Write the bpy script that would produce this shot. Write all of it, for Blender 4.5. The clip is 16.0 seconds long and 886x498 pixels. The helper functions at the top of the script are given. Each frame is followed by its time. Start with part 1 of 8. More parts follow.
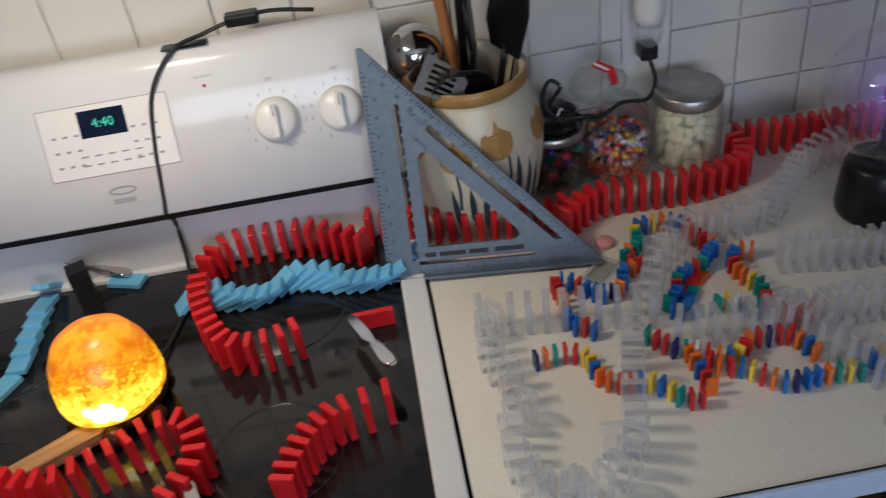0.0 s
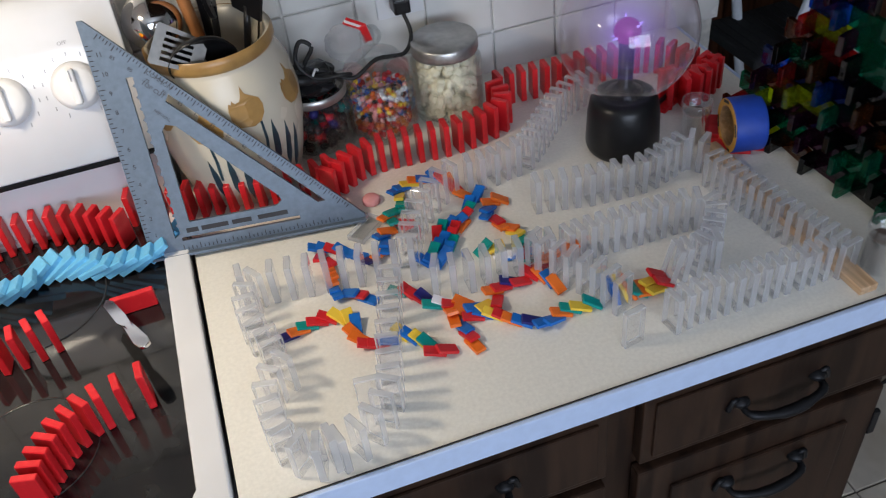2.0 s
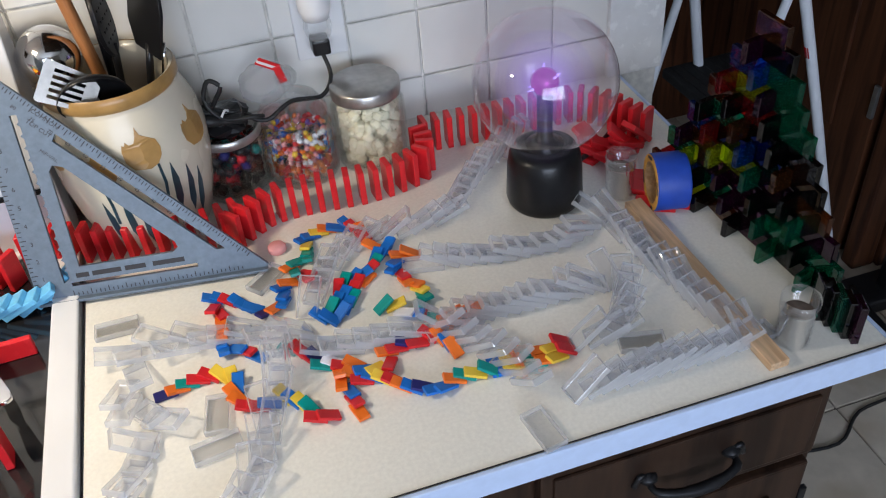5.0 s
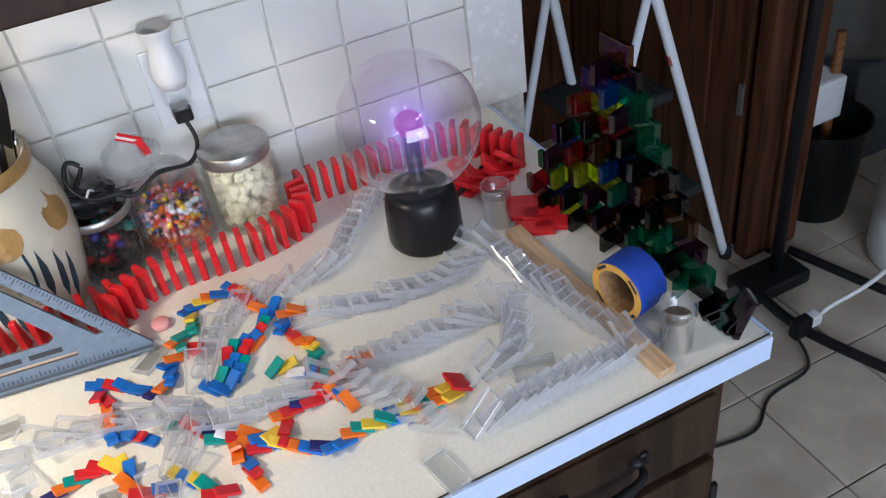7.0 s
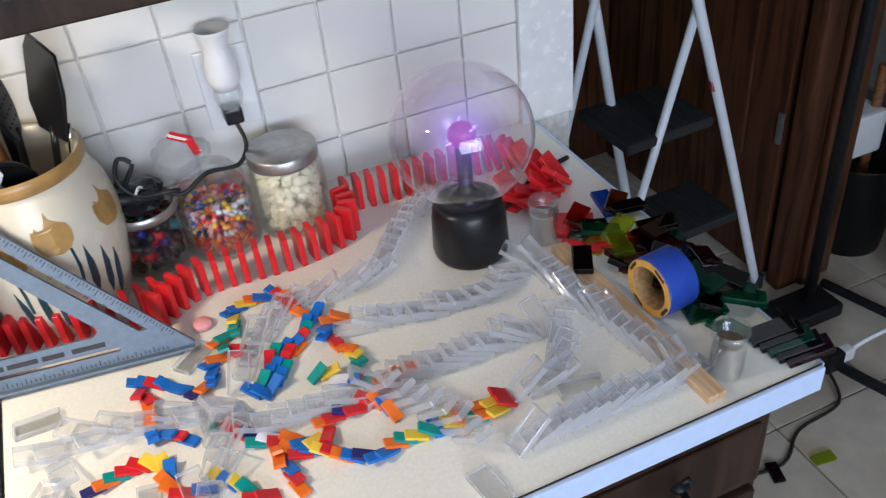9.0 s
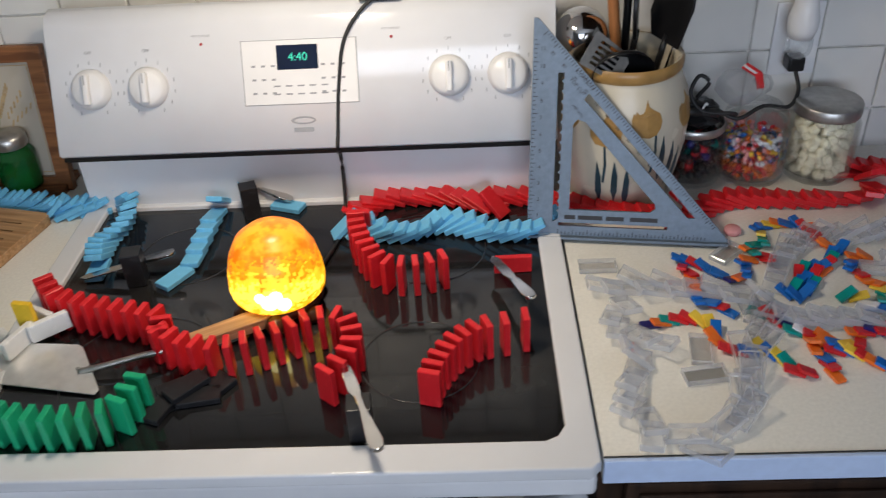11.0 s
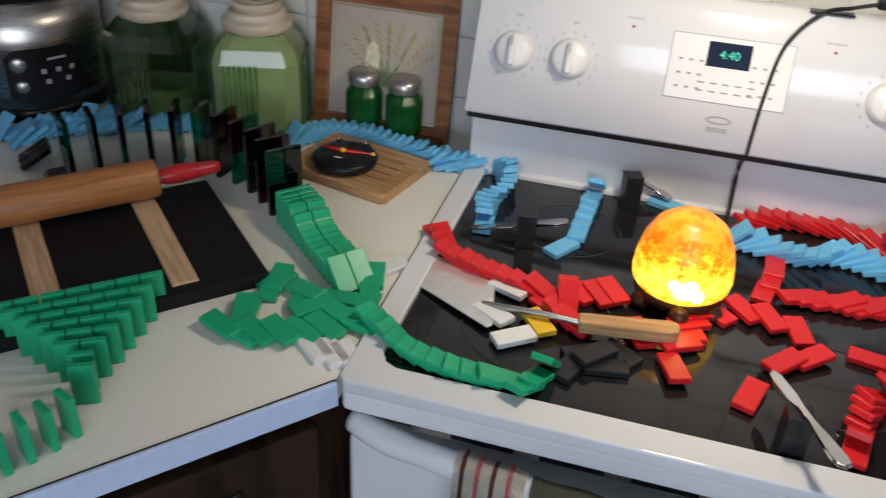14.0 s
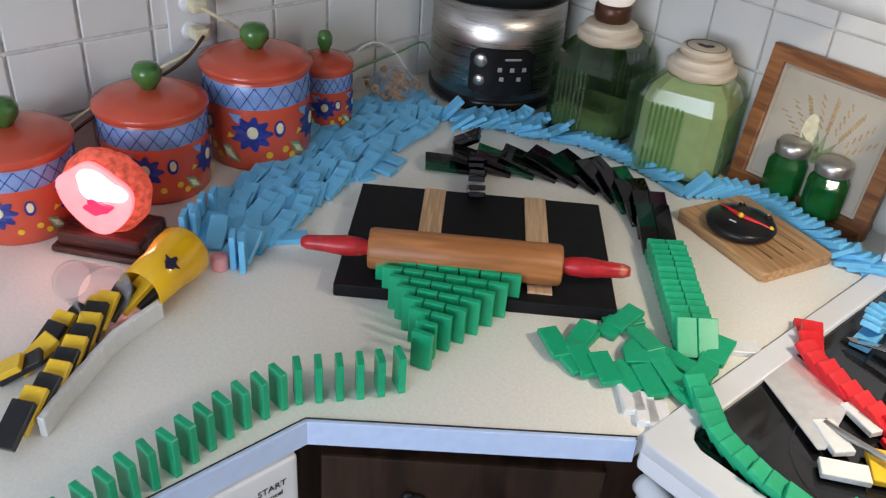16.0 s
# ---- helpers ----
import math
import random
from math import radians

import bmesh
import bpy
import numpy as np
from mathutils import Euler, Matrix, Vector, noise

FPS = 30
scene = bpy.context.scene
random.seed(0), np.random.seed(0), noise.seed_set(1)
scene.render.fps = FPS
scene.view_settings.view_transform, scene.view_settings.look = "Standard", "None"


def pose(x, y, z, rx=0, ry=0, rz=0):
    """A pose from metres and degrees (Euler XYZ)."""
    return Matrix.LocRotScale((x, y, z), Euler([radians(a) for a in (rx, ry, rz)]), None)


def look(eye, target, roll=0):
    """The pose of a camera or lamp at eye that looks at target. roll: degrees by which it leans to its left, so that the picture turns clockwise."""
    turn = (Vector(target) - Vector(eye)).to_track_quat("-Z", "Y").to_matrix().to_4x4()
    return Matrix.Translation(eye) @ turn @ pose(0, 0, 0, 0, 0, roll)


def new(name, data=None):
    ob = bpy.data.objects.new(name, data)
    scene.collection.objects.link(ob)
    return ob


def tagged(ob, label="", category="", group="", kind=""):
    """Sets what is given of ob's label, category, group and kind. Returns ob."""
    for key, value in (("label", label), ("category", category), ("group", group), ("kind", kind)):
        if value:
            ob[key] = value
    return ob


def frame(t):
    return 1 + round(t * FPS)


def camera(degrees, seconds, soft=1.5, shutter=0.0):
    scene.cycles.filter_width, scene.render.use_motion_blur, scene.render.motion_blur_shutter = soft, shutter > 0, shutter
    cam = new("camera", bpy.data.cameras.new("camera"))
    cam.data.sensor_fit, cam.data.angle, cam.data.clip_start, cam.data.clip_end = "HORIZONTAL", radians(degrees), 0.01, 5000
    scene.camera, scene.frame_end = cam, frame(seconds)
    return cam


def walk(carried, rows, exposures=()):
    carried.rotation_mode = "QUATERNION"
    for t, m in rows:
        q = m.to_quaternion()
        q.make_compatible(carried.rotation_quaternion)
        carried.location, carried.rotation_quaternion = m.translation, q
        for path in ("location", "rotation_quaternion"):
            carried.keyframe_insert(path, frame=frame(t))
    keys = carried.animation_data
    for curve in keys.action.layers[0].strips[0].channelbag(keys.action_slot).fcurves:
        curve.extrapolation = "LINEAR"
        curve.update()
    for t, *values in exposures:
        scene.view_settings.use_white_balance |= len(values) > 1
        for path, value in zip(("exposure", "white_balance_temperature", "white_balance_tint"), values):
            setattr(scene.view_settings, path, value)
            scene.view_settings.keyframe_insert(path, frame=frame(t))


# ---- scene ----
cam = camera(54.5, 16.0, soft=1.1, shutter=0.3)
PATH = [
    (0, (0.748, -1.134, 1.676), (0.826, 0.448, 0.454), -8.6),
    (0.5, (0.835, -1.126, 1.669), (1.02, 0.441, 0.439), -8.4),
    (1, (0.867, -1.136, 1.662), (1.114, 0.398, 0.403), -8.2),
    (1.5, (0.882, -1.15, 1.657), (1.162, 0.341, 0.354), -7.8),
    (2, (0.877, -1.163, 1.659), (1.238, 0.294, 0.337), -7.3),
    (2.5, (0.903, -1.169, 1.66), (1.32, 0.28, 0.346), -6.7),
    (3, (0.908, -1.147, 1.668), (1.368, 0.294, 0.36), -5.3),
    (3.2, (0.906, -1.138, 1.662), (1.367, 0.319, 0.369), -5.4),
    (5.3, (1.024, -1.138, 1.631), (1.4, 0.363, 0.362), -5.3),
    (5.5, (1.028, -1.145, 1.625), (1.449, 0.377, 0.391), -5.9),
    (6, (1.049, -1.15, 1.652), (1.529, 0.353, 0.422), -6.3),
    (6.5, (1.055, -1.149, 1.646), (1.596, 0.339, 0.423), -7.2),
    (7, (1.062, -1.146, 1.645), (1.633, 0.323, 0.413), -8.6),
    (7.5, (1.048, -1.144, 1.631), (1.663, 0.323, 0.419), -9.1),
    (8, (1.034, -1.14, 1.641), (1.652, 0.337, 0.442), -8.4),
    (8.5, (1.044, -1.134, 1.643), (1.623, 0.358, 0.443), -8.0),
    (9, (1.025, -1.126, 1.64), (1.578, 0.378, 0.443), -6.5),
    (9.5, (0.968, -1.113, 1.603), (1.393, 0.469, 0.455), -4.5),
    (10, (0.92, -1.129, 1.666), (0.98, 0.474, 0.472), -4.9),
    (10.2, (0.868, -1.165, 1.667), (0.803, 0.46, 0.535), -6.0),
    (12.3, (0.382, -1.329, 1.598), (0.337, 0.315, 0.46), 0.5),
    (12.5, (0.375, -1.329, 1.594), (0.283, 0.316, 0.461), 0.5),
    (13, (0.377, -1.329, 1.602), (0.213, 0.306, 0.461), 0.3),
    (13.5, (0.336, -1.345, 1.587), (0.099, 0.304, 0.481), 2.0),
    (14, (0.295, -1.352, 1.584), (-0.127, 0.28, 0.507), 3.2),
    (14.5, (0.27, -1.37, 1.627), (-0.382, 0.183, 0.548), 3.7),
    (15, (0.276, -1.364, 1.626), (-0.65, 0.051, 0.559), 3.9),
    (15.5, (0.307, -1.341, 1.625), (-0.8, -0.063, 0.558), 4.4),
    (16, (0.352, -1.319, 1.618), (-0.865, -0.167, 0.525), 4.7),
]
walk(cam, [(t, look(eye, target, roll)) for t, eye, target, roll in PATH],
     [(0.0, -1.1), (0.5, -0.85), (1.0, -0.5), (1.5, -0.4), (2.0, -0.28), (3.0, -0.08), (5.5, 0.15), (7.0, 0.38), (9.0, 0.38), (9.5, 0.25), (10.0, -0.15), (12.4, -0.95), (13.5, -0.85), (14.5, -0.5), (15.2, -0.2), (16.0, 0.02)])

# ---- light ----
H = 0.914
scene.cycles.transparent_max_bounces = 32
world = bpy.data.worlds.new("sky")
world.use_nodes = True
scene.world = world
sky = world.node_tree.nodes.new("ShaderNodeTexSky")
sky.sky_type, sky.sun_disc = 'NISHITA', False
sky.sun_elevation, sky.sun_rotation = radians(25), radians(160)
world.node_tree.links.new(sky.outputs[0], world.node_tree.nodes["Background"].inputs[0])
world.node_tree.nodes["Background"].inputs[1].default_value = 0.1


def area(name, m, w, h, power, colour):
    lamp = bpy.data.lights.new(name, 'AREA')
    lamp.shape, lamp.size, lamp.size_y, lamp.energy, lamp.color = 'RECTANGLE', w, h, power, colour
    ob = new(name, lamp)
    ob.matrix_basis = m
    return ob


# range hood lamp over the stove, warm; daylight in the wide window of the opposite wall
area("hood_light", look((0.42, -0.40, 1.565), (0.46, -0.38, 0.9)), 0.16, 0.07, 5.9, (1.0, 0.86, 0.68))
area("window_light", look((0.80, -3.36, 1.6), (0.80, 0, 1.15)), 1.9, 1.04, 62, (0.68, 0.79, 1.0))


# ---- materials ----
def mat(name, colour, rough=0.5, metal=0.0, vary=0.12, scale=30.0, bump=0.0, clear=0.0, trans=0.0, mix=0.0, ior=1.45,
        second=None, second_scale=4.0, second_at=0.55, emit=None, emit_power=0.0, island=0.0, stretch=None, coat=0.0, spec=0.5):
    """A surface with variation at two scales and fine relief; trans: glassy, mix: share of plain see-through."""
    m = bpy.data.materials.new(name)
    m.use_nodes = True
    t = m.node_tree
    b = t.nodes["Principled BSDF"]
    b.inputs["Roughness"].default_value = rough
    b.inputs["Metallic"].default_value = metal
    b.inputs["IOR"].default_value = ior
    b.inputs["Transmission Weight"].default_value = trans
    b.inputs["Coat Weight"].default_value = coat
    b.inputs["Specular IOR Level"].default_value = spec
    co = t.nodes.new("ShaderNodeTexCoord")
    src = co.outputs["Object"]
    if stretch:
        mp = t.nodes.new("ShaderNodeMapping")
        mp.inputs["Scale"].default_value = stretch
        t.links.new(src, mp.inputs[0])
        src = mp.outputs[0]
    n1 = t.nodes.new("ShaderNodeTexNoise")
    n1.inputs["Scale"].default_value, n1.inputs["Detail"].default_value = scale, 6
    t.links.new(src, n1.inputs["Vector"])
    r = t.nodes.new("ShaderNodeValToRGB")
    r.color_ramp.elements[0].position, r.color_ramp.elements[1].position = 0.3, 0.7
    lo = tuple(c * (1 - vary) for c in colour)
    hi = tuple(min(1, c * (1 + vary)) for c in colour)
    r.color_ramp.elements[0].color, r.color_ramp.elements[1].color = (*lo, 1), (*hi, 1)
    t.links.new(n1.outputs[0], r.inputs[0])
    out = r.outputs[0]
    n2 = t.nodes.new("ShaderNodeTexNoise")
    n2.inputs["Scale"].default_value, n2.inputs["Detail"].default_value = second_scale, 3
    t.links.new(src, n2.inputs["Vector"])
    if second:
        r2 = t.nodes.new("ShaderNodeValToRGB")
        r2.color_ramp.elements[0].position, r2.color_ramp.elements[1].position = second_at - 0.06, second_at + 0.06
        t.links.new(n2.outputs[0], r2.inputs[0])
        mx = t.nodes.new("ShaderNodeMixRGB")
        mx.inputs[2].default_value = (*second, 1)
        t.links.new(r2.outputs[0], mx.inputs[0])
        t.links.new(out, mx.inputs[1])
        out = mx.outputs[0]
    if island:
        oi = t.nodes.new("ShaderNodeObjectInfo")
        hs = t.nodes.new("ShaderNodeHueSaturation")
        mr = t.nodes.new("ShaderNodeMapRange")
        mr.inputs["To Min"].default_value, mr.inputs["To Max"].default_value = 1 - island, 1 + island
        t.links.new(oi.outputs["Random"], mr.inputs["Value"])
        t.links.new(mr.outputs[0], hs.inputs["Value"])
        t.links.new(out, hs.inputs["Color"])
        out = hs.outputs[0]
    t.links.new(out, b.inputs["Base Color"])
    rr = t.nodes.new("ShaderNodeMapRange")
    rr.inputs["To Min"].default_value, rr.inputs["To Max"].default_value = max(0.0, rough - 0.06), min(1.0, rough + 0.1)
    t.links.new(n2.outputs[0], rr.inputs["Value"])
    t.links.new(rr.outputs[0], b.inputs["Roughness"])
    if bump:
        bp = t.nodes.new("ShaderNodeBump")
        bp.inputs["Strength"].default_value, bp.inputs["Distance"].default_value = bump, 0.001
        t.links.new(n1.outputs[0], bp.inputs["Height"])
        t.links.new(bp.outputs[0], b.inputs["Normal"])
    if emit:
        b.inputs["Emission Color"].default_value = (*emit, 1)
        b.inputs["Emission Strength"].default_value = emit_power
    if mix:
        tr = t.nodes.new("ShaderNodeBsdfTransparent")
        tr.inputs[0].default_value = (*(0.6 + 0.4 * c for c in colour), 1) if mix < 0.9 else (1, 1, 1, 1)
        ms = t.nodes.new("ShaderNodeMixShader")
        ms.inputs[0].default_value = mix
        t.links.new(b.outputs[0], ms.inputs[1])
        t.links.new(tr.outputs[0], ms.inputs[2])
        t.links.new(ms.outputs[0], t.nodes["Material Output"].inputs[0])
    return m


def wood(name, dark, light, rough=0.4, scale=14.0, stretch=(1, 12, 12), spec=0.4):
    m = mat(name, light, rough, spec=spec, vary=0.25, scale=scale, bump=0.25, second=dark, second_scale=scale * 0.6, second_at=0.56, stretch=stretch)
    return m


WHITE_TILE = mat("glazed_tile", (0.74, 0.73, 0.69), 0.16, vary=0.04, scale=9, bump=0.05, island=0.04)
GROUT = mat("grout", (0.69, 0.67, 0.63), 0.9, vary=0.2, scale=60, bump=0.3)
PAINT = mat("wall_paint", (0.42, 0.42, 0.40), 0.7, vary=0.05, scale=40, bump=0.15)
CEIL = mat("ceiling_paint", (0.75, 0.75, 0.73), 0.9, vary=0.04, scale=30, bump=0.2)
LAMINATE = mat("counter_laminate", (0.80, 0.775, 0.70), 0.33, vary=0.05, scale=220, bump=0.06, second=(0.75, 0.71, 0.62), second_scale=2.2, second_at=0.66)
# the window's blue reflection on the front edges is put into this base colour
EDGE = mat("counter_edge", (0.52, 0.63, 0.84), 0.4, vary=0.04, scale=80)
SEAM = mat("dark_seam", (0.02, 0.018, 0.016), 0.6)
CABINET = wood("stained_cabinet_wood", (0.016, 0.008, 0.005), (0.034, 0.017, 0.010), 0.45, 9, (6, 6, 0.7), 0.25)
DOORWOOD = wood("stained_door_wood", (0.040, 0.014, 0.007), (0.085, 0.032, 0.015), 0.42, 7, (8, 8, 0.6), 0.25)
IRON = mat("black_iron", (0.02, 0.02, 0.022), 0.42, 0.6, scale=90, bump=0.2)
FLOORTILE = mat("floor_tile", (0.50, 0.44, 0.36), 0.28, vary=0.12, scale=18, bump=0.1, second=(0.42, 0.35, 0.27), second_scale=5, second_at=0.58, island=0.06)
FLOORGROUT = mat("floor_grout", (0.12, 0.10, 0.085), 0.9, vary=0.2, scale=90)
ENAMEL = mat("white_enamel", (0.70, 0.71, 0.73), 0.14, vary=0.03, scale=12, coat=0.3)
ENAMEL2 = mat("white_plastic", (0.76, 0.76, 0.76), 0.3, vary=0.03, scale=20)
GLASSTOP = mat("black_ceramic_glass", (0.012, 0.012, 0.013), 0.045, vary=0.3, scale=60, second=(0.02, 0.02, 0.02), second_scale=11, second_at=0.6, coat=0.2)
BURNER = mat("burner_mark", (0.035, 0.035, 0.036), 0.12)
BLACKP = mat("black_plastic", (0.008, 0.008, 0.009), 0.30, vary=0.2, scale=60, spec=0.35)
DARKINK = mat("dark_print", (0.03, 0.03, 0.035), 0.6)
GREYINK = mat("grey_print", (0.30, 0.31, 0.33), 0.6)
LCD = mat("clock_glass", (0.006, 0.012, 0.035), 0.1)
LCDTXT = mat("clock_digits", (0.02, 0.5, 0.35), 0.4, emit=(0.1, 1.0, 0.7), emit_power=0.45)
ALU = mat("cast_aluminium", (0.145, 0.187, 0.238), 0.45, 0.35, vary=0.10, scale=120, bump=0.12, second=(0.14, 0.18, 0.23), second_scale=9, second_at=0.6)
TURNER = mat("satin_steel", (0.88, 0.87, 0.85), 0.32, 0.70, vary=0.06, scale=60, bump=0.1)
STEEL = mat("brushed_steel", (0.40, 0.375, 0.35), 0.26, 1.0, vary=0.08, scale=40, stretch=(1, 1, 40))
STEEL.node_tree.nodes["Principled BSDF"].inputs["Anisotropic"].default_value = 0.8
CHROME = mat("polished_steel", (0.62, 0.60, 0.58), 0.10, 1.0, vary=0.04, scale=40)
DULLSTEEL = mat("worn_tin", (0.46, 0.45, 0.43), 0.34, 0.9, vary=0.15, scale=70, bump=0.15)
CROCK = mat("stoneware_glaze", (0.60, 0.545, 0.43), 0.25, vary=0.06, scale=16, bump=0.1, second=(0.60, 0.52, 0.39), second_scale=8, second_at=0.62)
CROCKBAND = mat("ochre_glaze", (0.36, 0.21, 0.07), 0.3, vary=0.2, scale=40)
CROCKLEAF = mat("dark_teal_glaze", (0.02, 0.05, 0.07), 0.3, vary=0.3, scale=40)
LIGHTWOOD = wood("pale_wood", (0.50, 0.31, 0.17), (0.60, 0.40, 0.24), 0.5, 12, (14, 1, 14))
PINWOOD = wood("rolling_pin_wood", (0.33, 0.125, 0.04), (0.38, 0.155, 0.055), 0.38, 14, (12, 12, 0.8))
PINRED = mat("worn_red_paint", (0.45, 0.02, 0.025), 0.3, vary=0.2, scale=60, second=(0.50, 0.16, 0.10), second_scale=40, second_at=0.68)
FRAMEWOOD = wood("frame_wood", (0.16, 0.06, 0.022), (0.27, 0.11, 0.04), 0.38, 12, (1, 10, 10))
BAMBOO = wood("bamboo", (0.36, 0.19, 0.08), (0.46, 0.27, 0.13), 0.45, 12, (1, 16, 16))
CLEARG = mat("clear_glass", (0.95, 0.97, 0.97), 0.03, trans=1.0, mix=0.72, vary=0.0)
GREENG = mat("green_glass", (0.03, 0.28, 0.07), 0.06, trans=0.75, mix=0.2, vary=0.1)
FLOUR = mat("flour", (0.66, 0.64, 0.53), 0.95, vary=0.08, scale=60, bump=0.4)
CREAMWOOD = wood("washed_wood", (0.55, 0.44, 0.32), (0.66, 0.56, 0.43), 0.6, 14, (1, 1, 10))
TERRA = mat("coral_ceramic", (0.58, 0.085, 0.045), 0.22, vary=0.08, scale=22, bump=0.05, coat=0.3)
KNOBGREEN = mat("green_ceramic", (0.06, 0.16, 0.035), 0.2, vary=0.2, scale=30, coat=0.4)
BANDBLUE = mat("light_blue_glaze", (0.22, 0.34, 0.62), 0.25, vary=0.15, scale=50)
FLOWERBLUE = mat("cobalt_glaze", (0.025, 0.04, 0.24), 0.25, vary=0.3, scale=80)
LEAFG = mat("leaf_glaze", (0.16, 0.30, 0.14), 0.3, vary=0.3, scale=80)
CREAM = mat("cream_glaze", (0.72, 0.66, 0.45), 0.35, vary=0.15, scale=80)
YELLOWG = mat("yellow_glaze", (0.75, 0.45, 0.03), 0.35, vary=0.15, scale=80)
DARKWOOD = wood("dark_stand_wood", (0.045, 0.012, 0.010), (0.085, 0.025, 0.018), 0.25, 12, (1, 9, 9))
PURPLE = mat("plasma_core", (0.20, 0.02, 0.14), 0.06, 0.5, emit=(0.75, 0.05, 0.50), emit_power=0.22)
GLOWV = mat("plasma_glow", (0.6, 0.6, 1.0), 0.3, emit=(0.45, 0.28, 1.0), emit_power=1.0)
PAPERW = mat("paper", (0.78, 0.77, 0.74), 0.8, vary=0.04, scale=50, bump=0.1)
ARTPAPER = mat("art_paper", (0.46, 0.41, 0.33), 0.7, vary=0.06, scale=14, second=(0.40, 0.35, 0.27), second_scale=9, second_at=0.6)
WHEAT = mat("wheat_print", (0.42, 0.28, 0.12), 0.8, vary=0.3, scale=80)
LEAFPRINT = mat("leaf_print", (0.25, 0.30, 0.16), 0.8, vary=0.3, scale=80)
TAPEBLUE = mat("painters_tape_blue", (0.012, 0.055, 0.36), 0.5, vary=0.1, scale=60)
TAPECORE = mat("tape_label_orange", (0.62, 0.33, 0.06), 0.6, vary=0.15, scale=60)
COIN = mat("coin_metal", (0.15, 0.11, 0.09), 0.45, 0.25, vary=0.25, scale=200)
FROST = mat("frosted_plastic", (0.80, 0.80, 0.82), 0.2, trans=0.5, mix=0.74, vary=0.02)
TOWEL = mat("terry_cloth", (0.62, 0.58, 0.50), 0.95, vary=0.12, scale=260, bump=0.9)
TOWELDK = mat("terry_olive", (0.11, 0.11, 0.075), 0.95, vary=0.2, scale=260, bump=0.9)
TOWELST = mat("terry_stripe", (0.13, 0.05, 0.04), 0.95, vary=0.2, scale=260, bump=0.9)
TOWELPK = mat("terry_pink", (0.55, 0.16, 0.18), 0.95, vary=0.2, scale=260, bump=0.9)
CLOTHW = mat("white_cloth", (0.74, 0.74, 0.74), 0.95, vary=0.05, scale=240, bump=0.7)
CORD = mat("black_cord", (0.012, 0.012, 0.012), 0.5)
WCORD = mat("pale_cord", (0.50, 0.46, 0.40), 0.5)
PINKC = mat("pink_chalk", (0.75, 0.33, 0.33), 0.7, vary=0.08, scale=90, bump=0.2)
YELLOWP = mat("yellow_plastic", (0.78, 0.43, 0.01), 0.22, vary=0.04, scale=20, coat=0.3)
NAVYINK = mat("navy_print", (0.015, 0.015, 0.05), 0.5)
PLASTICBAG = mat("thin_bag", (0.85, 0.85, 0.86), 0.12, trans=0.7, mix=0.72, vary=0.02)
RACKG = mat("grey_machine", (0.10, 0.12, 0.14), 0.5, vary=0.2, scale=20)
DRUM = mat("grey_drum", (0.22, 0.22, 0.20), 0.5, vary=0.15, scale=9, bump=0.1)
WHITEMET = mat("white_tube_paint", (0.72, 0.75, 0.80), 0.3, vary=0.04, scale=30)
RUBBER = mat("black_rubber", (0.016, 0.016, 0.017), 0.75, vary=0.3, scale=180, bump=0.6)
BOARD = mat("black_board", (0.007, 0.007, 0.008), 0.55, vary=0.25, scale=50, bump=0.2, spec=0.25)
LAMPGLASS = mat("amber_mosaic", (0.75, 0.20, 0.01), 0.3, vary=0.35, scale=55, emit=(1.0, 0.24, 0.0), emit_power=0.9, second=(0.85, 0.42, 0.03), second_scale=45, second_at=0.5)
LAMPCORE = mat("amber_lit", (0.9, 0.6, 0.05), 0.4, emit=(1.0, 0.45, 0.01), emit_power=2.2)
LAMPMID = mat("amber_warm", (0.85, 0.35, 0.02), 0.3, vary=0.2, scale=60, emit=(1.0, 0.33, 0.0), emit_power=1.3, second=(0.75, 0.2, 0.01), second_scale=50)
LAMPBRIGHT = mat("amber_bright", (0.95, 0.7, 0.08), 0.3, emit=(1.0, 0.62, 0.05), emit_power=3.6)
LAMPHOT = mat("lamp_bulb", (1.0, 0.9, 0.5), 0.4, emit=(1.0, 0.85, 0.35), emit_power=8.0)
BRONZE = mat("brown_bronze", (0.085, 0.035, 0.018), 0.32, 0.4, vary=0.3, scale=60, bump=0.3)
GEODE = mat("red_rock_crust", (0.46, 0.10, 0.06), 0.6, vary=0.85, scale=110, bump=1.0, emit=(1.0, 0.10, 0.06), emit_power=0.40)
GEODELIT = mat("lit_crystal", (0.80, 0.25, 0.22), 0.35, vary=0.2, scale=40, bump=0.3, emit=(1.0, 0.13, 0.16), emit_power=2.0)
GEODEHOT = mat("crystal_window", (1.0, 0.9, 0.85), 0.3, emit=(1.0, 0.55, 0.48), emit_power=16.0)
GEODERED = mat("red_crystal", (0.8, 0.03, 0.08), 0.3, emit=(1.0, 0.02, 0.10), emit_power=0.9)
SALTLIT = mat("lit_salt", (0.85, 0.80, 0.76), 0.6, vary=0.12, scale=60, bump=0.5, emit=(1.0, 0.82, 0.62), emit_power=0.25)


def plastic(name, c, rough=0.3):
    return mat(name, c, rough, vary=0.05, scale=25, bump=0.05, spec=0.4, second=tuple(min(1, x * 1.12 + 0.01) for x in c), second_scale=70, second_at=0.6, island=0.06)


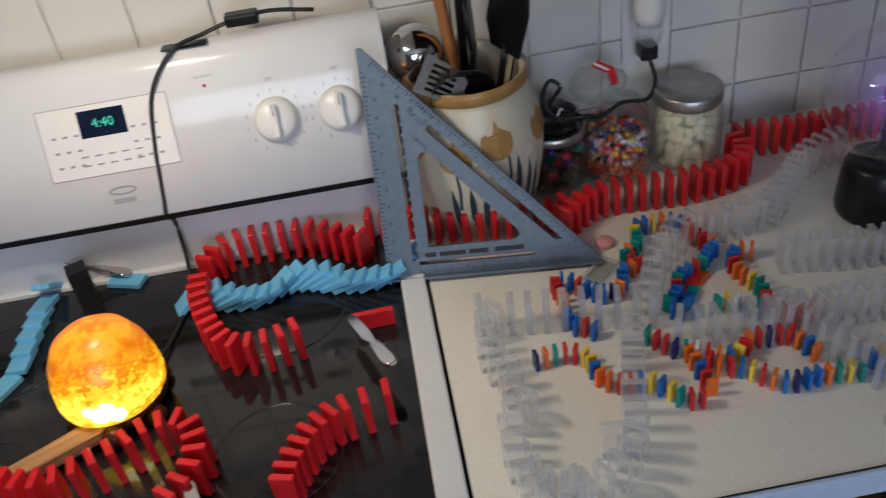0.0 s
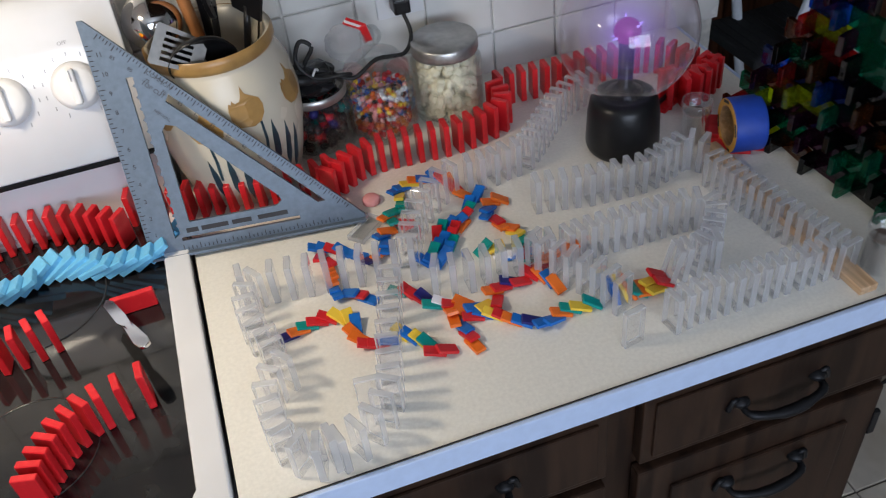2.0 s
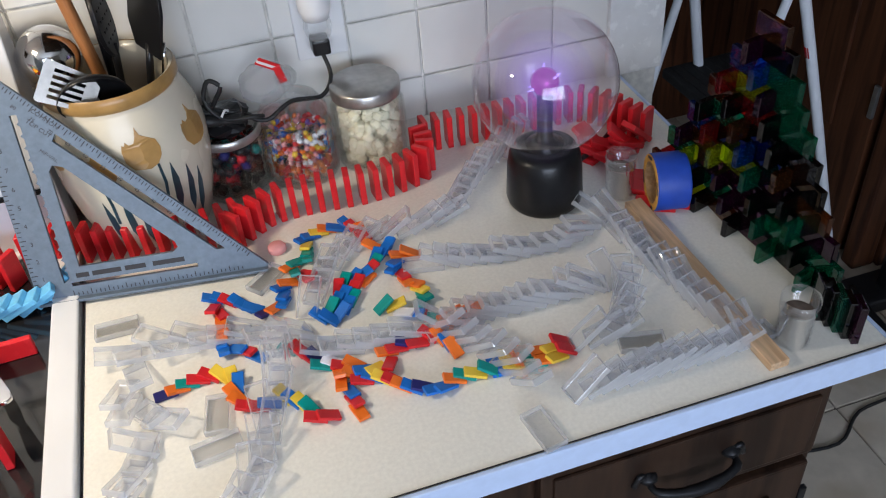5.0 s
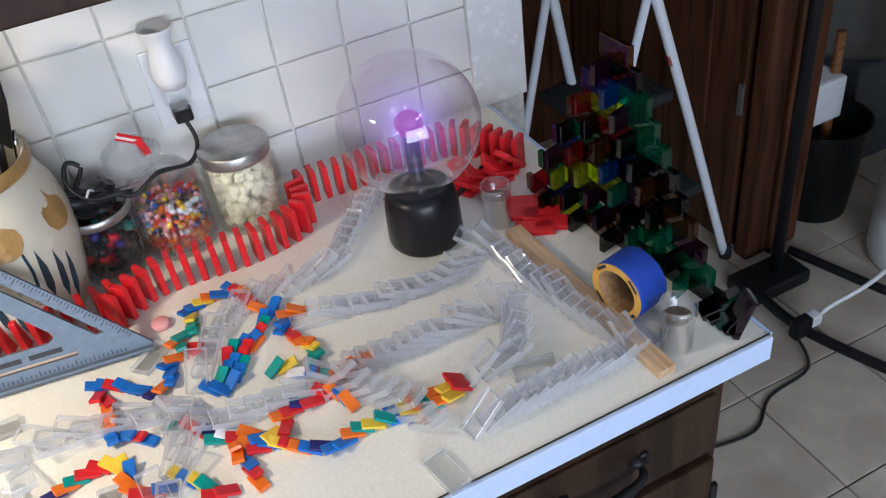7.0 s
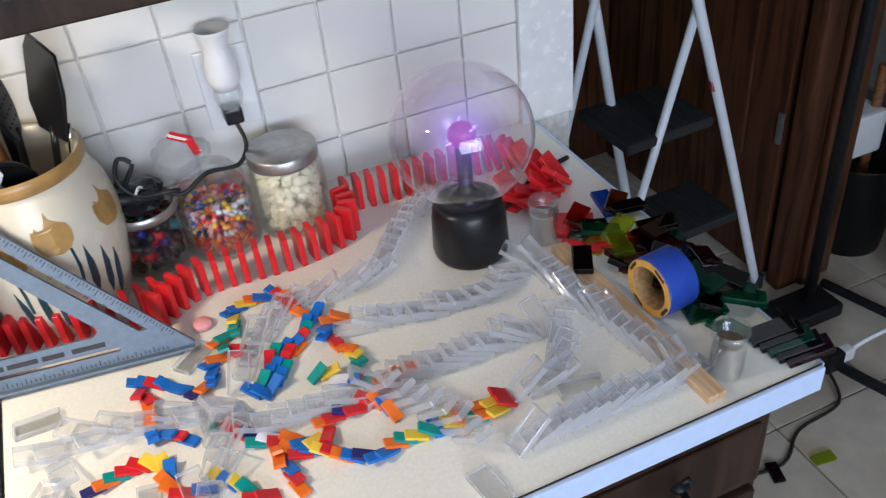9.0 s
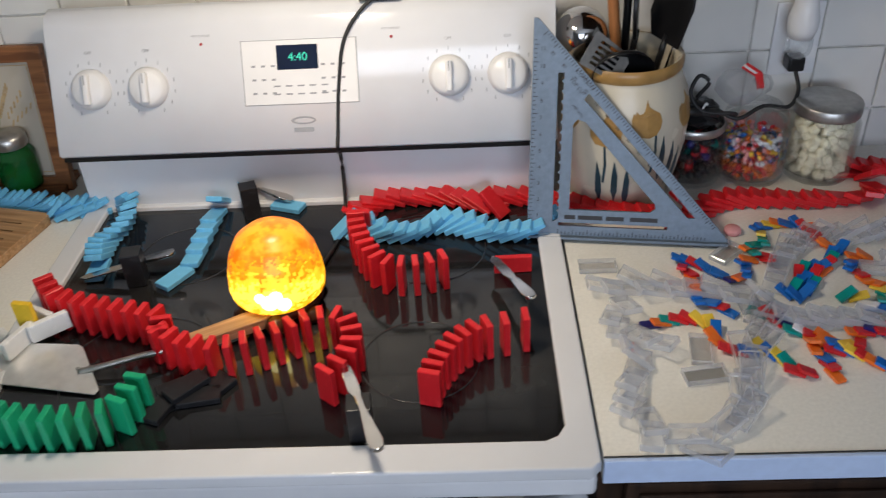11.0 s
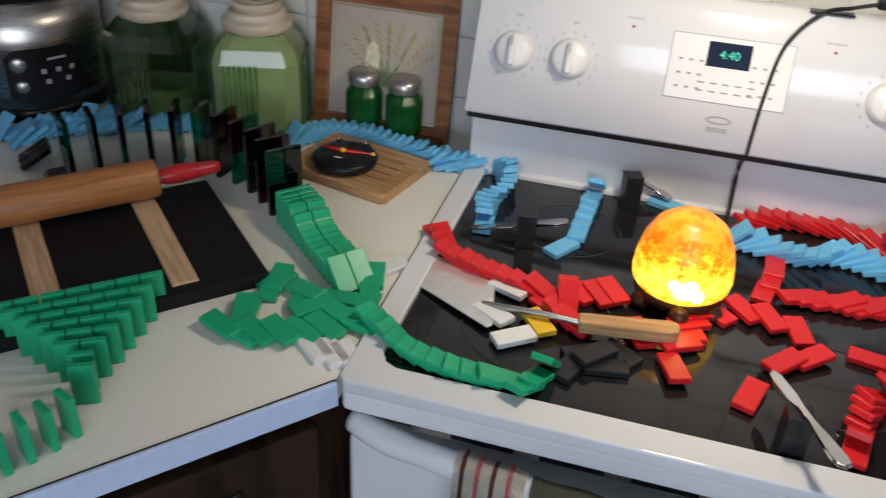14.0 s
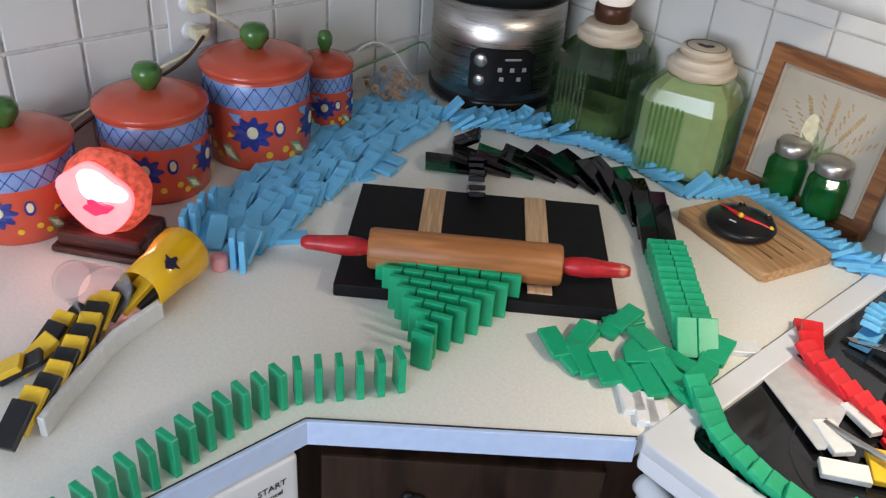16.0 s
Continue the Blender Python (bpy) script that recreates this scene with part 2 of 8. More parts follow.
RED = plastic("red_plastic", (0.62, 0.016, 0.022))
BLUE = plastic("sky_blue_plastic", (0.16, 0.50, 0.78))
GREEN = plastic("green_plastic", (0.012, 0.36, 0.17))
BLACKD = plastic("black_domino_plastic", (0.016, 0.016, 0.018))
YELLOWD = plastic("yellow_domino_plastic", (0.80, 0.50, 0.03))
WHITED = plastic("white_domino_plastic", (0.76, 0.76, 0.75))
SMALL = [plastic("small_" + n, c) for n, c in (("red", (0.62, 0.02, 0.025)), ("orange", (0.83, 0.17, 0.02)), ("yellow", (0.85, 0.58, 0.06)),
         ("blue", (0.01, 0.14, 0.50)), ("teal", (0.0, 0.27, 0.24)), ("navy", (0.02, 0.02, 0.14)), ("white", (0.75, 0.75, 0.80)))]


def clear(name, tint, haze, ior=1.5, rough=0.03, white=(0.9, 0.92, 0.95)):
    """Thin clear stuff: see-through, glossy by Fresnel, with a little whitish haze."""
    m = bpy.data.materials.new(name)
    m.use_nodes = True
    t = m.node_tree
    t.nodes.remove(t.nodes["Principled BSDF"])
    tr, gl, df = t.nodes.new("ShaderNodeBsdfTransparent"), t.nodes.new("ShaderNodeBsdfGlossy"), t.nodes.new("ShaderNodeBsdfTranslucent")
    tr.inputs[0].default_value, gl.inputs[0].default_value, df.inputs[0].default_value = (*tint, 1), (1, 1, 1, 1), (*white, 1)
    gl.inputs["Roughness"].default_value = rough
    d2 = t.nodes.new("ShaderNodeBsdfDiffuse")
    d2.inputs[0].default_value = (*white, 1)
    ad, lw = t.nodes.new("ShaderNodeMixShader"), t.nodes.new("ShaderNodeLayerWeight")
    lw.inputs[0].default_value = 0.5
    pw, fr = t.nodes.new("ShaderNodeMath"), t.nodes.new("ShaderNodeMath")
    pw.operation, fr.operation = 'POWER', 'MULTIPLY_ADD'
    pw.inputs[1].default_value, fr.inputs[1].default_value, fr.inputs[2].default_value = 4.0, ior - 0.95, 0.045
    t.links.new(lw.outputs["Facing"], pw.inputs[0])
    t.links.new(pw.outputs[0], fr.inputs[0])
    mh, mf = t.nodes.new("ShaderNodeMixShader"), t.nodes.new("ShaderNodeMixShader")
    t.links.new(df.outputs[0], ad.inputs[1])
    t.links.new(d2.outputs[0], ad.inputs[2])
    mh.inputs[0].default_value = haze
    t.links.new(tr.outputs[0], mh.inputs[1])
    t.links.new(ad.outputs[0], mh.inputs[2])
    t.links.new(fr.outputs[0], mf.inputs[0])
    t.links.new(mh.outputs[0], mf.inputs[1])
    t.links.new(gl.outputs[0], mf.inputs[2])
    t.links.new(mf.outputs[0], t.nodes["Material Output"].inputs[0])
    return m


ACRYL = clear("clear_acrylic", (0.965, 0.97, 0.985), 0.028, 1.75, 0.01, (0.97, 0.98, 1.0))
# edge faces whitened: bright edge highlights of the acrylic are put into the haze
ACRYLEDGE = clear("clear_acrylic_edge", (0.80, 0.82, 0.86), 0.36, 2.0, 0.02, (0.98, 0.99, 1.0))
TUBEG = clear("clear_tube_plastic", (0.96, 0.965, 0.97), 0.035, 1.65, 0.04, (0.85, 0.86, 0.88))
BALLG = clear("thin_glass_ball", (0.94, 0.915, 0.97), 0.026, 1.95, 0.02, (0.85, 0.80, 0.95))
PALEG = clear("pale_green_glass", (0.64, 0.74, 0.52), 0.05, 1.70, 0.12, (0.42, 0.58, 0.38))
# emptier jar: tint deepened to hold the shade seen through its glass
DARKG = clear("deep_green_glass", (0.32, 0.44, 0.25), 0.04, 1.7, 0.05, (0.30, 0.42, 0.26))
RIBG = clear("pressed_glass_rib", (0.66, 0.80, 0.62), 0.12, 1.9, 0.06, (0.55, 0.70, 0.50))
TRANS = [clear("tinted_" + n, c, 0.10, 1.55, 0.03, w) for n, c, w in (("green", (0.02, 0.42, 0.27), (0.01, 0.34, 0.20)), ("purple", (0.17, 0.02, 0.12), (0.08, 0.01, 0.06)),
         ("blue", (0.03, 0.20, 0.62), (0.01, 0.12, 0.45)), ("lime", (0.72, 0.80, 0.05), (0.60, 0.72, 0.03)), ("amber", (0.32, 0.12, 0.04), (0.20, 0.07, 0.02)), ("dark", (0.05, 0.045, 0.05), (0.01, 0.01, 0.012)), ("red", (0.62, 0.05, 0.05), (0.42, 0.02, 0.03)))]


# ---- mesh helpers ----
def mesh_of(name, bm, material):
    me = bpy.data.meshes.new(name)
    bm.normal_update()
    bm.to_mesh(me)
    bm.free()
    for mm in (material if isinstance(material, (list, tuple)) else [material]):
        me.materials.append(mm)
    return me


def thing(name, m=None, label="", category="", group="", kind="", bm=None, material=None):
    ob = new(name, mesh_of(name, bm, material) if bm else None)
    if m:
        ob.matrix_basis = m
    return tagged(ob, label, category, group, kind)


def part(name, bm, material, parent, label="", m=None, kind=""):
    ob = new(name, mesh_of(name, bm, material))
    ob.parent = parent
    if m:
        ob.matrix_basis = m
    return tagged(ob, label, kind=kind)


def box(sx, sy, sz, at=(0, 0, 0), bevel=0.0, seg=2, bm=None, rot=None):
    """A bevelled box with its base centre at `at`."""
    b = bmesh.new()
    bmesh.ops.create_cube(b, size=1)
    bmesh.ops.scale(b, vec=(sx, sy, sz), verts=b.verts)
    if bevel:
        bmesh.ops.bevel(b, geom=b.edges[:], offset=bevel, segments=seg, profile=0.6, affect='EDGES')
    bmesh.ops.translate(b, vec=(0, 0, sz / 2), verts=b.verts)
    if rot:
        bmesh.ops.rotate(b, matrix=rot.to_3x3(), verts=b.verts)
    bmesh.ops.translate(b, vec=at, verts=b.verts)
    if bm is None:
        return b
    return join(bm, b)


def join(bm, b):
    me = bpy.data.meshes.new("tmp")
    b.to_mesh(me)
    b.free()
    bm.from_mesh(me)
    bpy.data.meshes.remove(me)
    return bm


def lathe(profile, seg=40, bm=None, smooth=True, at=(0, 0, 0)):
    """A body of revolution about z from (radius, height) pairs."""
    b = bmesh.new()
    rings = []
    for r, z in profile:
        if r < 1e-6:
            rings.append([b.verts.new((0, 0, z))])
        else:
            rings.append([b.verts.new((r * math.cos(2 * math.pi * k / seg), r * math.sin(2 * math.pi * k / seg), z)) for k in range(seg)])
    for a, c in zip(rings, rings[1:]):
        for k in range(seg):
            v = [a[k % len(a)], a[(k + 1) % len(a)], c[(k + 1) % len(c)], c[k % len(c)]]
            u = list(dict.fromkeys(v))
            if len(u) > 2:
                f = b.faces.new(u)
                f.smooth = smooth
    bmesh.ops.translate(b, vec=at, verts=b.verts)
    return b if bm is None else join(bm, b)


def tube(points, r, seg=8, bm=None, smooth_path=True):
    """A round rod along points; r: one radius, or one for each point."""
    pts = [Vector(p) for p in points]
    if smooth_path and len(pts) > 2:
        out = []
        for i in range(len(pts) - 1):
            p0, p1, p2, p3 = pts[max(0, i - 1)], pts[i], pts[i + 1], pts[min(len(pts) - 1, i + 2)]
            for k in range(5):
                s = k / 5
                out.append(0.5 * ((2 * p1) + (p2 - p0) * s + (2 * p0 - 5 * p1 + 4 * p2 - p3) * s * s + (3 * p1 - p0 - 3 * p2 + p3) * s ** 3))
        pts = out + [pts[-1]]
    b = bmesh.new()
    rings = []
    n = len(pts)
    for i, p in enumerate(pts):
        d = (pts[min(n - 1, i + 1)] - pts[max(0, i - 1)]).normalized()
        u = d.cross(Vector((0, 0, 1)))
        u = u.normalized() if u.length > 1e-4 else Vector((1, 0, 0))
        w = u.cross(d)
        rad = r if not isinstance(r, (list, tuple)) else r[min(len(r) - 1, int(i * len(r) / n))]
        rings.append([b.verts.new(p + rad * (u * math.cos(2 * math.pi * k / seg) + w * math.sin(2 * math.pi * k / seg))) for k in range(seg)])
    for a, c in zip(rings, rings[1:]):
        for k in range(seg):
            b.faces.new((a[k], a[(k + 1) % seg], c[(k + 1) % seg], c[k])).smooth = True
    b.faces.new(rings[0][::-1])
    b.faces.new(rings[-1])
    return b if bm is None else join(bm, b)


def extrude_outline(outline, depth, holes=(), bevel=0.0):
    """A flat plate in the xy plane from an outline with holes, thickness along z."""
    cu = bpy.data.curves.new("outline", 'CURVE')
    cu.dimensions, cu.fill_mode, cu.extrude, cu.bevel_depth = '2D', 'BOTH', depth / 2, bevel
    for loop in (outline, *holes):
        s = cu.splines.new('POLY')
        s.points.add(len(loop) - 1)
        for q, (x, y) in zip(s.points, loop):
            q.co = (x, y, 0, 1)
        s.use_cyclic_u = True
    ob = bpy.data.objects.new("outline", cu)
    scene.collection.objects.link(ob)
    dg = bpy.context.evaluated_depsgraph_get()
    me = bpy.data.meshes.new_from_object(ob.evaluated_get(dg))
    b = bmesh.new()
    b.from_mesh(me)
    bpy.data.objects.remove(ob)
    bpy.data.curves.remove(cu)
    bpy.data.meshes.remove(me)
    return b


def ellipse(cx, cy, rx, ry, n=20, a0=0.0):
    return [(cx + rx * math.cos(a0 + 2 * math.pi * k / n), cy + ry * math.sin(a0 + 2 * math.pi * k / n)) for k in range(n)]


def writing(text, size, material, parent, m, name="lettering", depth=0.0003):
    cu = bpy.data.curves.new("text", 'FONT')
    cu.body, cu.size, cu.extrude, cu.align_x, cu.align_y = text, size, depth, 'CENTER', 'CENTER'
    ob = bpy.data.objects.new("text", cu)
    scene.collection.objects.link(ob)
    dg = bpy.context.evaluated_depsgraph_get()
    me = bpy.data.meshes.new_from_object(ob.evaluated_get(dg))
    bpy.data.objects.remove(ob)
    bpy.data.curves.remove(cu)
    me.materials.clear()
    me.materials.append(material)
    o = new(name, me)
    o.parent = parent
    o.matrix_basis = m
    return o


# ---- structure ----
WALLY, WALLX = 0.05, -0.98      # face of the tiled back wall, face of the tiled side wall
floor = thing("floor", label="beige ceramic floor tiles with dark grout", category="floor", kind="structure", bm=box(6.0, 7.0, 0.1, (1.3, -0.5, -0.106)), material=FLOORGROUT)
ceiling = thing("ceiling", label="plain white painted ceiling", category="ceiling", kind="structure", bm=box(6.0, 7.0, 0.1, (1.3, -0.5, 2.42)), material=CEIL)
wall_north = thing("wall_north", label="kitchen wall faced with square white glazed tiles", category="wall", kind="structure", bm=box(2.70, 0.12, 2.5, (0.375, WALLY + 0.066, 0)), material=GROUT)
wall_west = thing("wall_west", label="side wall faced with square white glazed tiles", category="wall", kind="structure", bm=box(0.12, 3.5, 2.5, (WALLX - 0.066, -1.6, 0)), material=GROUT)
south = box(6.0, 0.1, 1.05, (1.3, -3.4, 0))
box(6.0, 0.1, 0.35, (1.3, -3.4, 2.15), 0, 1, south)
box(1.5, 0.1, 1.10, (-0.95, -3.4, 1.05), 0, 1, south)
box(2.5, 0.1, 1.10, (3.05, -3.4, 1.05), 0, 1, south)
thing("wall_south", label="plain painted wall with a wide window", category="wall", kind="structure", bm=south, material=PAINT)
window = thing("window_1", label="wide white-framed kitchen window", category="window", kind="structure")
part("window_frame", extrude_outline([(-0.998, 0.002), (0.998, 0.002), (0.998, 1.098), (-0.998, 1.098)], 0.04, [[(-0.95, 0.05), (-0.02, 0.05), (-0.02, 1.05), (-0.95, 1.05)], [(0.02, 0.05), (0.95, 0.05), (0.95, 1.05), (0.02, 1.05)]]), ENAMEL, window, "", pose(0.80, -3.42, 1.05, 90, 0, 0))
part("window_sill", box(2.10, 0.16, 0.03, (0.80, -3.34, 1.02), 0.004), ENAMEL, window)
thing("wall_east", label="plain painted wall", category="wall", kind="structure", bm=box(0.1, 7.0, 2.5, (3.75, -0.5, 0)), material=PAINT)
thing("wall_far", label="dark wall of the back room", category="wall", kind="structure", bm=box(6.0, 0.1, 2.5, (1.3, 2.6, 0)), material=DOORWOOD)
part("end_trim", box(0.10, 0.012, 1.6, (1.775 - 0.102, WALLY - 0.008, H), 0.003), WHITED, wall_north, "white painted end strip of the tiled wall")

# worktops: right of the stove, and the corner with its diagonal front
right_top = thing("worktop", label="cream laminate worktop, window's blue reflection coloured into its front edge", category="worktop", kind="structure")
part("top_sheet", box(0.875, 0.685, 0.036, (0.768 + 0.4375, -0.2925, H - 0.036), 0.001, 1), LAMINATE, right_top)
part("front_edge", box(0.877, 0.006, 0.036, (0.768 + 0.4385, -0.6385, H - 0.0365), 0.001, 1), EDGE, right_top, "edge band coloured pale blue for the window's reflection")
part("seam_line", box(0.877, 0.0012, 0.0012, (0.768 + 0.4385, -0.6352, H), 0), SEAM, right_top, "dark joint line along the edge")
part("side_edge", box(0.006, 0.68, 0.036, (1.6465, -0.295, H - 0.0365), 0.001, 1), EDGE, right_top)
left_top = thing("corner_worktop", label="cream laminate corner worktop with a diagonal front", category="worktop", kind="structure")
corner = [(-0.006, WALLY), (-0.006, -0.650), (-0.257, -0.935), (-0.257, -1.9), (WALLX, -1.9), (WALLX, WALLY)]
part("top_sheet", extrude_outline(corner, 0.036), LAMINATE, left_top, m=pose(0, 0, H - 0.018))
for (ax, ay), (bx, by) in ((corner[1], corner[2]), (corner[2], corner[3])):
    d = math.hypot(bx - ax, by - ay)
    an = math.degrees(math.atan2(by - ay, bx - ax))
    part("front_edge", box(d, 0.006, 0.036, (d / 2, 0.0032, -0.0365), 0.001, 1), EDGE, left_top, "edge band coloured pale blue for the window's reflection", pose(ax, ay, H, 0, 0, an))
    part("seam_line", box(d, 0.0012, 0.0012, (d / 2, 0.0005, 0), 0), SEAM, left_top, "", pose(ax, ay, H, 0, 0, an))


def cabinet_door(parent, w, h, m, name="door", raised=True):
    b = box(w, 0.02, h, (0, 0, 0), 0.004)
    if raised:
        box(w - 0.10, 0.008, h - 0.10, (0, -0.012, 0.05), 0.0035, 2, b)
    ob = part(name, b, CABINET, parent, "dark-stained panel with a raised field" if raised else "dark-stained slab front", m)
    return ob


def pull_handle(parent, m):
    b = tube([(-0.055, 0, 0), (-0.05, -0.022, -0.004), (0, -0.030, -0.010), (0.05, -0.022, -0.004), (0.055, 0, 0)], [0.0045, 0.006, 0.0075, 0.006, 0.0045], 10)
    for s in (-1, 1):
        lathe([(0, 0.0), (0.013, 0.001), (0.011, 0.006), (0.004, 0.009), (0, 0.010)], 14, b, at=(0.055 * s, 0, 0))
        tube([(0.055 * s, 0, 0), (0.066 * s, -0.003, 0.010), (0.072 * s, -0.002, -0.008)], 0.004, 8, b)
    return part("handle", b, IRON, parent, "black iron bail handle", m)


base = thing("base_cabinet", label="dark-stained wooden base cabinet under the worktop", category="cabinet")
part("carcass", box(0.855, 0.60, 0.77, (0.772 + 0.4275, -0.29, 0.10), 0.003), CABINET, base)
part("toe_kick", box(0.83, 0.50, 0.10, (0.772 + 0.42, -0.26, 0.0)), BLACKP, base)
part("top_rail", box(0.850, 0.012, 0.028, (1.1995, -0.5965, 0.848), 0.002), CABINET, base)
for x0, w in ((0.995, 0.385), (1.420, 0.375)):
    dr = cabinet_door(base, w, 0.135, pose(x0, -0.602, 0.705), "drawer_front", False)
    part("cove", box(w - 0.03, 0.006, 0.105, (0, -0.012, 0.015), 0.003), CABINET, dr)
    pull_handle(dr, pose(0, -0.014, 0.070))
    dd = cabinet_door(base, w, 0.55, pose(x0, -0.602, 0.135))
    pull_handle(dd, pose(0.0, -0.018, 0.47))
    part("hinge", box(0.012, 0.008, 0.05, (w / 2 + 0.004, -0.008, 0.44), 0.002), IRON, dd, "black iron hinge")
corner_cab = thing("corner_cabinet", label="dark-stained corner base cabinet with a diagonal front", category="cabinet")
inner = [(-0.03, WALLY), (-0.03, -0.632), (-0.285, -0.915), (-0.285, -0.93), (WALLX, -0.93), (WALLX, WALLY)]
part("carcass", extrude_outline(inner, 0.77), CABINET, corner_cab, m=pose(0, 0, 0.485))
an = math.degrees(math.atan2(-0.632 + 0.915, -0.03 + 0.285))
cx, cy = (-0.03 - 0.285) / 2, (-0.632 - 0.915) / 2
nx, ny = math.sin(radians(an)), -math.cos(radians(an))
dr = cabinet_door(corner_cab, 0.345, 0.135, pose(cx + nx * 0.010, cy + ny * 0.010, 0.705, 0, 0, an), "drawer_front", False)
pull_handle(dr, pose(0, -0.012, 0.070))
dd = cabinet_door(corner_cab, 0.345, 0.55, pose(cx + nx * 0.010, cy + ny * 0.010, 0.135, 0, 0, an))
pull_handle(dd, pose(0, -0.018, 0.47))
dish = thing("dishwasher", label="white dishwasher with a control panel under the worktop", category="dishwasher")
part("body", box(0.62, 0.60, 0.72, (-0.60, -1.245, 0.10), 0.004), ENAMEL, dish)
part("control_panel", box(0.030, 0.594, 0.115, (-0.268, -1.245, 0.752), 0.008, 3), ENAMEL2, dish, "white control panel with small dark printing")
writing("START", 0.013, DARKINK, dish, pose(-0.2525, -0.985, 0.835, 90, 0, 90))
writing("Cancel", 0.010, DARKINK, dish, pose(-0.2525, -0.985, 0.821, 90, 0, 90))
part("door_front", box(0.028, 0.594, 0.60, (-0.270, -1.245, 0.13), 0.006, 3), ENAMEL, dish)

# upper cabinets and the hood that close the space above the stove
upper = thing("wall_cabinet", label="dark-stained wooden wall cabinet above the tiles", category="cabinet")
part("carcass", box(0.42, 0.33, 0.72, (1.01, WALLY - 0.17, 1.385), 0.003), CABINET, upper)
part("light_rail", box(0.42, 0.02, 0.035, (1.01, WALLY - 0.335, 1.365), 0.003), CABINET, upper)
cabinet_door(upper, 0.40, 0.68, pose(1.01, WALLY - 0.346, 1.402))
upper2 = thing("wall_cabinet", label="dark-stained wooden wall cabinet over the corner", category="cabinet")
part("carcass", box(0.90, 0.33, 0.72, (-0.52, WALLY - 0.17, 1.50), 0.003), CABINET, upper2)
cabinet_door(upper2, 0.43, 0.68, pose(-0.30, WALLY - 0.346, 1.518))
cabinet_door(upper2, 0.43, 0.68, pose(-0.74, WALLY - 0.346, 1.518))
hood = thing("range_hood", label="white range hood with a lit lamp above the stove", category="range hood")
part("shell", box(0.76, 0.48, 0.12, (0.381, WALLY - 0.245, 1.60), 0.012), ENAMEL, hood)
part("lamp_cover", box(0.20, 0.10, 0.012, (0.42, -0.40, 1.588), 0.004), FROST, hood)
paper = thing("paper_towel_roll", label="white paper towel roll hung under the cabinet", category="paper towels", m=pose(-0.228, -0.085, 1.338, 0, 90, 0))
part("roll", lathe([(0.02, -0.14), (0.062, -0.14), (0.064, -0.13), (0.064, 0.13), (0.062, 0.14), (0.02, 0.14)], 40), PAPERW, paper)
part("rod", lathe([(0, -0.17), (0.010, -0.17), (0.010, 0.17), (0, 0.17)], 16), WHITEMET, paper)
for z in (-0.162, 0.154):
    part("bracket", box(0.034, 0.150, 0.008, (0, 0.062, z), 0.002), WHITEMET, paper, "white wall bracket")


def haze(name, colour, share, power):
    """Thin glowing gas: see-through with a faint light of its own."""
    m = bpy.data.materials.new(name)
    m.use_nodes = True
    t = m.node_tree
    t.nodes.remove(t.nodes["Principled BSDF"])
    tr, em, mx = t.nodes.new("ShaderNodeBsdfTransparent"), t.nodes.new("ShaderNodeEmission"), t.nodes.new("ShaderNodeMixShader")
    em.inputs[0].default_value, em.inputs[1].default_value, mx.inputs[0].default_value = (*colour, 1), power, share
    t.links.new(tr.outputs[0], mx.inputs[1])
    t.links.new(em.outputs[0], mx.inputs[2])
    t.links.new(mx.outputs[0], t.nodes["Material Output"].inputs[0])
    return m


GAS = haze("glowing_gas", (0.40, 0.26, 1.0), 0.035, 1.1)

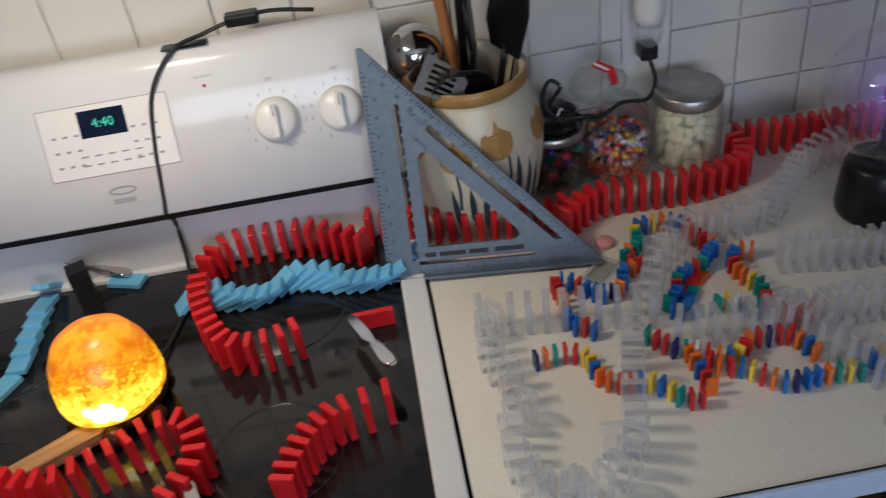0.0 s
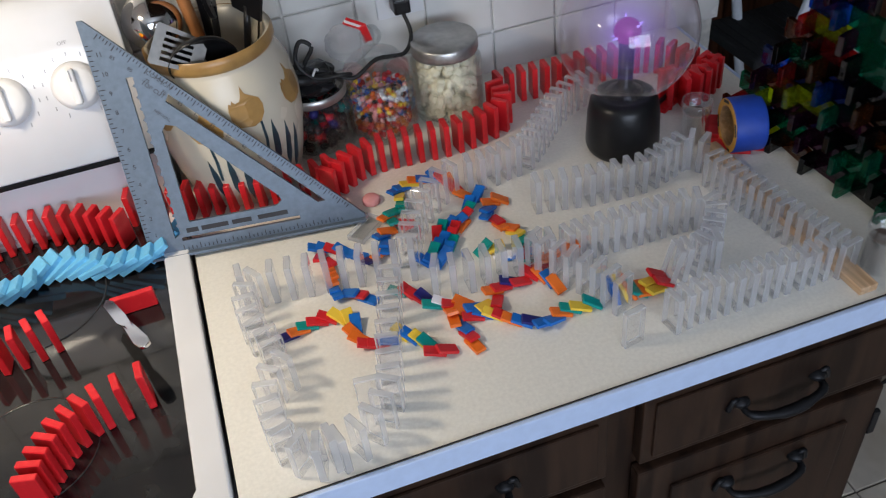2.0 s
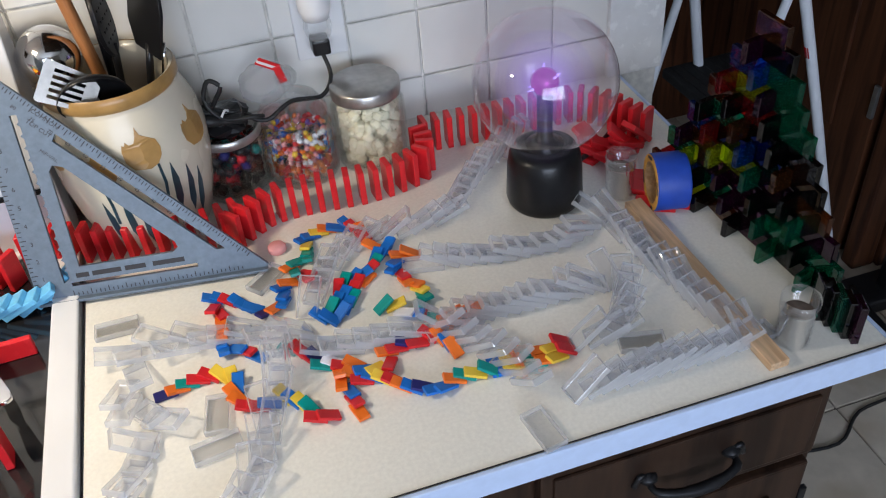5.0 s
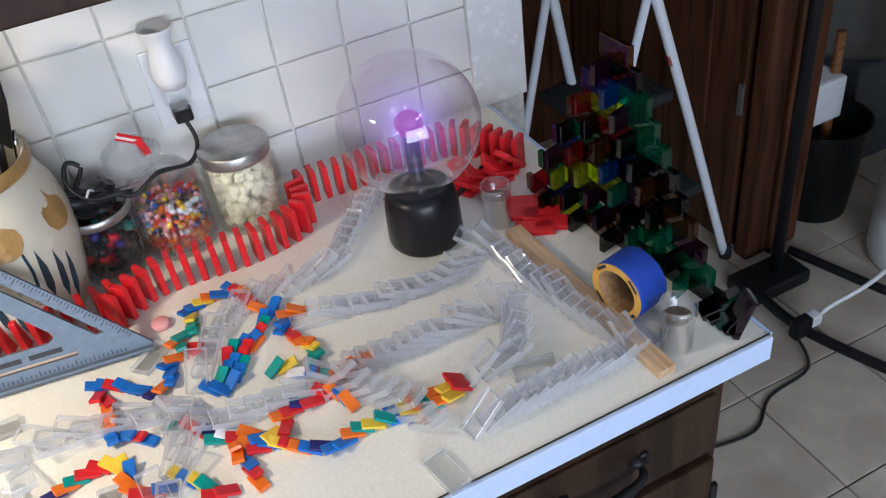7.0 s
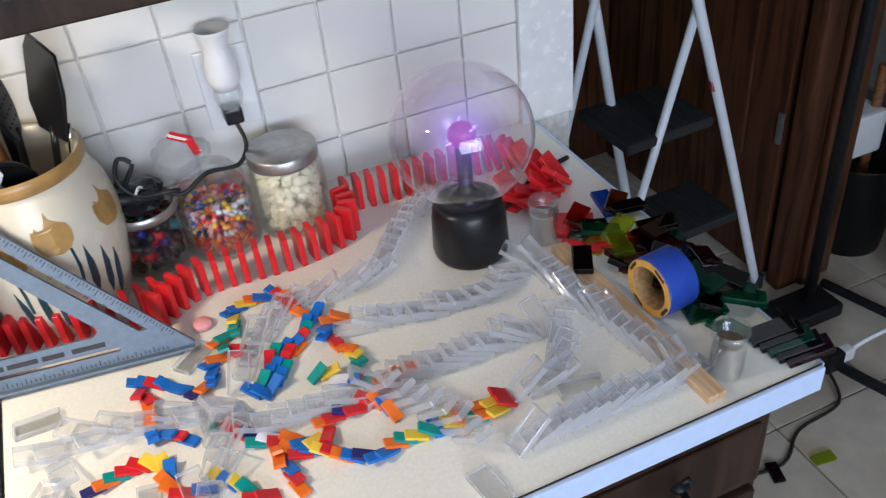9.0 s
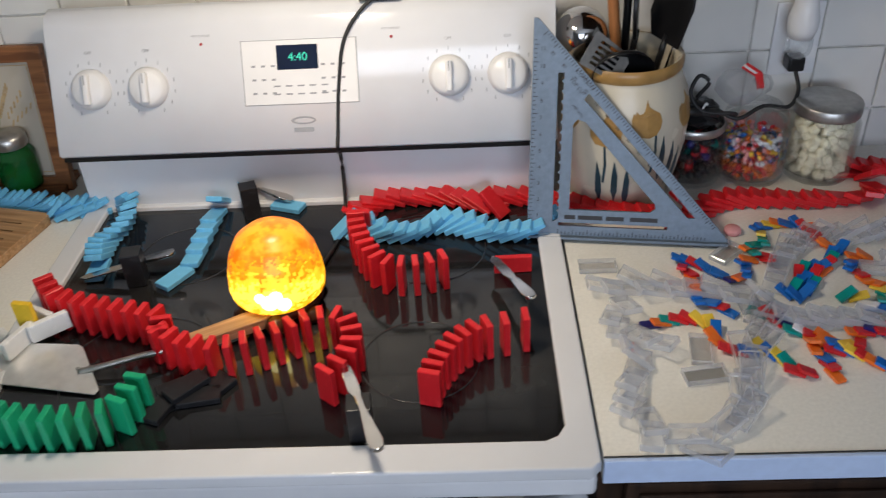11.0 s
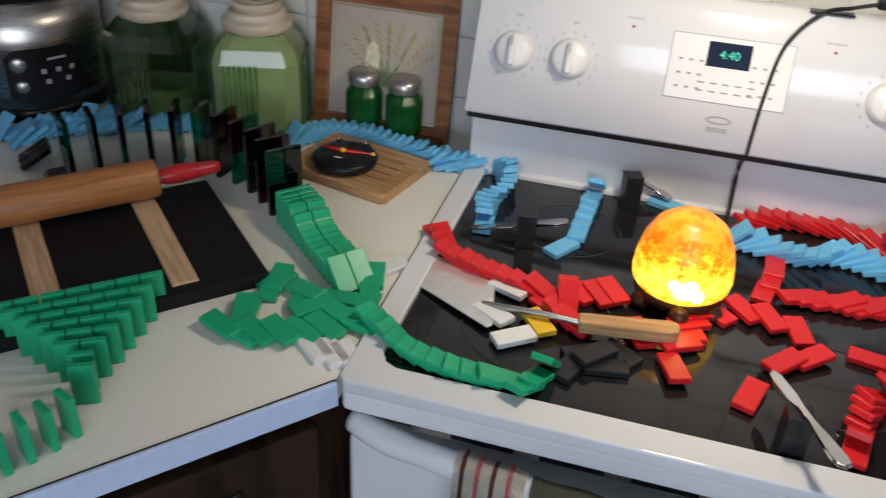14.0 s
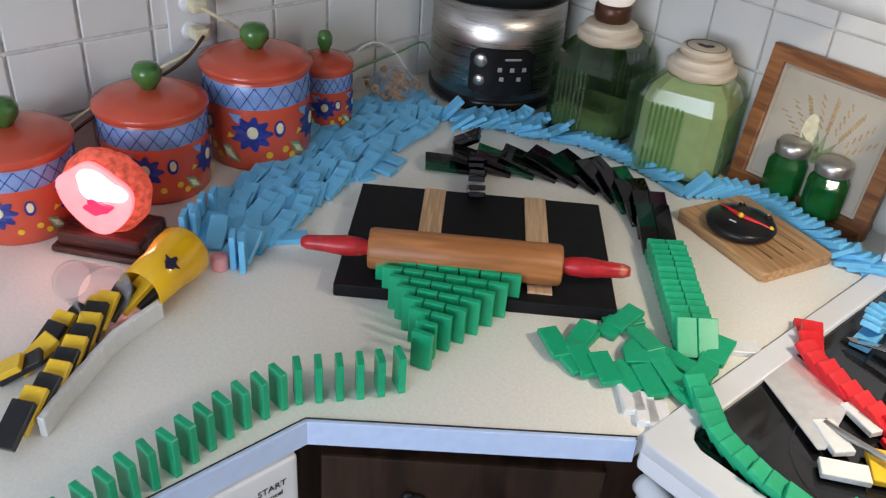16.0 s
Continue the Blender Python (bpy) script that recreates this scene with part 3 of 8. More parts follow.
# ---- the stove ----
def stove():
    st = thing("stove", label="white electric range with a black ceramic glass cooktop", category="stove")
    part("body", box(0.755, 0.56, 0.80, (0.381, -0.315, 0.08), 0.006), ENAMEL, st)
    rim = extrude_outline([(0.002, -0.648), (0.012, -0.657), (0.750, -0.657), (0.760, -0.648), (0.760, -0.06), (0.002, -0.06)], 0.012,
                          [[(0.030, -0.595), (0.040, -0.612), (0.056, -0.620), (0.706, -0.620), (0.722, -0.612), (0.732, -0.595), (0.732, -0.085), (0.030, -0.085)]], 0.003)
    part("cooktop_frame", rim, ENAMEL, st, "raised white enamel frame", pose(0, 0, H + 0.0015))
    part("front_lip", box(0.758, 0.030, 0.036, (0.381, -0.641, H - 0.041), 0.010, 3), ENAMEL, st)
    part("glass_top", box(0.716, 0.548, 0.008, (0.381, -0.350, H - 0.006), 0.001, 1), GLASSTOP, st, "glossy black ceramic glass")
    for x, y, r in ((0.20, -0.22, 0.075), (0.56, -0.22, 0.09), (0.20, -0.47, 0.10), (0.56, -0.47, 0.075)):
        part("burner_ring", lathe([(r - 0.0012, 0), (r - 0.0012, 0.0003), (r + 0.0012, 0.0003), (r + 0.0012, 0)], 64, at=(x, y, H + 0.0022)), BURNER, st)
    # backguard: upright lower part, and the sloping panel over it
    b = box(0.758, 0.05, 0.118, (0.381, -0.055, H + 0.004), 0.004)
    part("backguard_riser", b, ENAMEL, st)
    # black strip added as the dark line of shade below the panel's lip
    part("shadow_gap", box(0.756, 0.012, 0.006, (0.381, -0.1115, 1.0272)), BLACKP, st)
    side = [(-0.118, 1.040), (-0.112, 1.034), (0.0, 1.034), (0.0, 1.222), (-0.012, 1.232), (-0.034, 1.228), (-0.044, 1.214)]
    g = extrude_outline([(y, z) for y, z in side], 0.762, (), 0.002)
    part("control_panel", g, ENAMEL, st, "sloping white control panel", Matrix(((0, 0, 1, 0.381), (1, 0, 0, 0), (0, 1, 0, 0), (0, 0, 0, 1))))
    slope = math.atan2(1.214 - 1.040, 0.118 - 0.044)

    def on_panel(x, s):
        """A pose on the sloping face, s metres up from its lower edge, its z axis outwards."""
        n = Vector((0, -math.sin(slope), math.cos(slope)))
        u = Vector((0, math.cos(slope), math.sin(slope)))
        p = Vector((x, -0.118, 1.040)) + u * s + n * 0.0022
        return Matrix(((1, u.x, n.x, p.x), (0, u.y, n.y, p.y), (0, u.z, n.z, p.z), (0, 0, 0, 1)))

    for x in (0.062, 0.150, 0.604, 0.692):
        k = part("knob", lathe([(0.0305, 0), (0.0305, 0.004), (0.027, 0.012), (0.023, 0.016), (0, 0.017)], 36), ENAMEL2, st, "white control knob", on_panel(x, 0.098))
        part("grip", box(0.010, 0.046, 0.016, (0, 0, 0.010), 0.004, 3), ENAMEL2, k)
        part("pointer", box(0.0016, 0.014, 0.0008, (0, 0.014, 0.0262)), GREYINK, k)
        ticks = bmesh.new()
        for a in range(-150, 151, 25):
            box(0.0012, 0.0055, 0.0003, (0.040 * math.sin(radians(a)), 0.040 * math.cos(radians(a)), 0), 0, 1, ticks)
        part("dial_marks", ticks, GREYINK, st, "", on_panel(x, 0.098), kind="stuff")
        writing("OFF", 0.0065, GREYINK, st, on_panel(x, 0.152))
    part("display_plate", box(0.172, 0.094, 0.0012, (0, 0, 0), 0.0005, 1), ENAMEL2, st, "oven control plate with small buttons", on_panel(0.381, 0.112))
    part("display_rim", extrude_outline([(-0.087, -0.048), (0.087, -0.048), (0.087, 0.048), (-0.087, 0.048)], 0.001, [[(-0.0855, -0.0465), (0.0855, -0.0465), (0.0855, 0.0465), (-0.0855, 0.0465)]]), GREYINK, st, "", on_panel(0.381, 0.112))
    part("clock_display", box(0.062, 0.036, 0.002, (0, 0, 0), 0.0008, 1), LCD, st, "dark clock display with green digits", on_panel(0.378, 0.134))
    writing("4:40", 0.017, LCDTXT, st, on_panel(0.379, 0.134) @ pose(0, 0, 0.0024))
    dots = bmesh.new()
    for i in range(6):
        for j in range(3):
            box(0.006, 0.003, 0.0003, (-0.070 + 0.0062 * (i % 3) * 2.4 + (0.105 if i > 2 else 0), -0.030 + 0.020 * j, 0.0014), 0, 1, dots)
    for i in range(5):
        box(0.010, 0.0022, 0.0003, (-0.036 + 0.018 * i, -0.020, 0.0014), 0, 1, dots)
        box(0.010, 0.0022, 0.0003, (-0.036 + 0.018 * i, -0.032, 0.0014), 0, 1, dots)
    part("button_marks", dots, GREYINK, st, "", on_panel(0.381, 0.112))
    badge = extrude_outline(ellipse(0, 0.004, 0.019, 0.006, 24), 0.0006, [ellipse(0.001, 0.004, 0.015, 0.0035, 24)])
    box(0.030, 0.0065, 0.0005, (0, -0.010, 0), 0, 1, badge)
    part("badge", badge, GREYINK, st, "small grey maker's badge", on_panel(0.381, 0.036))
    for x in (0.235, 0.52):
        part("indicator", lathe([(0, 0.001), (0.0022, 0.001), (0.0022, 0)], 12), PINRED, st, "", on_panel(x, 0.158))
        writing("HOT SURFACE", 0.0042, GREYINK, st, on_panel(x, 0.170))
    # oven front
    part("vent_strip", box(0.60, 0.012, 0.020, (0.381, -0.630, 0.848), 0.002), DULLSTEEL, st, "slotted grey vent strip")
    for i in range(5):
        part("vent_slot", box(0.075, 0.004, 0.010, (0.17 + 0.105 * i, -0.6365, 0.853)), BLACKP, st)
    part("oven_door", box(0.755, 0.045, 0.62, (0.381, -0.618, 0.20), 0.012, 3), ENAMEL, st)
    h = tube([(0.015, -0.640, 0.850), (0.10, -0.668, 0.850), (0.381, -0.690, 0.848), (0.66, -0.668, 0.850), (0.747, -0.640, 0.850)], [0.018, 0.016, 0.015, 0.016, 0.018], 14)
    part("door_handle", h, ENAMEL, st, "bowed white door handle")
    return st


stove()


def towel():
    tw = thing("dish_towel", label="striped terry dish towel hung over the oven handle", category="towel")

    def drape(x0, x1, length, material, name, off=0.0):
        b = bmesh.new()
        prof = [(0.016, -0.09), (0.020, -0.02), (0.012, 0.014), (-0.004, 0.021), (-0.018, 0.014), (-0.0235, -0.01), (-0.024, -0.05), (-0.026, -length)]
        nx = max(3, int((x1 - x0) / 0.012))
        cols = []
        for i in range(nx + 1):
            x = x0 + (x1 - x0) * i / nx
            yh = -0.690 + 0.16 * (x - 0.381) ** 2 * 2.0
            zh = 0.848 + 0.02 * (x - 0.381) ** 2 * 2
            cols.append([b.verts.new((x, yh + dy - off * (1 if dy < 0 else -0.5) + 0.0018 * math.sin(x * 90 + dz * 30), zh + dz + off)) for dy, dz in prof])
        for a, c in zip(cols, cols[1:]):
            for k in range(len(prof) - 1):
                b.faces.new((a[k], c[k], c[k + 1], a[k + 1])).smooth = True
        bmesh.ops.solidify(b, geom=b.faces[:], thickness=0.003)
        return part(name, b, material, tw)

    drape(0.150, 0.232, 0.30, TOWEL, "striped_band")
    for i, mm in enumerate((TOWELST, TOWELPK, TOWELST, TOWELPK, TOWELST, TOWELST)):
        part("stripe", box(0.082, 0.003, 0.004, (0.191, -0.7175, 0.830 - 0.016 * i), 0.001), mm, tw)
    for i, mm in enumerate((TOWELST, TOWELPK, TOWELST, TOWELPK)):
        drape(0.158 + 0.018 * i, 0.163 + 0.018 * i, 0.03, mm, "stripe", 0.0022)
    drape(0.238, 0.372, 0.30, TOWELDK, "olive_field")
    for i in range(4):
        part("woven_leaf", extrude_outline([(0, -0.020), (0.012, 0), (0, 0.024), (-0.012, 0)], 0.001), TOWEL, tw, "pale woven leaf", pose(0.258 + 0.032 * i, -0.7210, 0.813 - 0.02 * (i % 2), 90, 30 * (-1) ** i, 0))
    drape(0.374, 0.488, 0.30, CLOTHW, "white_field")
    drape(0.488, 0.548, 0.30, TOWEL, "striped_band")
    for i, mm in enumerate((TOWELST, TOWELPK, TOWELST, TOWELST)):
        drape(0.494 + 0.014 * i, 0.499 + 0.014 * i, 0.29, mm, "stripe", 0.0022)
    for i in range(7):
        a = i * math.pi / 6
        part("printed_leaf", extrude_outline(ellipse(0, 0.012, 0.004, 0.011, 10), 0.0008), NAVYINK, tw, "dark printed leaf", pose(0.437, -0.7205, 0.800, 90, 0, 0) @ pose(0, 0, 0, 0, 0, math.degrees(a) - 90))


towel()


# ---- the speed square ----
def rafter_square():
    bl, tip, top = Vector((0.714, -0.199, H + 0.008)), Vector((1.003, -0.238, H + 0.006)), Vector((0.736, -0.120, 1.227))
    u = (tip - bl).normalized()
    v = (top - bl)
    v = (v - u * v.dot(u)).normalized()
    n = u.cross(v)
    L, V = (tip - bl).length, (top - bl).length
    m = Matrix(((u.x, v.x, n.x, bl.x), (u.y, v.y, n.y, bl.y), (u.z, v.z, n.z, bl.z), (0, 0, 0, 1)))
    sq = thing("rafter_square", m, "grey cast aluminium rafter square leaning on a crock", "carpenter's square")

    def saw(x, y0, y1, w, n):
        left = [(x, y0 + (y1 - y0) * i / n) for i in range(n + 1)]
        right = []
        for i in range(n, 0, -1):
            yy = y0 + (y1 - y0) * i / n
            right += [(x + w, yy), (x + w, yy - (y1 - y0) / n * 0.6), (x + w - 0.003, yy - (y1 - y0) / n * 0.8)]
        return left + right
    h1 = saw(0.036, 0.020, 0.242, 0.009, 15)
    h2 = [(0.060, 0.040), (0.178, 0.040), (0.186, 0.046), (0.184, 0.054), (0.078, 0.172), (0.066, 0.176), (0.060, 0.168)]
    h3 = [(0.074, 0.204), (0.232, 0.034), (0.244, 0.034), (0.080, 0.214)]
    h4 = [(0.045, 0.0145), (0.205, 0.0145), (0.205, 0.0205), (0.045, 0.0205)]
    part("plate", extrude_outline([(0, 0), (L, 0), (L, 0.004), (0.006, V), (0, V)], 0.0048, [h1, h2, h3, h4], 0.0004), ALU, sq, m=pose(0, 0, 0))
    part("fence", box(L, 0.004, 0.024, (L / 2, -0.002, -0.012), 0.001), ALU, sq, "thick bottom fence")
    ticks = bmesh.new()
    for i in range(46):
        ln = (0.0075, 0.004, 0.005, 0.004)[i % 4]
        box(ln, 0.0011, 0.0003, (ln / 2 + 0.001, 0.012 + 0.0061 * i, 0.0029), 0, 1, ticks)
    for i in range(40):
        ln = (0.0075, 0.004, 0.005, 0.004)[i % 4]
        box(0.0011, ln, 0.0003, (0.045 + 0.0055 * i, 0.0018 + ln / 2, 0.0029), 0, 1, ticks)
    dirn = Vector((L - 0.006, 0.004 - V, 0)).normalized()
    an = math.degrees(math.atan2(dirn.y, dirn.x))
    for i in range(84):
        p = Vector((0.006, V, 0)) + dirn * (0.022 + 0.0045 * i)
        ln = (0.0085, 0.004, 0.004, 0.006, 0.004)[i % 5]
        q = p + Vector((dirn.y, -dirn.x, 0)) * (ln / 2 + 0.001)
        box(0.0011, ln, 0.0003, (q.x, q.y, 0.0029), 0, 1, ticks, Matrix.Rotation(radians(an), 3, 'Z'))
    part("printed_scale", ticks, DARKINK, sq, "fine dark scale marks", kind="stuff")
    for i in range(1, 12):
        writing(str(i), 0.008, DARKINK, sq, pose(0.014, 0.006 + 0.0244 * i, 0.0027))
    for i, (tx, s1) in enumerate((("TOP CUT", 0.0075), ("COMMON", 0.0075), ("HIP-VAL", 0.0065))):
        p = ((0.064, 0.222), (0.074, 0.232), (0.066, 0.188))[i]
        writing(tx, s1, DARKINK, sq, pose(p[0], p[1], 0.0027, 0, 0, an))
    for i in range(14):
        p = Vector((0.006, V, 0)) + dirn * (0.05 + 0.0235 * i) + Vector((dirn.y, -dirn.x, 0)) * 0.016
        writing(str((85, 80, 75, 70, 65, 60, 55, 50, 45, 40, 35, 30, 20, 10)[i]), 0.0065, DARKINK, sq, pose(p.x, p.y, 0.0027, 0, 0, an))
    bars = bmesh.new()
    for x, w in ((0.062, 0.016), (0.092, 0.036), (0.128, 0.026), (0.170, 0.040)):
        box(w, 0.0065, 0.0003, (x, 0.029, 0.0027), 0, 1, bars)
    part("lettering_bar", bars, DARKINK, sq, "dark lettering bars", kind="stuff")


rafter_square()


# ---- crock with utensils ----
def crock():
    m = pose(0.868, -0.058, H)
    c = thing("utensil_crock", m, "cream stoneware crock with an ochre rim and painted tulips", "crock")
    prof = [(0, 0), (0.074, 0), (0.080, 0.004), (0.092, 0.05), (0.101, 0.10), (0.103, 0.14), (0.097, 0.18), (0.085, 0.208), (0.082, 0.216), (0.086, 0.222), (0.086, 0.232),
            (0.083, 0.235), (0.078, 0.232), (0.077, 0.20), (0.09, 0.15), (0.085, 0.05), (0.07, 0.012), (0, 0.012)]
    part("pot", lathe(prof, 56), CROCK, c)
    part("rim_band", lathe([(0.0825, 0.2145), (0.0868, 0.2205), (0.0868, 0.231), (0.0835, 0.2355)], 56), CROCKBAND, c, "ochre glazed rim")

    def on_wall(ang, z, outline, material, name):
        """A painted mark lying on the curved side."""
        b = extrude_outline(outline, 0.0008)
        bmesh.ops.triangulate(b, faces=b.faces[:])
        bmesh.ops.subdivide_edges(b, edges=b.edges[:], cuts=1)
        for v in b.verts:
            zz = z + v.co.y
            rr = np.interp(zz, [p[1] for p in prof[:8]], [p[0] for p in prof[:8]]) + 0.0006 + v.co.z
            a = radians(ang) + v.co.x / 0.10
            v.co = (rr * math.cos(a), rr * math.sin(a), zz)
        part(name, b, material, c)
    tulip = [(0.004, -0.026), (0.015, -0.022), (0.022, -0.013), (0.024, -0.002), (0.021, 0.009), (0.012, 0.015), (0.004, 0.020), (0.001, 0.030), (-0.002, 0.020), (-0.006, 0.012), (-0.012, 0.011), (-0.016, 0.016), (-0.018, 0.011), (-0.021, 0.013), (-0.023, 0.004), (-0.022, -0.010), (-0.014, -0.022)]
    on_wall(-78, 0.165, tulip, CROCKBAND, "painted_tulip")
    on_wall(-112, 0.150, tulip, CROCKBAND, "painted_tulip")
    on_wall(-150, 0.165, tulip, CROCKBAND, "painted_tulip")
    on_wall(-30, 0.160, tulip, CROCKBAND, "painted_tulip")
    stem = [(0.0015, 0.03), (0.004, 0.0), (0.001, -0.035), (-0.003, -0.035), (0.0, 0.0), (-0.0015, 0.03)]
    leaf = [(0, 0.038), (0.006, 0.01), (0.007, -0.02), (0.002, -0.042), (-0.004, -0.02), (-0.003, 0.01)]
    for a, z in ((-70, 0.112), (-112, 0.095)):
        on_wall(a, z, stem, CROCKLEAF, "painted_stem")
    for a, z in ((-62, 0.10), (-50, 0.085), (-103, 0.065), (-118, 0.06), (-92, 0.055), (-40, 0.07)):
        on_wall(a, z, leaf, CROCKLEAF, "painted_leaf")
    top = H + 0.225

    def stick(name, label, foot, head, w, material, headfn=None):
        d = (Vector(head) - Vector(foot))
        q = d.to_track_quat('Z', 'Y').to_matrix().to_4x4()
        ob = thing(name, Matrix.Translation(foot) @ q, label, "utensil")
        part("shaft", lathe([(0, 0), (w, 0), (w, d.length * 0.9), (w * 0.8, d.length), (0, d.length)], 12), material, ob)
        if headfn:
            headfn(ob, d.length)
        return ob
    cx, cy = 0.868, -0.058

    def turner(ob, L):
        part("blade", extrude_outline([(-0.030, 0), (0.030, 0), (0.046, 0.03), (0.042, 0.10), (0.030, 0.118), (-0.026, 0.106), (-0.036, 0.06)], 0.003, (), 0.0008), BLACKP, ob, "black nylon blade", pose(0, 0, L - 0.01, 90, 0, 20))
    stick("spatula", "black nylon turner standing in the crock", (cx + 0.01, cy, H + 0.03), (cx + 0.060, cy + 0.006, top + 0.03), 0.005, BLACKP, turner)

    def slot(ob, L):
        hs = [[(x - 0.0022, 0.012), (x + 0.0022, 0.012), (x + 0.0022, 0.050), (x - 0.0022, 0.050)] for x in (-0.016, -0.008, 0.0, 0.008, 0.016)]
        along = (Vector((0.807, -0.125, 1.180)) - Vector((0.853, -0.121, 1.146))).normalized()
        face = (Vector((0.77, -1.16, 1.75)) - Vector((0.84, -0.12, 1.16)))
        face = (face - along * face.dot(along)).normalized()
        side = along.cross(face)
        m2 = Matrix((side, along, face)).transposed().to_4x4()
        m2.translation = Vector((0.853, -0.121, 1.147))
        part("blade", extrude_outline([(-0.012, -0.004), (0.012, -0.004), (0.022, 0.008), (0.026, 0.060), (0.023, 0.063), (-0.023, 0.063), (-0.026, 0.060), (-0.022, 0.008)], 0.0014, hs), DULLSTEEL, ob, "slotted steel blade", ob.matrix_basis.inverted() @ m2)
    stick("slotted_turner", "slotted steel turner standing in the crock", (cx + 0.02, cy + 0.02, H + 0.03), (0.853, -0.120, 1.146), 0.004, STEEL, slot)

    def ladle(ob, L):
        c0 = Vector((0.805, -0.030, 1.168))
        q = Vector((-0.03, -0.8, 0.28)).to_track_quat('Z', 'Y').to_matrix().to_4x4()
        dome = [(0, 0.038)] + [(0.040 * math.sin(a), 0.040 * math.cos(a) - 0.002) for a in np.linspace(0.15, 1.75, 14)] + [(0.037, -0.009), (0.036, 0.0), (0.022, 0.026), (0, 0.036)]
        part("bowl", lathe(dome, 40), CHROME, ob, "polished round bowl", ob.matrix_basis.inverted() @ Matrix.Translation(c0) @ q)
    stick("ladle", "polished steel ladle with its round back showing", (cx, cy, H + 0.03), (0.806, -0.022, 1.150), 0.0045, STEEL, ladle)

    def spoon(ob, L):
        part("bowl", lathe([(0, 0), (0.021, 0.002), (0.039, 0.011), (0.045, 0.022), (0.0445, 0.022), (0.038, 0.0125), (0.021, 0.0038), (0, 0.0016)], 36), BLACKP, ob, "dark round bowl", pose(0, -0.015, L, 105, 0, 15))
    stick("serving_spoon", "dark coated ladle standing in the crock", (cx, cy + 0.02, H + 0.03), (cx - 0.012, cy - 0.035, top + 0.018), 0.0045, BLACKP, spoon)

    def pierced(ob, L):
        holes = [ellipse(x, y, 0.0028, 0.0028, 8) for x in (-0.016, -0.006, 0.006, 0.016) for y in (0.02, 0.034, 0.048, 0.062)]
        part("bowl", extrude_outline(ellipse(0, 0.042, 0.028, 0.045, 24), 0.004, holes, 0.001), BLACKP, ob, "pierced black bowl", pose(0, 0, L - 0.012, 80, 0, 10))
    stick("pierced_spoon", "black pierced spoon standing in the crock", (cx - 0.01, cy + 0.03, H + 0.03), (cx + 0.018, cy + 0.018, top + 0.035), 0.005, BLACKP, pierced)
    stick("wooden_spoon", "brown wooden spoon handle standing in the crock", (cx + 0.01, cy + 0.01, H + 0.03), (cx - 0.028, cy + 0.022, top + 0.155), 0.0085, PINWOOD)
    stick("whisk_handle", "black twisted whisk handle standing in the crock", (cx, cy + 0.01, H + 0.03), (cx + 0.006, cy + 0.040, top + 0.125), 0.006, BLACKP)

    def sp(ob, L):
        part("bowl", lathe([(0, 0), (0.010, 0.002), (0.014, 0.010), (0.0135, 0.030), (0.006, 0.046), (0, 0.048)], 20), CHROME, ob)
    stick("steel_spoon", "polished steel spoon standing in the crock", (cx + 0.02, cy, H + 0.03), (cx + 0.078, cy + 0.012, top + 0.025), 0.003, CHROME, sp)


crock()


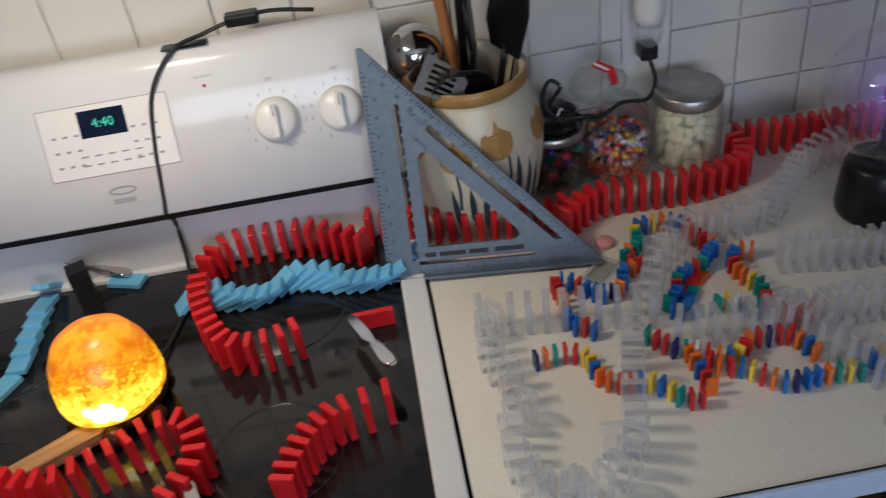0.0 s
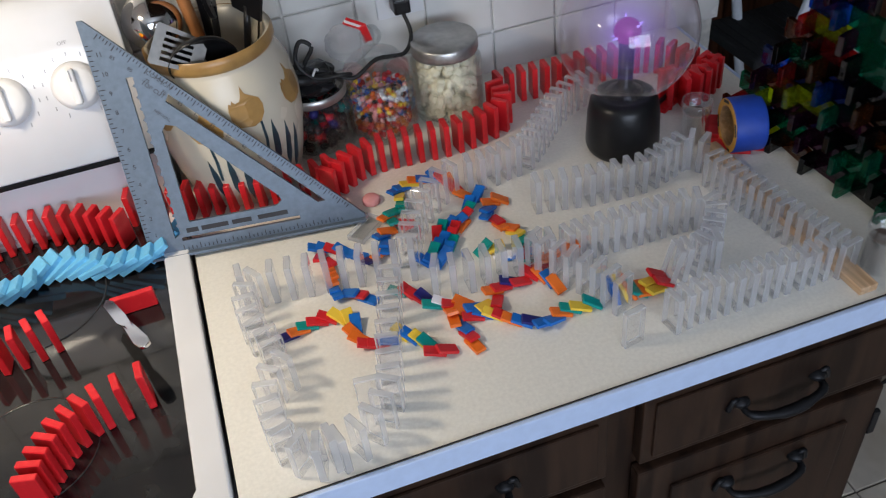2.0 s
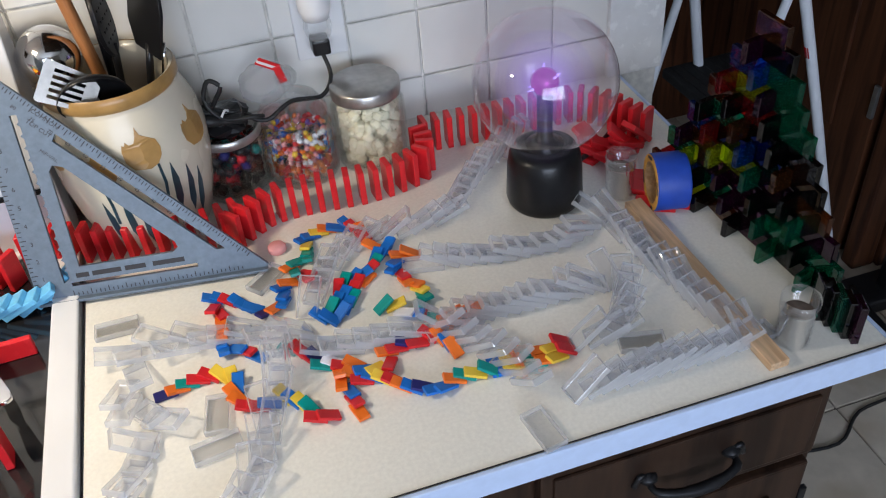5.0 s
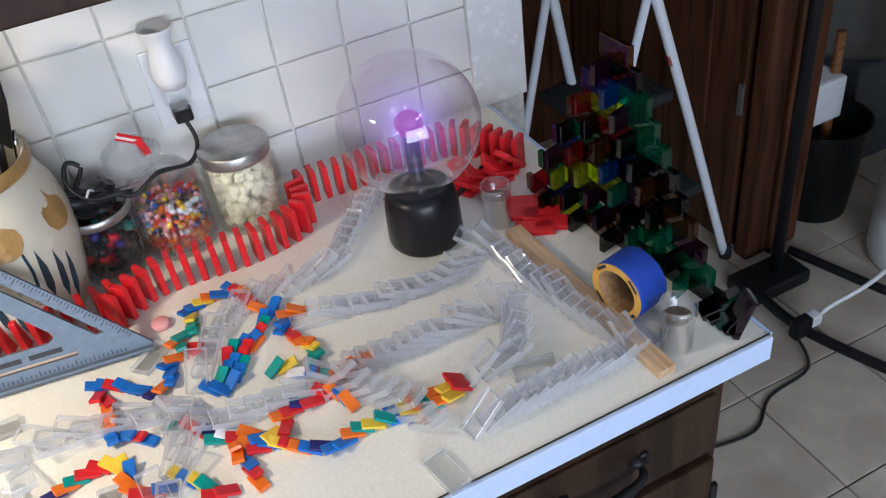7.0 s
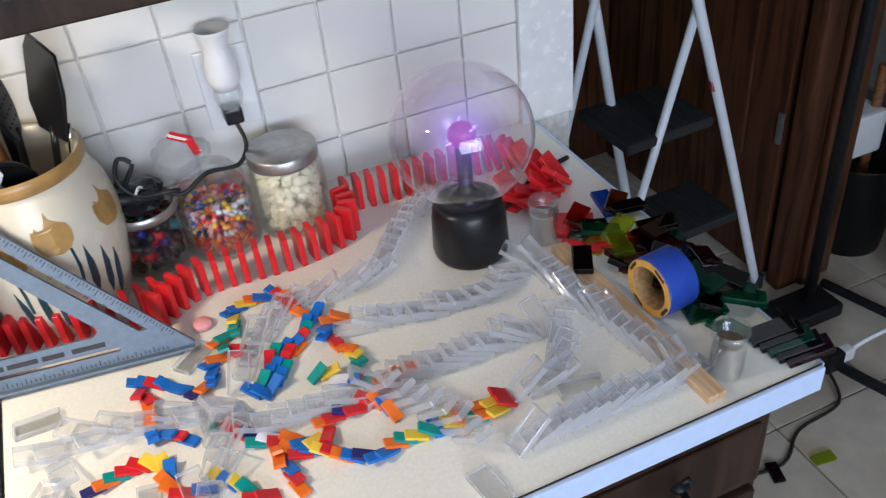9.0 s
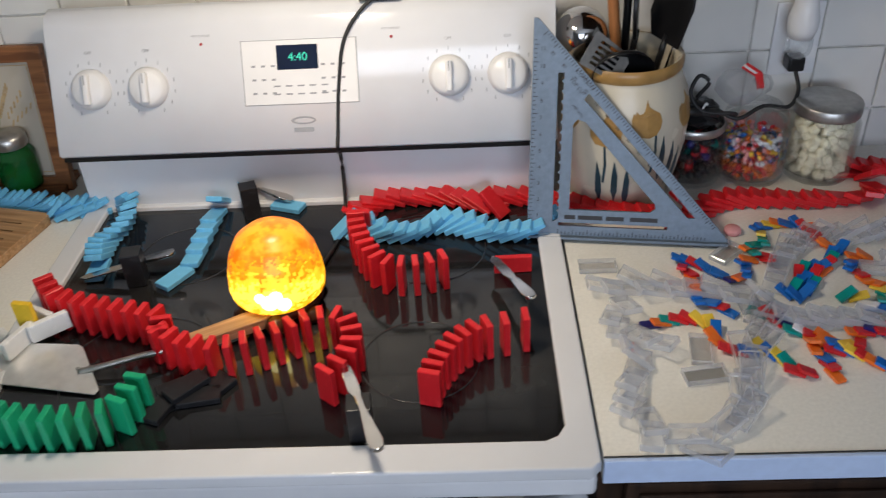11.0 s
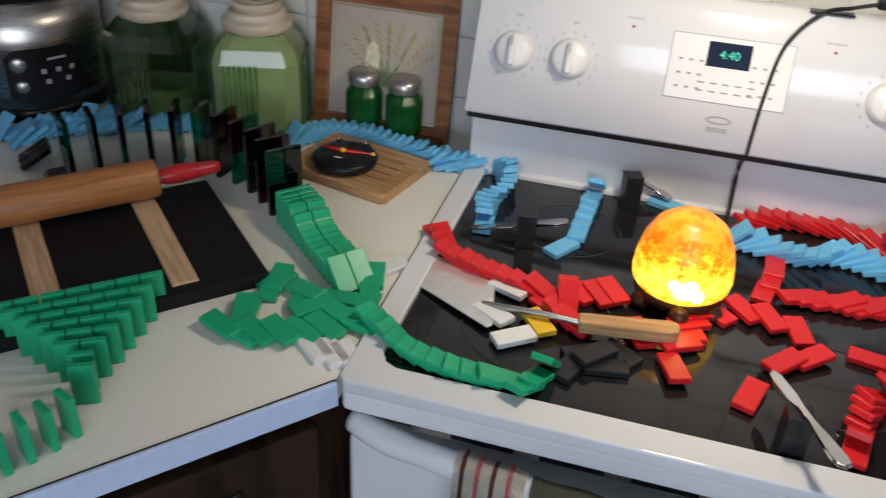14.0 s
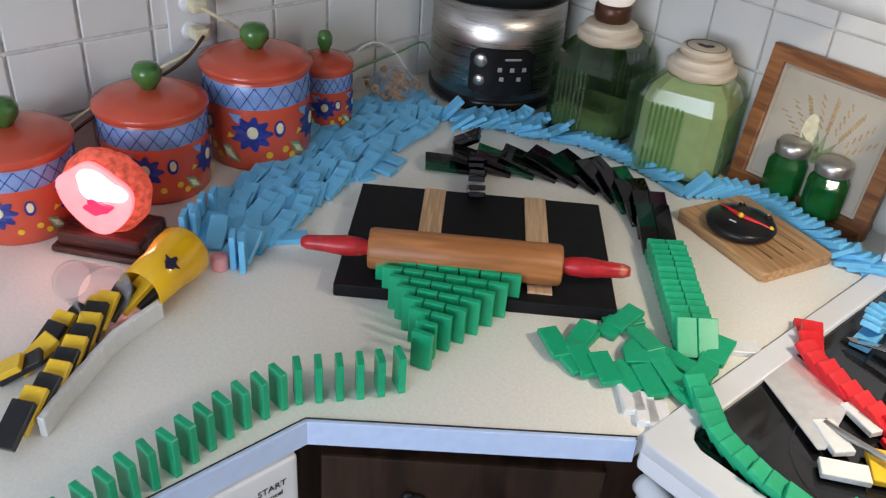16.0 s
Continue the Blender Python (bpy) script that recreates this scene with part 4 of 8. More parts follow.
# ---- jars on the right worktop ----
def jar(at, r, h, label, fill, lid, neck=0.86):
    j = thing("candy_jar", pose(*at), label, "jar", "jars by the wall")
    part("glass_body", lathe([(0, 0.001), (r * 0.92, 0.001), (r, 0.008), (r, h * 0.80), (r * neck, h * 0.92), (r * neck, h), (r * (neck - 0.04), h), (r * (neck - 0.04), h * 0.92), (r * 0.95, h * 0.79), (r * 0.95, 0.012), (0, 0.008)], 40), CLEARG, j, "clear glass body")
    b = bmesh.new()
    rng = random.Random(int(at[0] * 1000))
    mats, kind, top = fill
    for layer in range(int(h * top / kind[1]) + 1):
        z = 0.012 + kind[1] * (layer + 0.5) * 0.92
        for ring, cnt in ((0.86, kind[2]), (0.52, kind[2] // 2), (0.12, 2)):
            for k in range(cnt):
                a = 2 * math.pi * (k + rng.random() * 0.7) / cnt
                q = bmesh.new()
                if kind[0] == "cube":
                    bmesh.ops.create_cube(q, size=kind[1])
                    bmesh.ops.bevel(q, geom=q.edges[:], offset=kind[1] * 0.22, segments=1, affect='EDGES')
                else:
                    bmesh.ops.create_icosphere(q, subdivisions=1, radius=kind[1] * 0.58)
                    bmesh.ops.scale(q, vec=(1, 1, 0.75), verts=q.verts)
                bmesh.ops.rotate(q, matrix=Euler((rng.random() * 3, rng.random() * 3, 0)).to_matrix(), verts=q.verts)
                rr = r * 0.93 * ring - kind[1] * 0.45 * (ring > 0.5)
                bmesh.ops.translate(q, vec=(rr * math.cos(a), rr * math.sin(a), z + rng.uniform(-.3, .3) * kind[1]), verts=q.verts)
                mi = rng.randrange(len(mats))
                if kind[3] and z < h * 0.36:
                    mi = kind[3][rng.randrange(len(kind[3]))]
                for f in q.faces:
                    f.material_index = mi
                    f.smooth = kind[0] != "cube"
                join(b, q)
    part("candies", b, mats, j, "loose sweets filling the jar", kind="stuff")
    if lid == "tin":
        part("lid", lathe([(0, h + 0.012), (r * 0.90, h + 0.012), (r * 0.935, h + 0.009), (r * 0.94, h - 0.004), (r * 0.92, h - 0.008), (r * 0.90, h - 0.008)], 44), DULLSTEEL, j, "dull tin screw lid")
    if lid == "open":
        part("ring", lathe([(r * 0.90, h - 0.002), (r * 0.935, h - 0.004), (r * 0.94, h - 0.014), (r * 0.9, h - 0.016)], 44), DULLSTEEL, j, "tin screw ring")
    if lid == "glass":
        part("lid", lathe([(r * 0.92, h), (r * 0.90, h + 0.010), (r * 0.70, h + 0.026), (r * 0.30, h + 0.036), (r * 0.14, h + 0.040), (r * 0.14, h + 0.044), (r * 0.27, h + 0.052), (r * 0.30, h + 0.062), (r * 0.2, h + 0.072), (0, h + 0.076)], 40), CLEARG, j, "domed clear glass lid with a ball knob")
    return j


WHITECANDY = mat("marshmallow", (0.80, 0.74, 0.55), 0.8, vary=0.06, scale=60, bump=0.2)
CANDY = [SMALL[0], SMALL[1], SMALL[2], SMALL[6], PINKC, SMALL[3], BLACKD]
jar((1.199, -0.032, H), 0.055, 0.118, "glass jar of white mini marshmallows with a tin lid", ([WHITECANDY], ("cube", 0.015, 16, ()), 0.78), "tin")
jar((1.090, -0.030, H), 0.055, 0.100, "glass jar of mixed candy sprinkles under a domed lid", (CANDY, ("ball", 0.009, 30, (0, 1)), 0.70), "glass")
jar((0.992, -0.030, H), 0.052, 0.105, "glass jar of dark wrapped sweets", ([BLACKD, BLACKD, BLACKD, BLACKD, BLACKD, DARKWOOD, SMALL[5], SMALL[0], SMALL[4]], ("ball", 0.016, 13, ()), 0.66), "open")
bag = thing("candy_bag", pose(1.062, -0.012, H + 0.118), "crumpled clear plastic bag tied with a striped ribbon", "bag")
bb = bmesh.new()
bmesh.ops.create_icosphere(bb, subdivisions=3, radius=0.036)
for v in bb.verts:
    v.co *= 1 + 0.22 * noise.noise(v.co * 60)
    v.co.z *= 0.75
for f in bb.faces:
    f.smooth = True
part("bag_body", bb, PLASTICBAG, bag, m=pose(0, 0, 0.030))
rb = box(0.034, 0.003, 0.012, (0, 0, 0), 0.001)
part("ribbon", rb, SMALL[0], bag, "red and white ribbon", pose(0.004, -0.020, 0.062, 20, 35, 10))
part("ribbon_stripe", box(0.034, 0.0034, 0.004, (0, 0, 0.004)), WHITED, bag, "", pose(0.004, -0.0203, 0.062, 20, 35, 10))
part("ribbon", box(0.026, 0.003, 0.011, (0, 0, 0), 0.001), SMALL[0], bag, "", pose(0.016, -0.022, 0.048, 20, 75, 10))

plug = thing("air_freshener", pose(1.152, WALLY - 0.012, 1.075), "white plug-in air freshener with a clear bulb of oil", "air freshener")
part("body", lathe([(0, 0.055), (0.018, 0.055), (0.023, 0.070), (0.024, 0.085), (0.019, 0.105), (0.017, 0.118), (0.021, 0.135), (0.025, 0.142), (0.024, 0.143), (0.018, 0.128), (0, 0.125)], 28, at=(0, -0.025, 0)), ENAMEL2, plug)
part("oil_bulb", lathe([(0, 0.022), (0.010, 0.022), (0.018, 0.030), (0.021, 0.042), (0.019, 0.055), (0, 0.056)], 24, at=(0, -0.025, 0)), CLEARG, plug)
part("adaptor", box(0.026, 0.030, 0.024, (0, -0.018, 0.0), 0.004), BLACKP, plug, "black plug under the bulb")
outlet = thing("outlet_plate", pose(1.158, WALLY - 0.003, 1.055), "cream plastic outlet cover plate", "outlet", kind="")
part("plate", box(0.075, 0.006, 0.120, (0, 0, 0), 0.002), ENAMEL2, outlet)
cord = thing("power_cord", label="coiled black power cord running down from the outlet", category="cord")
part("cable", tube([(1.152, 0.01, 1.078), (1.156, -0.01, 1.05), (1.135, -0.035, 1.035), (1.09, -0.05, 1.045), (1.05, -0.06, 1.030), (1.015, -0.05, 1.045), (0.985, -0.05, 1.060), (1.0, -0.055, 1.09), (0.985, -0.05, 1.10), (0.975, -0.05, 1.07), (0.995, -0.06, 1.045), (1.035, -0.07, 1.045), (1.045, -0.055, 1.035), (1.0, -0.05, 1.040), (0.955, -0.05, 1.065)], 0.0032, 8), CORD, cord)
part("bundle", tube([(0.955, -0.052, 1.05), (0.975, -0.06, 1.046), (0.995, -0.055, 1.04), (1.02, -0.062, 1.042)], 0.008, 8), CORD, cord)
part("twist_tie", tube([(0.992, -0.066, 1.052), (0.998, -0.06, 1.058), (1.002, -0.05, 1.05), (0.99, -0.048, 1.045)], 0.0018, 6), WHITED, cord)
dark = thing("dark_bag", pose(0.992, -0.030, H + 0.092), "crumpled black plastic bag stuffed in a jar's mouth", "bag")
db = bmesh.new()
bmesh.ops.create_icosphere(db, subdivisions=3, radius=0.040)
for v in db.verts:
    v.co *= 1 + 0.35 * noise.noise(v.co * 45)
    v.co.z *= 0.5
part("bag_body", db, BLACKP, dark, m=pose(0, 0, 0.024))


# ---- plasma ball ----
def plasma():
    p = thing("plasma_ball", pose(1.395, -0.235, H), "clear plasma ball with a glowing violet core on a black base", "plasma ball")
    part("base", lathe([(0, 0), (0.048, 0), (0.051, 0.004), (0.053, 0.012), (0.051, 0.060), (0.048, 0.078), (0.043, 0.086), (0.036, 0.088), (0, 0.088)], 48), BLACKP, p, "black plastic base")
    part("globe", lathe([(0.038, 0.090)] + [(0.094 * math.sin(a), 0.184 - 0.094 * math.cos(a)) for a in np.linspace(0.42, math.pi, 30)], 56), BALLG, p, "clear glass globe")
    part("stem", lathe([(0.024, 0.088), (0.026, 0.092), (0.015, 0.098), (0.0105, 0.106), (0.0105, 0.168), (0, 0.17)], 24), BLACKP, p, "dark stem")
    part("core", lathe([(0.0185 * math.sin(a), 0.183 - 0.0185 * math.cos(a)) for a in np.linspace(0, math.pi, 20)], 32), PURPLE, p, "glowing purple core")
    rng = random.Random(4)
    for i in range(11):
        a, e = rng.random() * 6.28, rng.uniform(-0.7, 0.9)
        d = Vector((math.cos(a) * math.cos(e), math.sin(a) * math.cos(e), math.sin(e)))
        s = d.cross(Vector((0.3, 0.2, 1))).normalized()
        c = Vector((0, 0, 0.183))
        part("filament", tube([c + d * 0.0178, c + d * 0.0215 + s * 0.001, c + d * 0.026 + s * 0.003], [0.0018, 0.0009, 0.0004], 6), GLOWV, p, "pale violet spark")
    for r in (0.0215, 0.025, 0.029, 0.034, 0.040, 0.050, 0.064):
        part("glow", lathe([(r * math.sin(a), 0.183 - r * math.cos(a)) for a in np.linspace(0, math.pi, 20)], 32), GAS, p, "faint violet glow round the core")
    wire = thing("power_cord", label="black power cord of the plasma ball", category="cord")
    part("cable", tube([(1.443, -0.205, H + 0.012), (1.475, -0.185, H + 0.014), (1.515, -0.155, H + 0.006), (1.56, -0.12, H + 0.005), (1.63, -0.10, H + 0.004)], 0.004, 8), CORD, wire)


plasma()


def coins(at):
    c = thing("coin_tube", pose(*at), "clear plastic tube filled with stacked coins", "coin tube", "coin tubes")
    part("tube_wall", lathe([(0, 0), (0.0195, 0), (0.0195, 0.050), (0.0215, 0.050), (0.0215, 0.066), (0.0205, 0.066), (0.0205, 0.052), (0.0183, 0.050), (0.0183, 0.0015), (0, 0.0015)], 32), TUBEG, c, "clear plastic wall")
    for i in range(17):
        part("coin", lathe([(0, 0), (0.0168, 0), (0.0174, 0.0004), (0.0174, 0.0018), (0.0168, 0.0022), (0, 0.0022)], 24, at=(0.0004 * (i % 3 - 1), 0.0004 * (i % 2), 0.002 + 0.0026 * i)), COIN, c)


coins((1.493, -0.268, H))
coins((1.545, -0.592, H))

stick = thing("wooden_stick", label="pale square wooden stick lying on the worktop", category="stick")
part("bar", box(0.024, 0.325, 0.011, (0, 0, 0), 0.0012), LIGHTWOOD, stick, m=pose(1.503, -0.462, H, 0, 0, 1.8))
chalk = thing("pink_eraser", pose(1.020, -0.205, H), "small round pink sweet on the worktop", "sweet")
part("disc", lathe([(0, 0), (0.011, 0), (0.0125, 0.0015), (0.0125, 0.007), (0.011, 0.009), (0, 0.0095)], 28), PINKC, chalk)


# ---- stool, door, rack beyond the end of the wall ----
def step_stool():
    s = thing("step_stool", label="white tubular folding step stool with black ribbed steps", category="step stool")
    part("front_frame", tube([(2.49, 0.31, 0.0), (2.34, 0.305, 0.46), (2.186, 0.30, 0.917), (2.155, 0.31, 1.04), (2.12, 0.36, 1.075), (2.02, 0.48, 1.075), (2.025, 0.52, 1.03), (2.061, 0.51, 0.885), (2.173, 0.51, 0.305), (2.26, 0.52, 0.02)], 0.0125, 10), WHITEMET, s)
    for x0, y0, x1, y1 in ((2.20, 0.315, 1.98, 0.33), (2.06, 0.50, 1.87, 0.53)):
        part("rear_leg", tube([(x0, y0, 0.90), (x1, y1, 0.02)], 0.0105, 10), WHITEMET, s)
    for zc, cx, cy, w, d in ((0.575, 2.155, 0.425, 0.25, 0.22), (0.28, 2.27, 0.385, 0.20, 0.19)):
        st = part("step", box(w, d, 0.028, (0, 0, 0), 0.010, 3), RUBBER, s, "black ribbed rubber step", pose(cx, cy, zc, 0, 0, 2))
        for i in range(9):
            part("rib", box(0.006, d - 0.03, 0.003, (-w / 2 + 0.022 + i * (w - 0.044) / 8, 0, 0.0275)), RUBBER, st)
    for x, y in ((2.49, 0.31), (2.26, 0.52)):
        part("foot", lathe([(0, 0), (0.018, 0), (0.017, 0.035), (0.014, 0.04), (0, 0.04)], 16, at=(x, y, 0)), RUBBER, s)
    part("label", lathe([(0.0127, 0.0), (0.0129, 0.0), (0.0129, 0.03), (0.0127, 0.03)], 12), PINRED, s, "small red warning label", Matrix.Translation((2.262, 0.303, 0.69)) @ Vector((-0.154, -0.005, 0.457)).to_track_quat('Z', 'Y').to_matrix().to_4x4())


step_stool()
door = thing("door_1", label="dark-stained wooden door beyond the kitchen wall", category="door", kind="structure")
part("leaf", box(0.04, 0.80, 2.05, (2.545, 0.74, 0.005), 0.003), DOORWOOD, door)
part("panel", box(0.012, 0.50, 1.3, (2.522, 0.72, 0.35), 0.006), DOORWOOD, door)
part("hinge", box(0.010, 0.016, 0.09, (2.520, 0.345, 0.44), 0.002), DULLSTEEL, door)
jamb = thing("trim", label="dark-stained wooden door casing", category="trim", kind="structure")
part("casing", box(0.07, 0.05, 2.3, (2.555, 0.285, 0), 0.008), DOORWOOD, jamb, "", pose(0, 0, 0))
part("casing", box(0.06, 0.03, 2.3, (2.622, 0.262, 0), 0.006), DOORWOOD, jamb)
part("casing", box(0.05, 0.02, 2.3, (2.679, 0.270, 0), 0.006), DOORWOOD, jamb)
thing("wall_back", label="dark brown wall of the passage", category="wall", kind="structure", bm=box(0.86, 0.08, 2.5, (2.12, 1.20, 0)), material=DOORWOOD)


def rack():
    r = thing("pipe_rack", label="black steel pipe rack with a flat foot", category="rack")
    part("upright", tube([(2.52, 0.15, 0.03), (2.52, 0.15, 1.9)], 0.016, 10), IRON, r)
    part("foot_bar", tube([(2.44, 0.17, 0.035), (2.42, -0.03, 0.035), (2.50, -0.30, 0.035), (2.62, -0.65, 0.035)], 0.014, 10), IRON, r)
    part("foot_bar", tube([(2.62, 0.20, 0.035), (2.72, -0.12, 0.035), (2.90, -0.45, 0.035)], 0.013, 10), IRON, r)
    part("foot_plate", box(0.20, 0.11, 0.045, (2.50, 0.15, 0.0), 0.012, 3), IRON, r, m=None)


rack()


def store():
    d = thing("water_heater", pose(3.25, 0.62, 0.35), "grey water heater with red lines on its label", "water heater")
    part("shell", lathe([(0, 0), (0.20, 0), (0.205, 0.02), (0.205, 1.1), (0.19, 1.13), (0, 1.14)], 40), DRUM, d)
    for z in (0.42, 0.53, 0.62):
        part("painted_line", lathe([(0.2055, z), (0.2065, z + 0.002), (0.2065, z + 0.008), (0.2055, z + 0.010)], 40), PINRED, d, "red printed line")
    part("stand", box(0.36, 0.36, 0.35, (0, 0, -0.35), 0.01), RACKG, d)
    b = thing("waste_bin", pose(2.86, 0.36, 0), "black mesh bin with tools standing in it", "bin")
    part("bin_wall", lathe([(0, 0), (0.10, 0), (0.125, 0.30), (0.130, 0.305), (0.121, 0.30), (0.096, 0.01), (0, 0.01)], 32), BLACKP, b)
    part("tool_handle", tube([(0.02, 0, 0.02), (0.03, 0.02, 0.55)], 0.014, 10), FRAMEWOOD, b, "old wooden handle")
    part("paper_box", box(0.12, 0.10, 0.13, (-0.02, 0.03, 0.30), 0.01), ENAMEL2, b, "cream plastic box")
    c = thing("vacuum_case", pose(2.66, 0.42, 0), "blue-grey plastic machine case on the floor", "machine")
    part("case", box(0.17, 0.22, 0.20, (0, 0, 0), 0.03, 3), RACKG, c)
    part("hose", tube([(-0.05, -0.11, 0.06), (0.02, -0.135, 0.13), (0.07, -0.12, 0.08)], 0.010, 8), BLACKP, c)
    w = thing("softener_tank", pose(2.939, -0.005, 0), "tall white plastic tank standing on the tiled floor", "tank")
    part("tank_wall", lathe([(0, 0), (0.160, 0), (0.168, 0.02), (0.170, 0.155), (0.166, 0.160), (0.170, 0.165), (0.170, 1.00), (0.15, 1.04), (0, 1.05)], 40), ENAMEL2, w)
    k = thing("extension_cord", label="white cord with a black adaptor lying on the floor", category="cord")
    part("white_cable", tube([(2.95, -0.28, 0.62), (2.72, -0.16, 0.36), (2.60, -0.10, 0.16), (2.50, -0.06, 0.08), (2.455, -0.055, 0.055)], 0.006, 8), ENAMEL2, k)
    part("white_plug", box(0.035, 0.03, 0.035, (2.45, -0.055, 0.042), 0.006), ENAMEL2, k)
    part("adaptor", box(0.05, 0.03, 0.055, (2.405, -0.060, 0.03), 0.005), BLACKP, k, "black power adaptor")
    part("black_cable", tube([(2.395, -0.065, 0.03), (2.36, -0.14, 0.006), (2.22, -0.16, 0.005), (2.12, -0.22, 0.005), (1.98, -0.20, 0.005)], 0.004, 8), CORD, k)
    t = thing("storage_shelf", pose(1.72, 0.98, 0), "cluttered metal shelf with blue boxes in the back room", "shelf")
    part("post", tube([(0.10, 0, 0), (0.10, 0, 1.9)], 0.02, 8), DULLSTEEL, t)
    for z in (0.4, 0.8, 1.15):
        part("board", box(0.5, 0.35, 0.02, (-0.1, 0.05, z)), RACKG, t)
        part("box", box(0.2, 0.2, 0.16, (-0.08, 0.02, z + 0.02), 0.01), TAPEBLUE, t, "blue cardboard box")


store()


# ---- left worktop ----
def canister(at, r, h, label):
    c = thing("canister", pose(*at), label, "canister", "coral canisters")
    part("pot", lathe([(0, 0), (r * 0.93, 0), (r * 0.97, 0.006), (r, h * 0.3), (r * 0.985, h * 0.97), (r * 0.95, h), (0, h)], 48), TERRA, c)
    part("band", lathe([(r * 0.9905, h * 0.70), (r * 0.996, h * 0.705), (r * 0.994, h * 0.945), (r * 0.988, h * 0.95)], 48), BANDBLUE, c, "light blue glazed band")
    lat = bmesh.new()
    n = 22
    for k in range(n):
        for s in (-1, 1):
            pts = [((r * 0.9985) * math.cos(2 * math.pi * (k + s * f) / n), (r * 0.9985) * math.sin(2 * math.pi * (k + s * f) / n), h * (0.71 + 0.23 * f)) for f in (0, 0.33, 0.66, 1.0)]
            tube(pts, 0.0006, 4, lat, False)
    part("lattice", lat, FLOWERBLUE, c, "fine dark lattice")
    part("lid", lathe([(r * 1.04, h), (r * 1.06, h + 0.004), (r * 1.03, h + 0.010), (r * 0.75, h + 0.020), (r * 0.35, h + 0.026), (0, h + 0.027), ], 48), TERRA, c, "glazed coral lid")
    part("lid_knob", lathe([(0, h + 0.026), (r * 0.14, h + 0.026), (r * 0.17, h + 0.032), (r * 0.26, h + 0.042), (r * 0.27, h + 0.054), (r * 0.20, h + 0.064), (0, h + 0.068)], 28), KNOBGREEN, c, "round green knob")

    def paint(ang, z, outline, material, name, lift=0.0006):
        b = extrude_outline(outline, 0.0006)
        bmesh.ops.triangulate(b, faces=b.faces[:])
        bmesh.ops.subdivide_edges(b, edges=b.edges[:], cuts=1)
        for v in b.verts:
            a = radians(ang) + v.co.x / r
            rr = r * 1.002 + lift + v.co.z
            v.co = (rr * math.cos(a), rr * math.sin(a), z + v.co.y)
        part(name, b, material, c)
    k = h / 0.16
    for base_ang in (-38, 40, -120):
        petals = [((0.030 + 0.006 * math.cos(9 * t)) * k * math.cos(t), (0.027 + 0.005 * math.cos(9 * t)) * k * math.sin(t)) for t in np.linspace(0, 2 * math.pi, 54)[:-1]]
        paint(base_ang, h * 0.44, petals, FLOWERBLUE, "painted_flower")
        paint(base_ang, h * 0.46, ellipse(0.002, 0, 0.009 * k, 0.011 * k, 14), CREAM, "flower_heart", 0.0014)
        paint(base_ang - 26, h * 0.20, [(-0.016 * k, 0.018 * k), (0.004 * k, 0.012 * k), (0.020 * k, -0.014 * k), (-0.004 * k, -0.008 * k)], LEAFG, "painted_leaf")
        paint(base_ang - 26, h * 0.20, [(-0.010 * k, 0.012 * k), (0.003 * k, 0.007 * k), (0.013 * k, -0.009 * k), (-0.002 * k, -0.003 * k)], CREAM, "leaf_heart", 0.0014)
        paint(base_ang - 22, h * 0.40, [(-0.008 * k, -0.004 * k), (0.006 * k, 0.0), (-0.004 * k, 0.007 * k)], YELLOWG, "painted_bud")
        paint(base_ang - 16, h * 0.62, [(-0.012 * k, 0.006 * k), (0.010 * k, 0.004 * k), (0.006 * k, -0.012 * k), (-0.004 * k, -0.006 * k)], BANDBLUE, "painted_leaf")
        paint(base_ang + 30, h * 0.48, ellipse(0, 0, 0.010 * k, 0.015 * k, 16), FLOWERBLUE, "painted_flower")
        paint(base_ang + 30, h * 0.49, ellipse(0, 0, 0.006 * k, 0.010 * k, 14), CREAM, "flower_heart", 0.0014)
        for da, z in ((18, 0.20), (36, 0.24), (44, 0.16)):
            paint(base_ang + da, h * z, ellipse(0, 0, 0.006 * k, 0.006 * k, 10), YELLOWG, "painted_flower")


CAN = "coral ceramic canister painted with blue flowers, green knob"
canister((-0.862, -0.632, H), 0.089, 0.160, "large " + CAN)
canister((-0.850, -0.825, H), 0.083, 0.136, "medium " + CAN)
canister((-0.892, -0.474, H), 0.050, 0.112, "small " + CAN)
canister((-0.855, -1.035, H), 0.083, 0.125, "squat " + CAN)


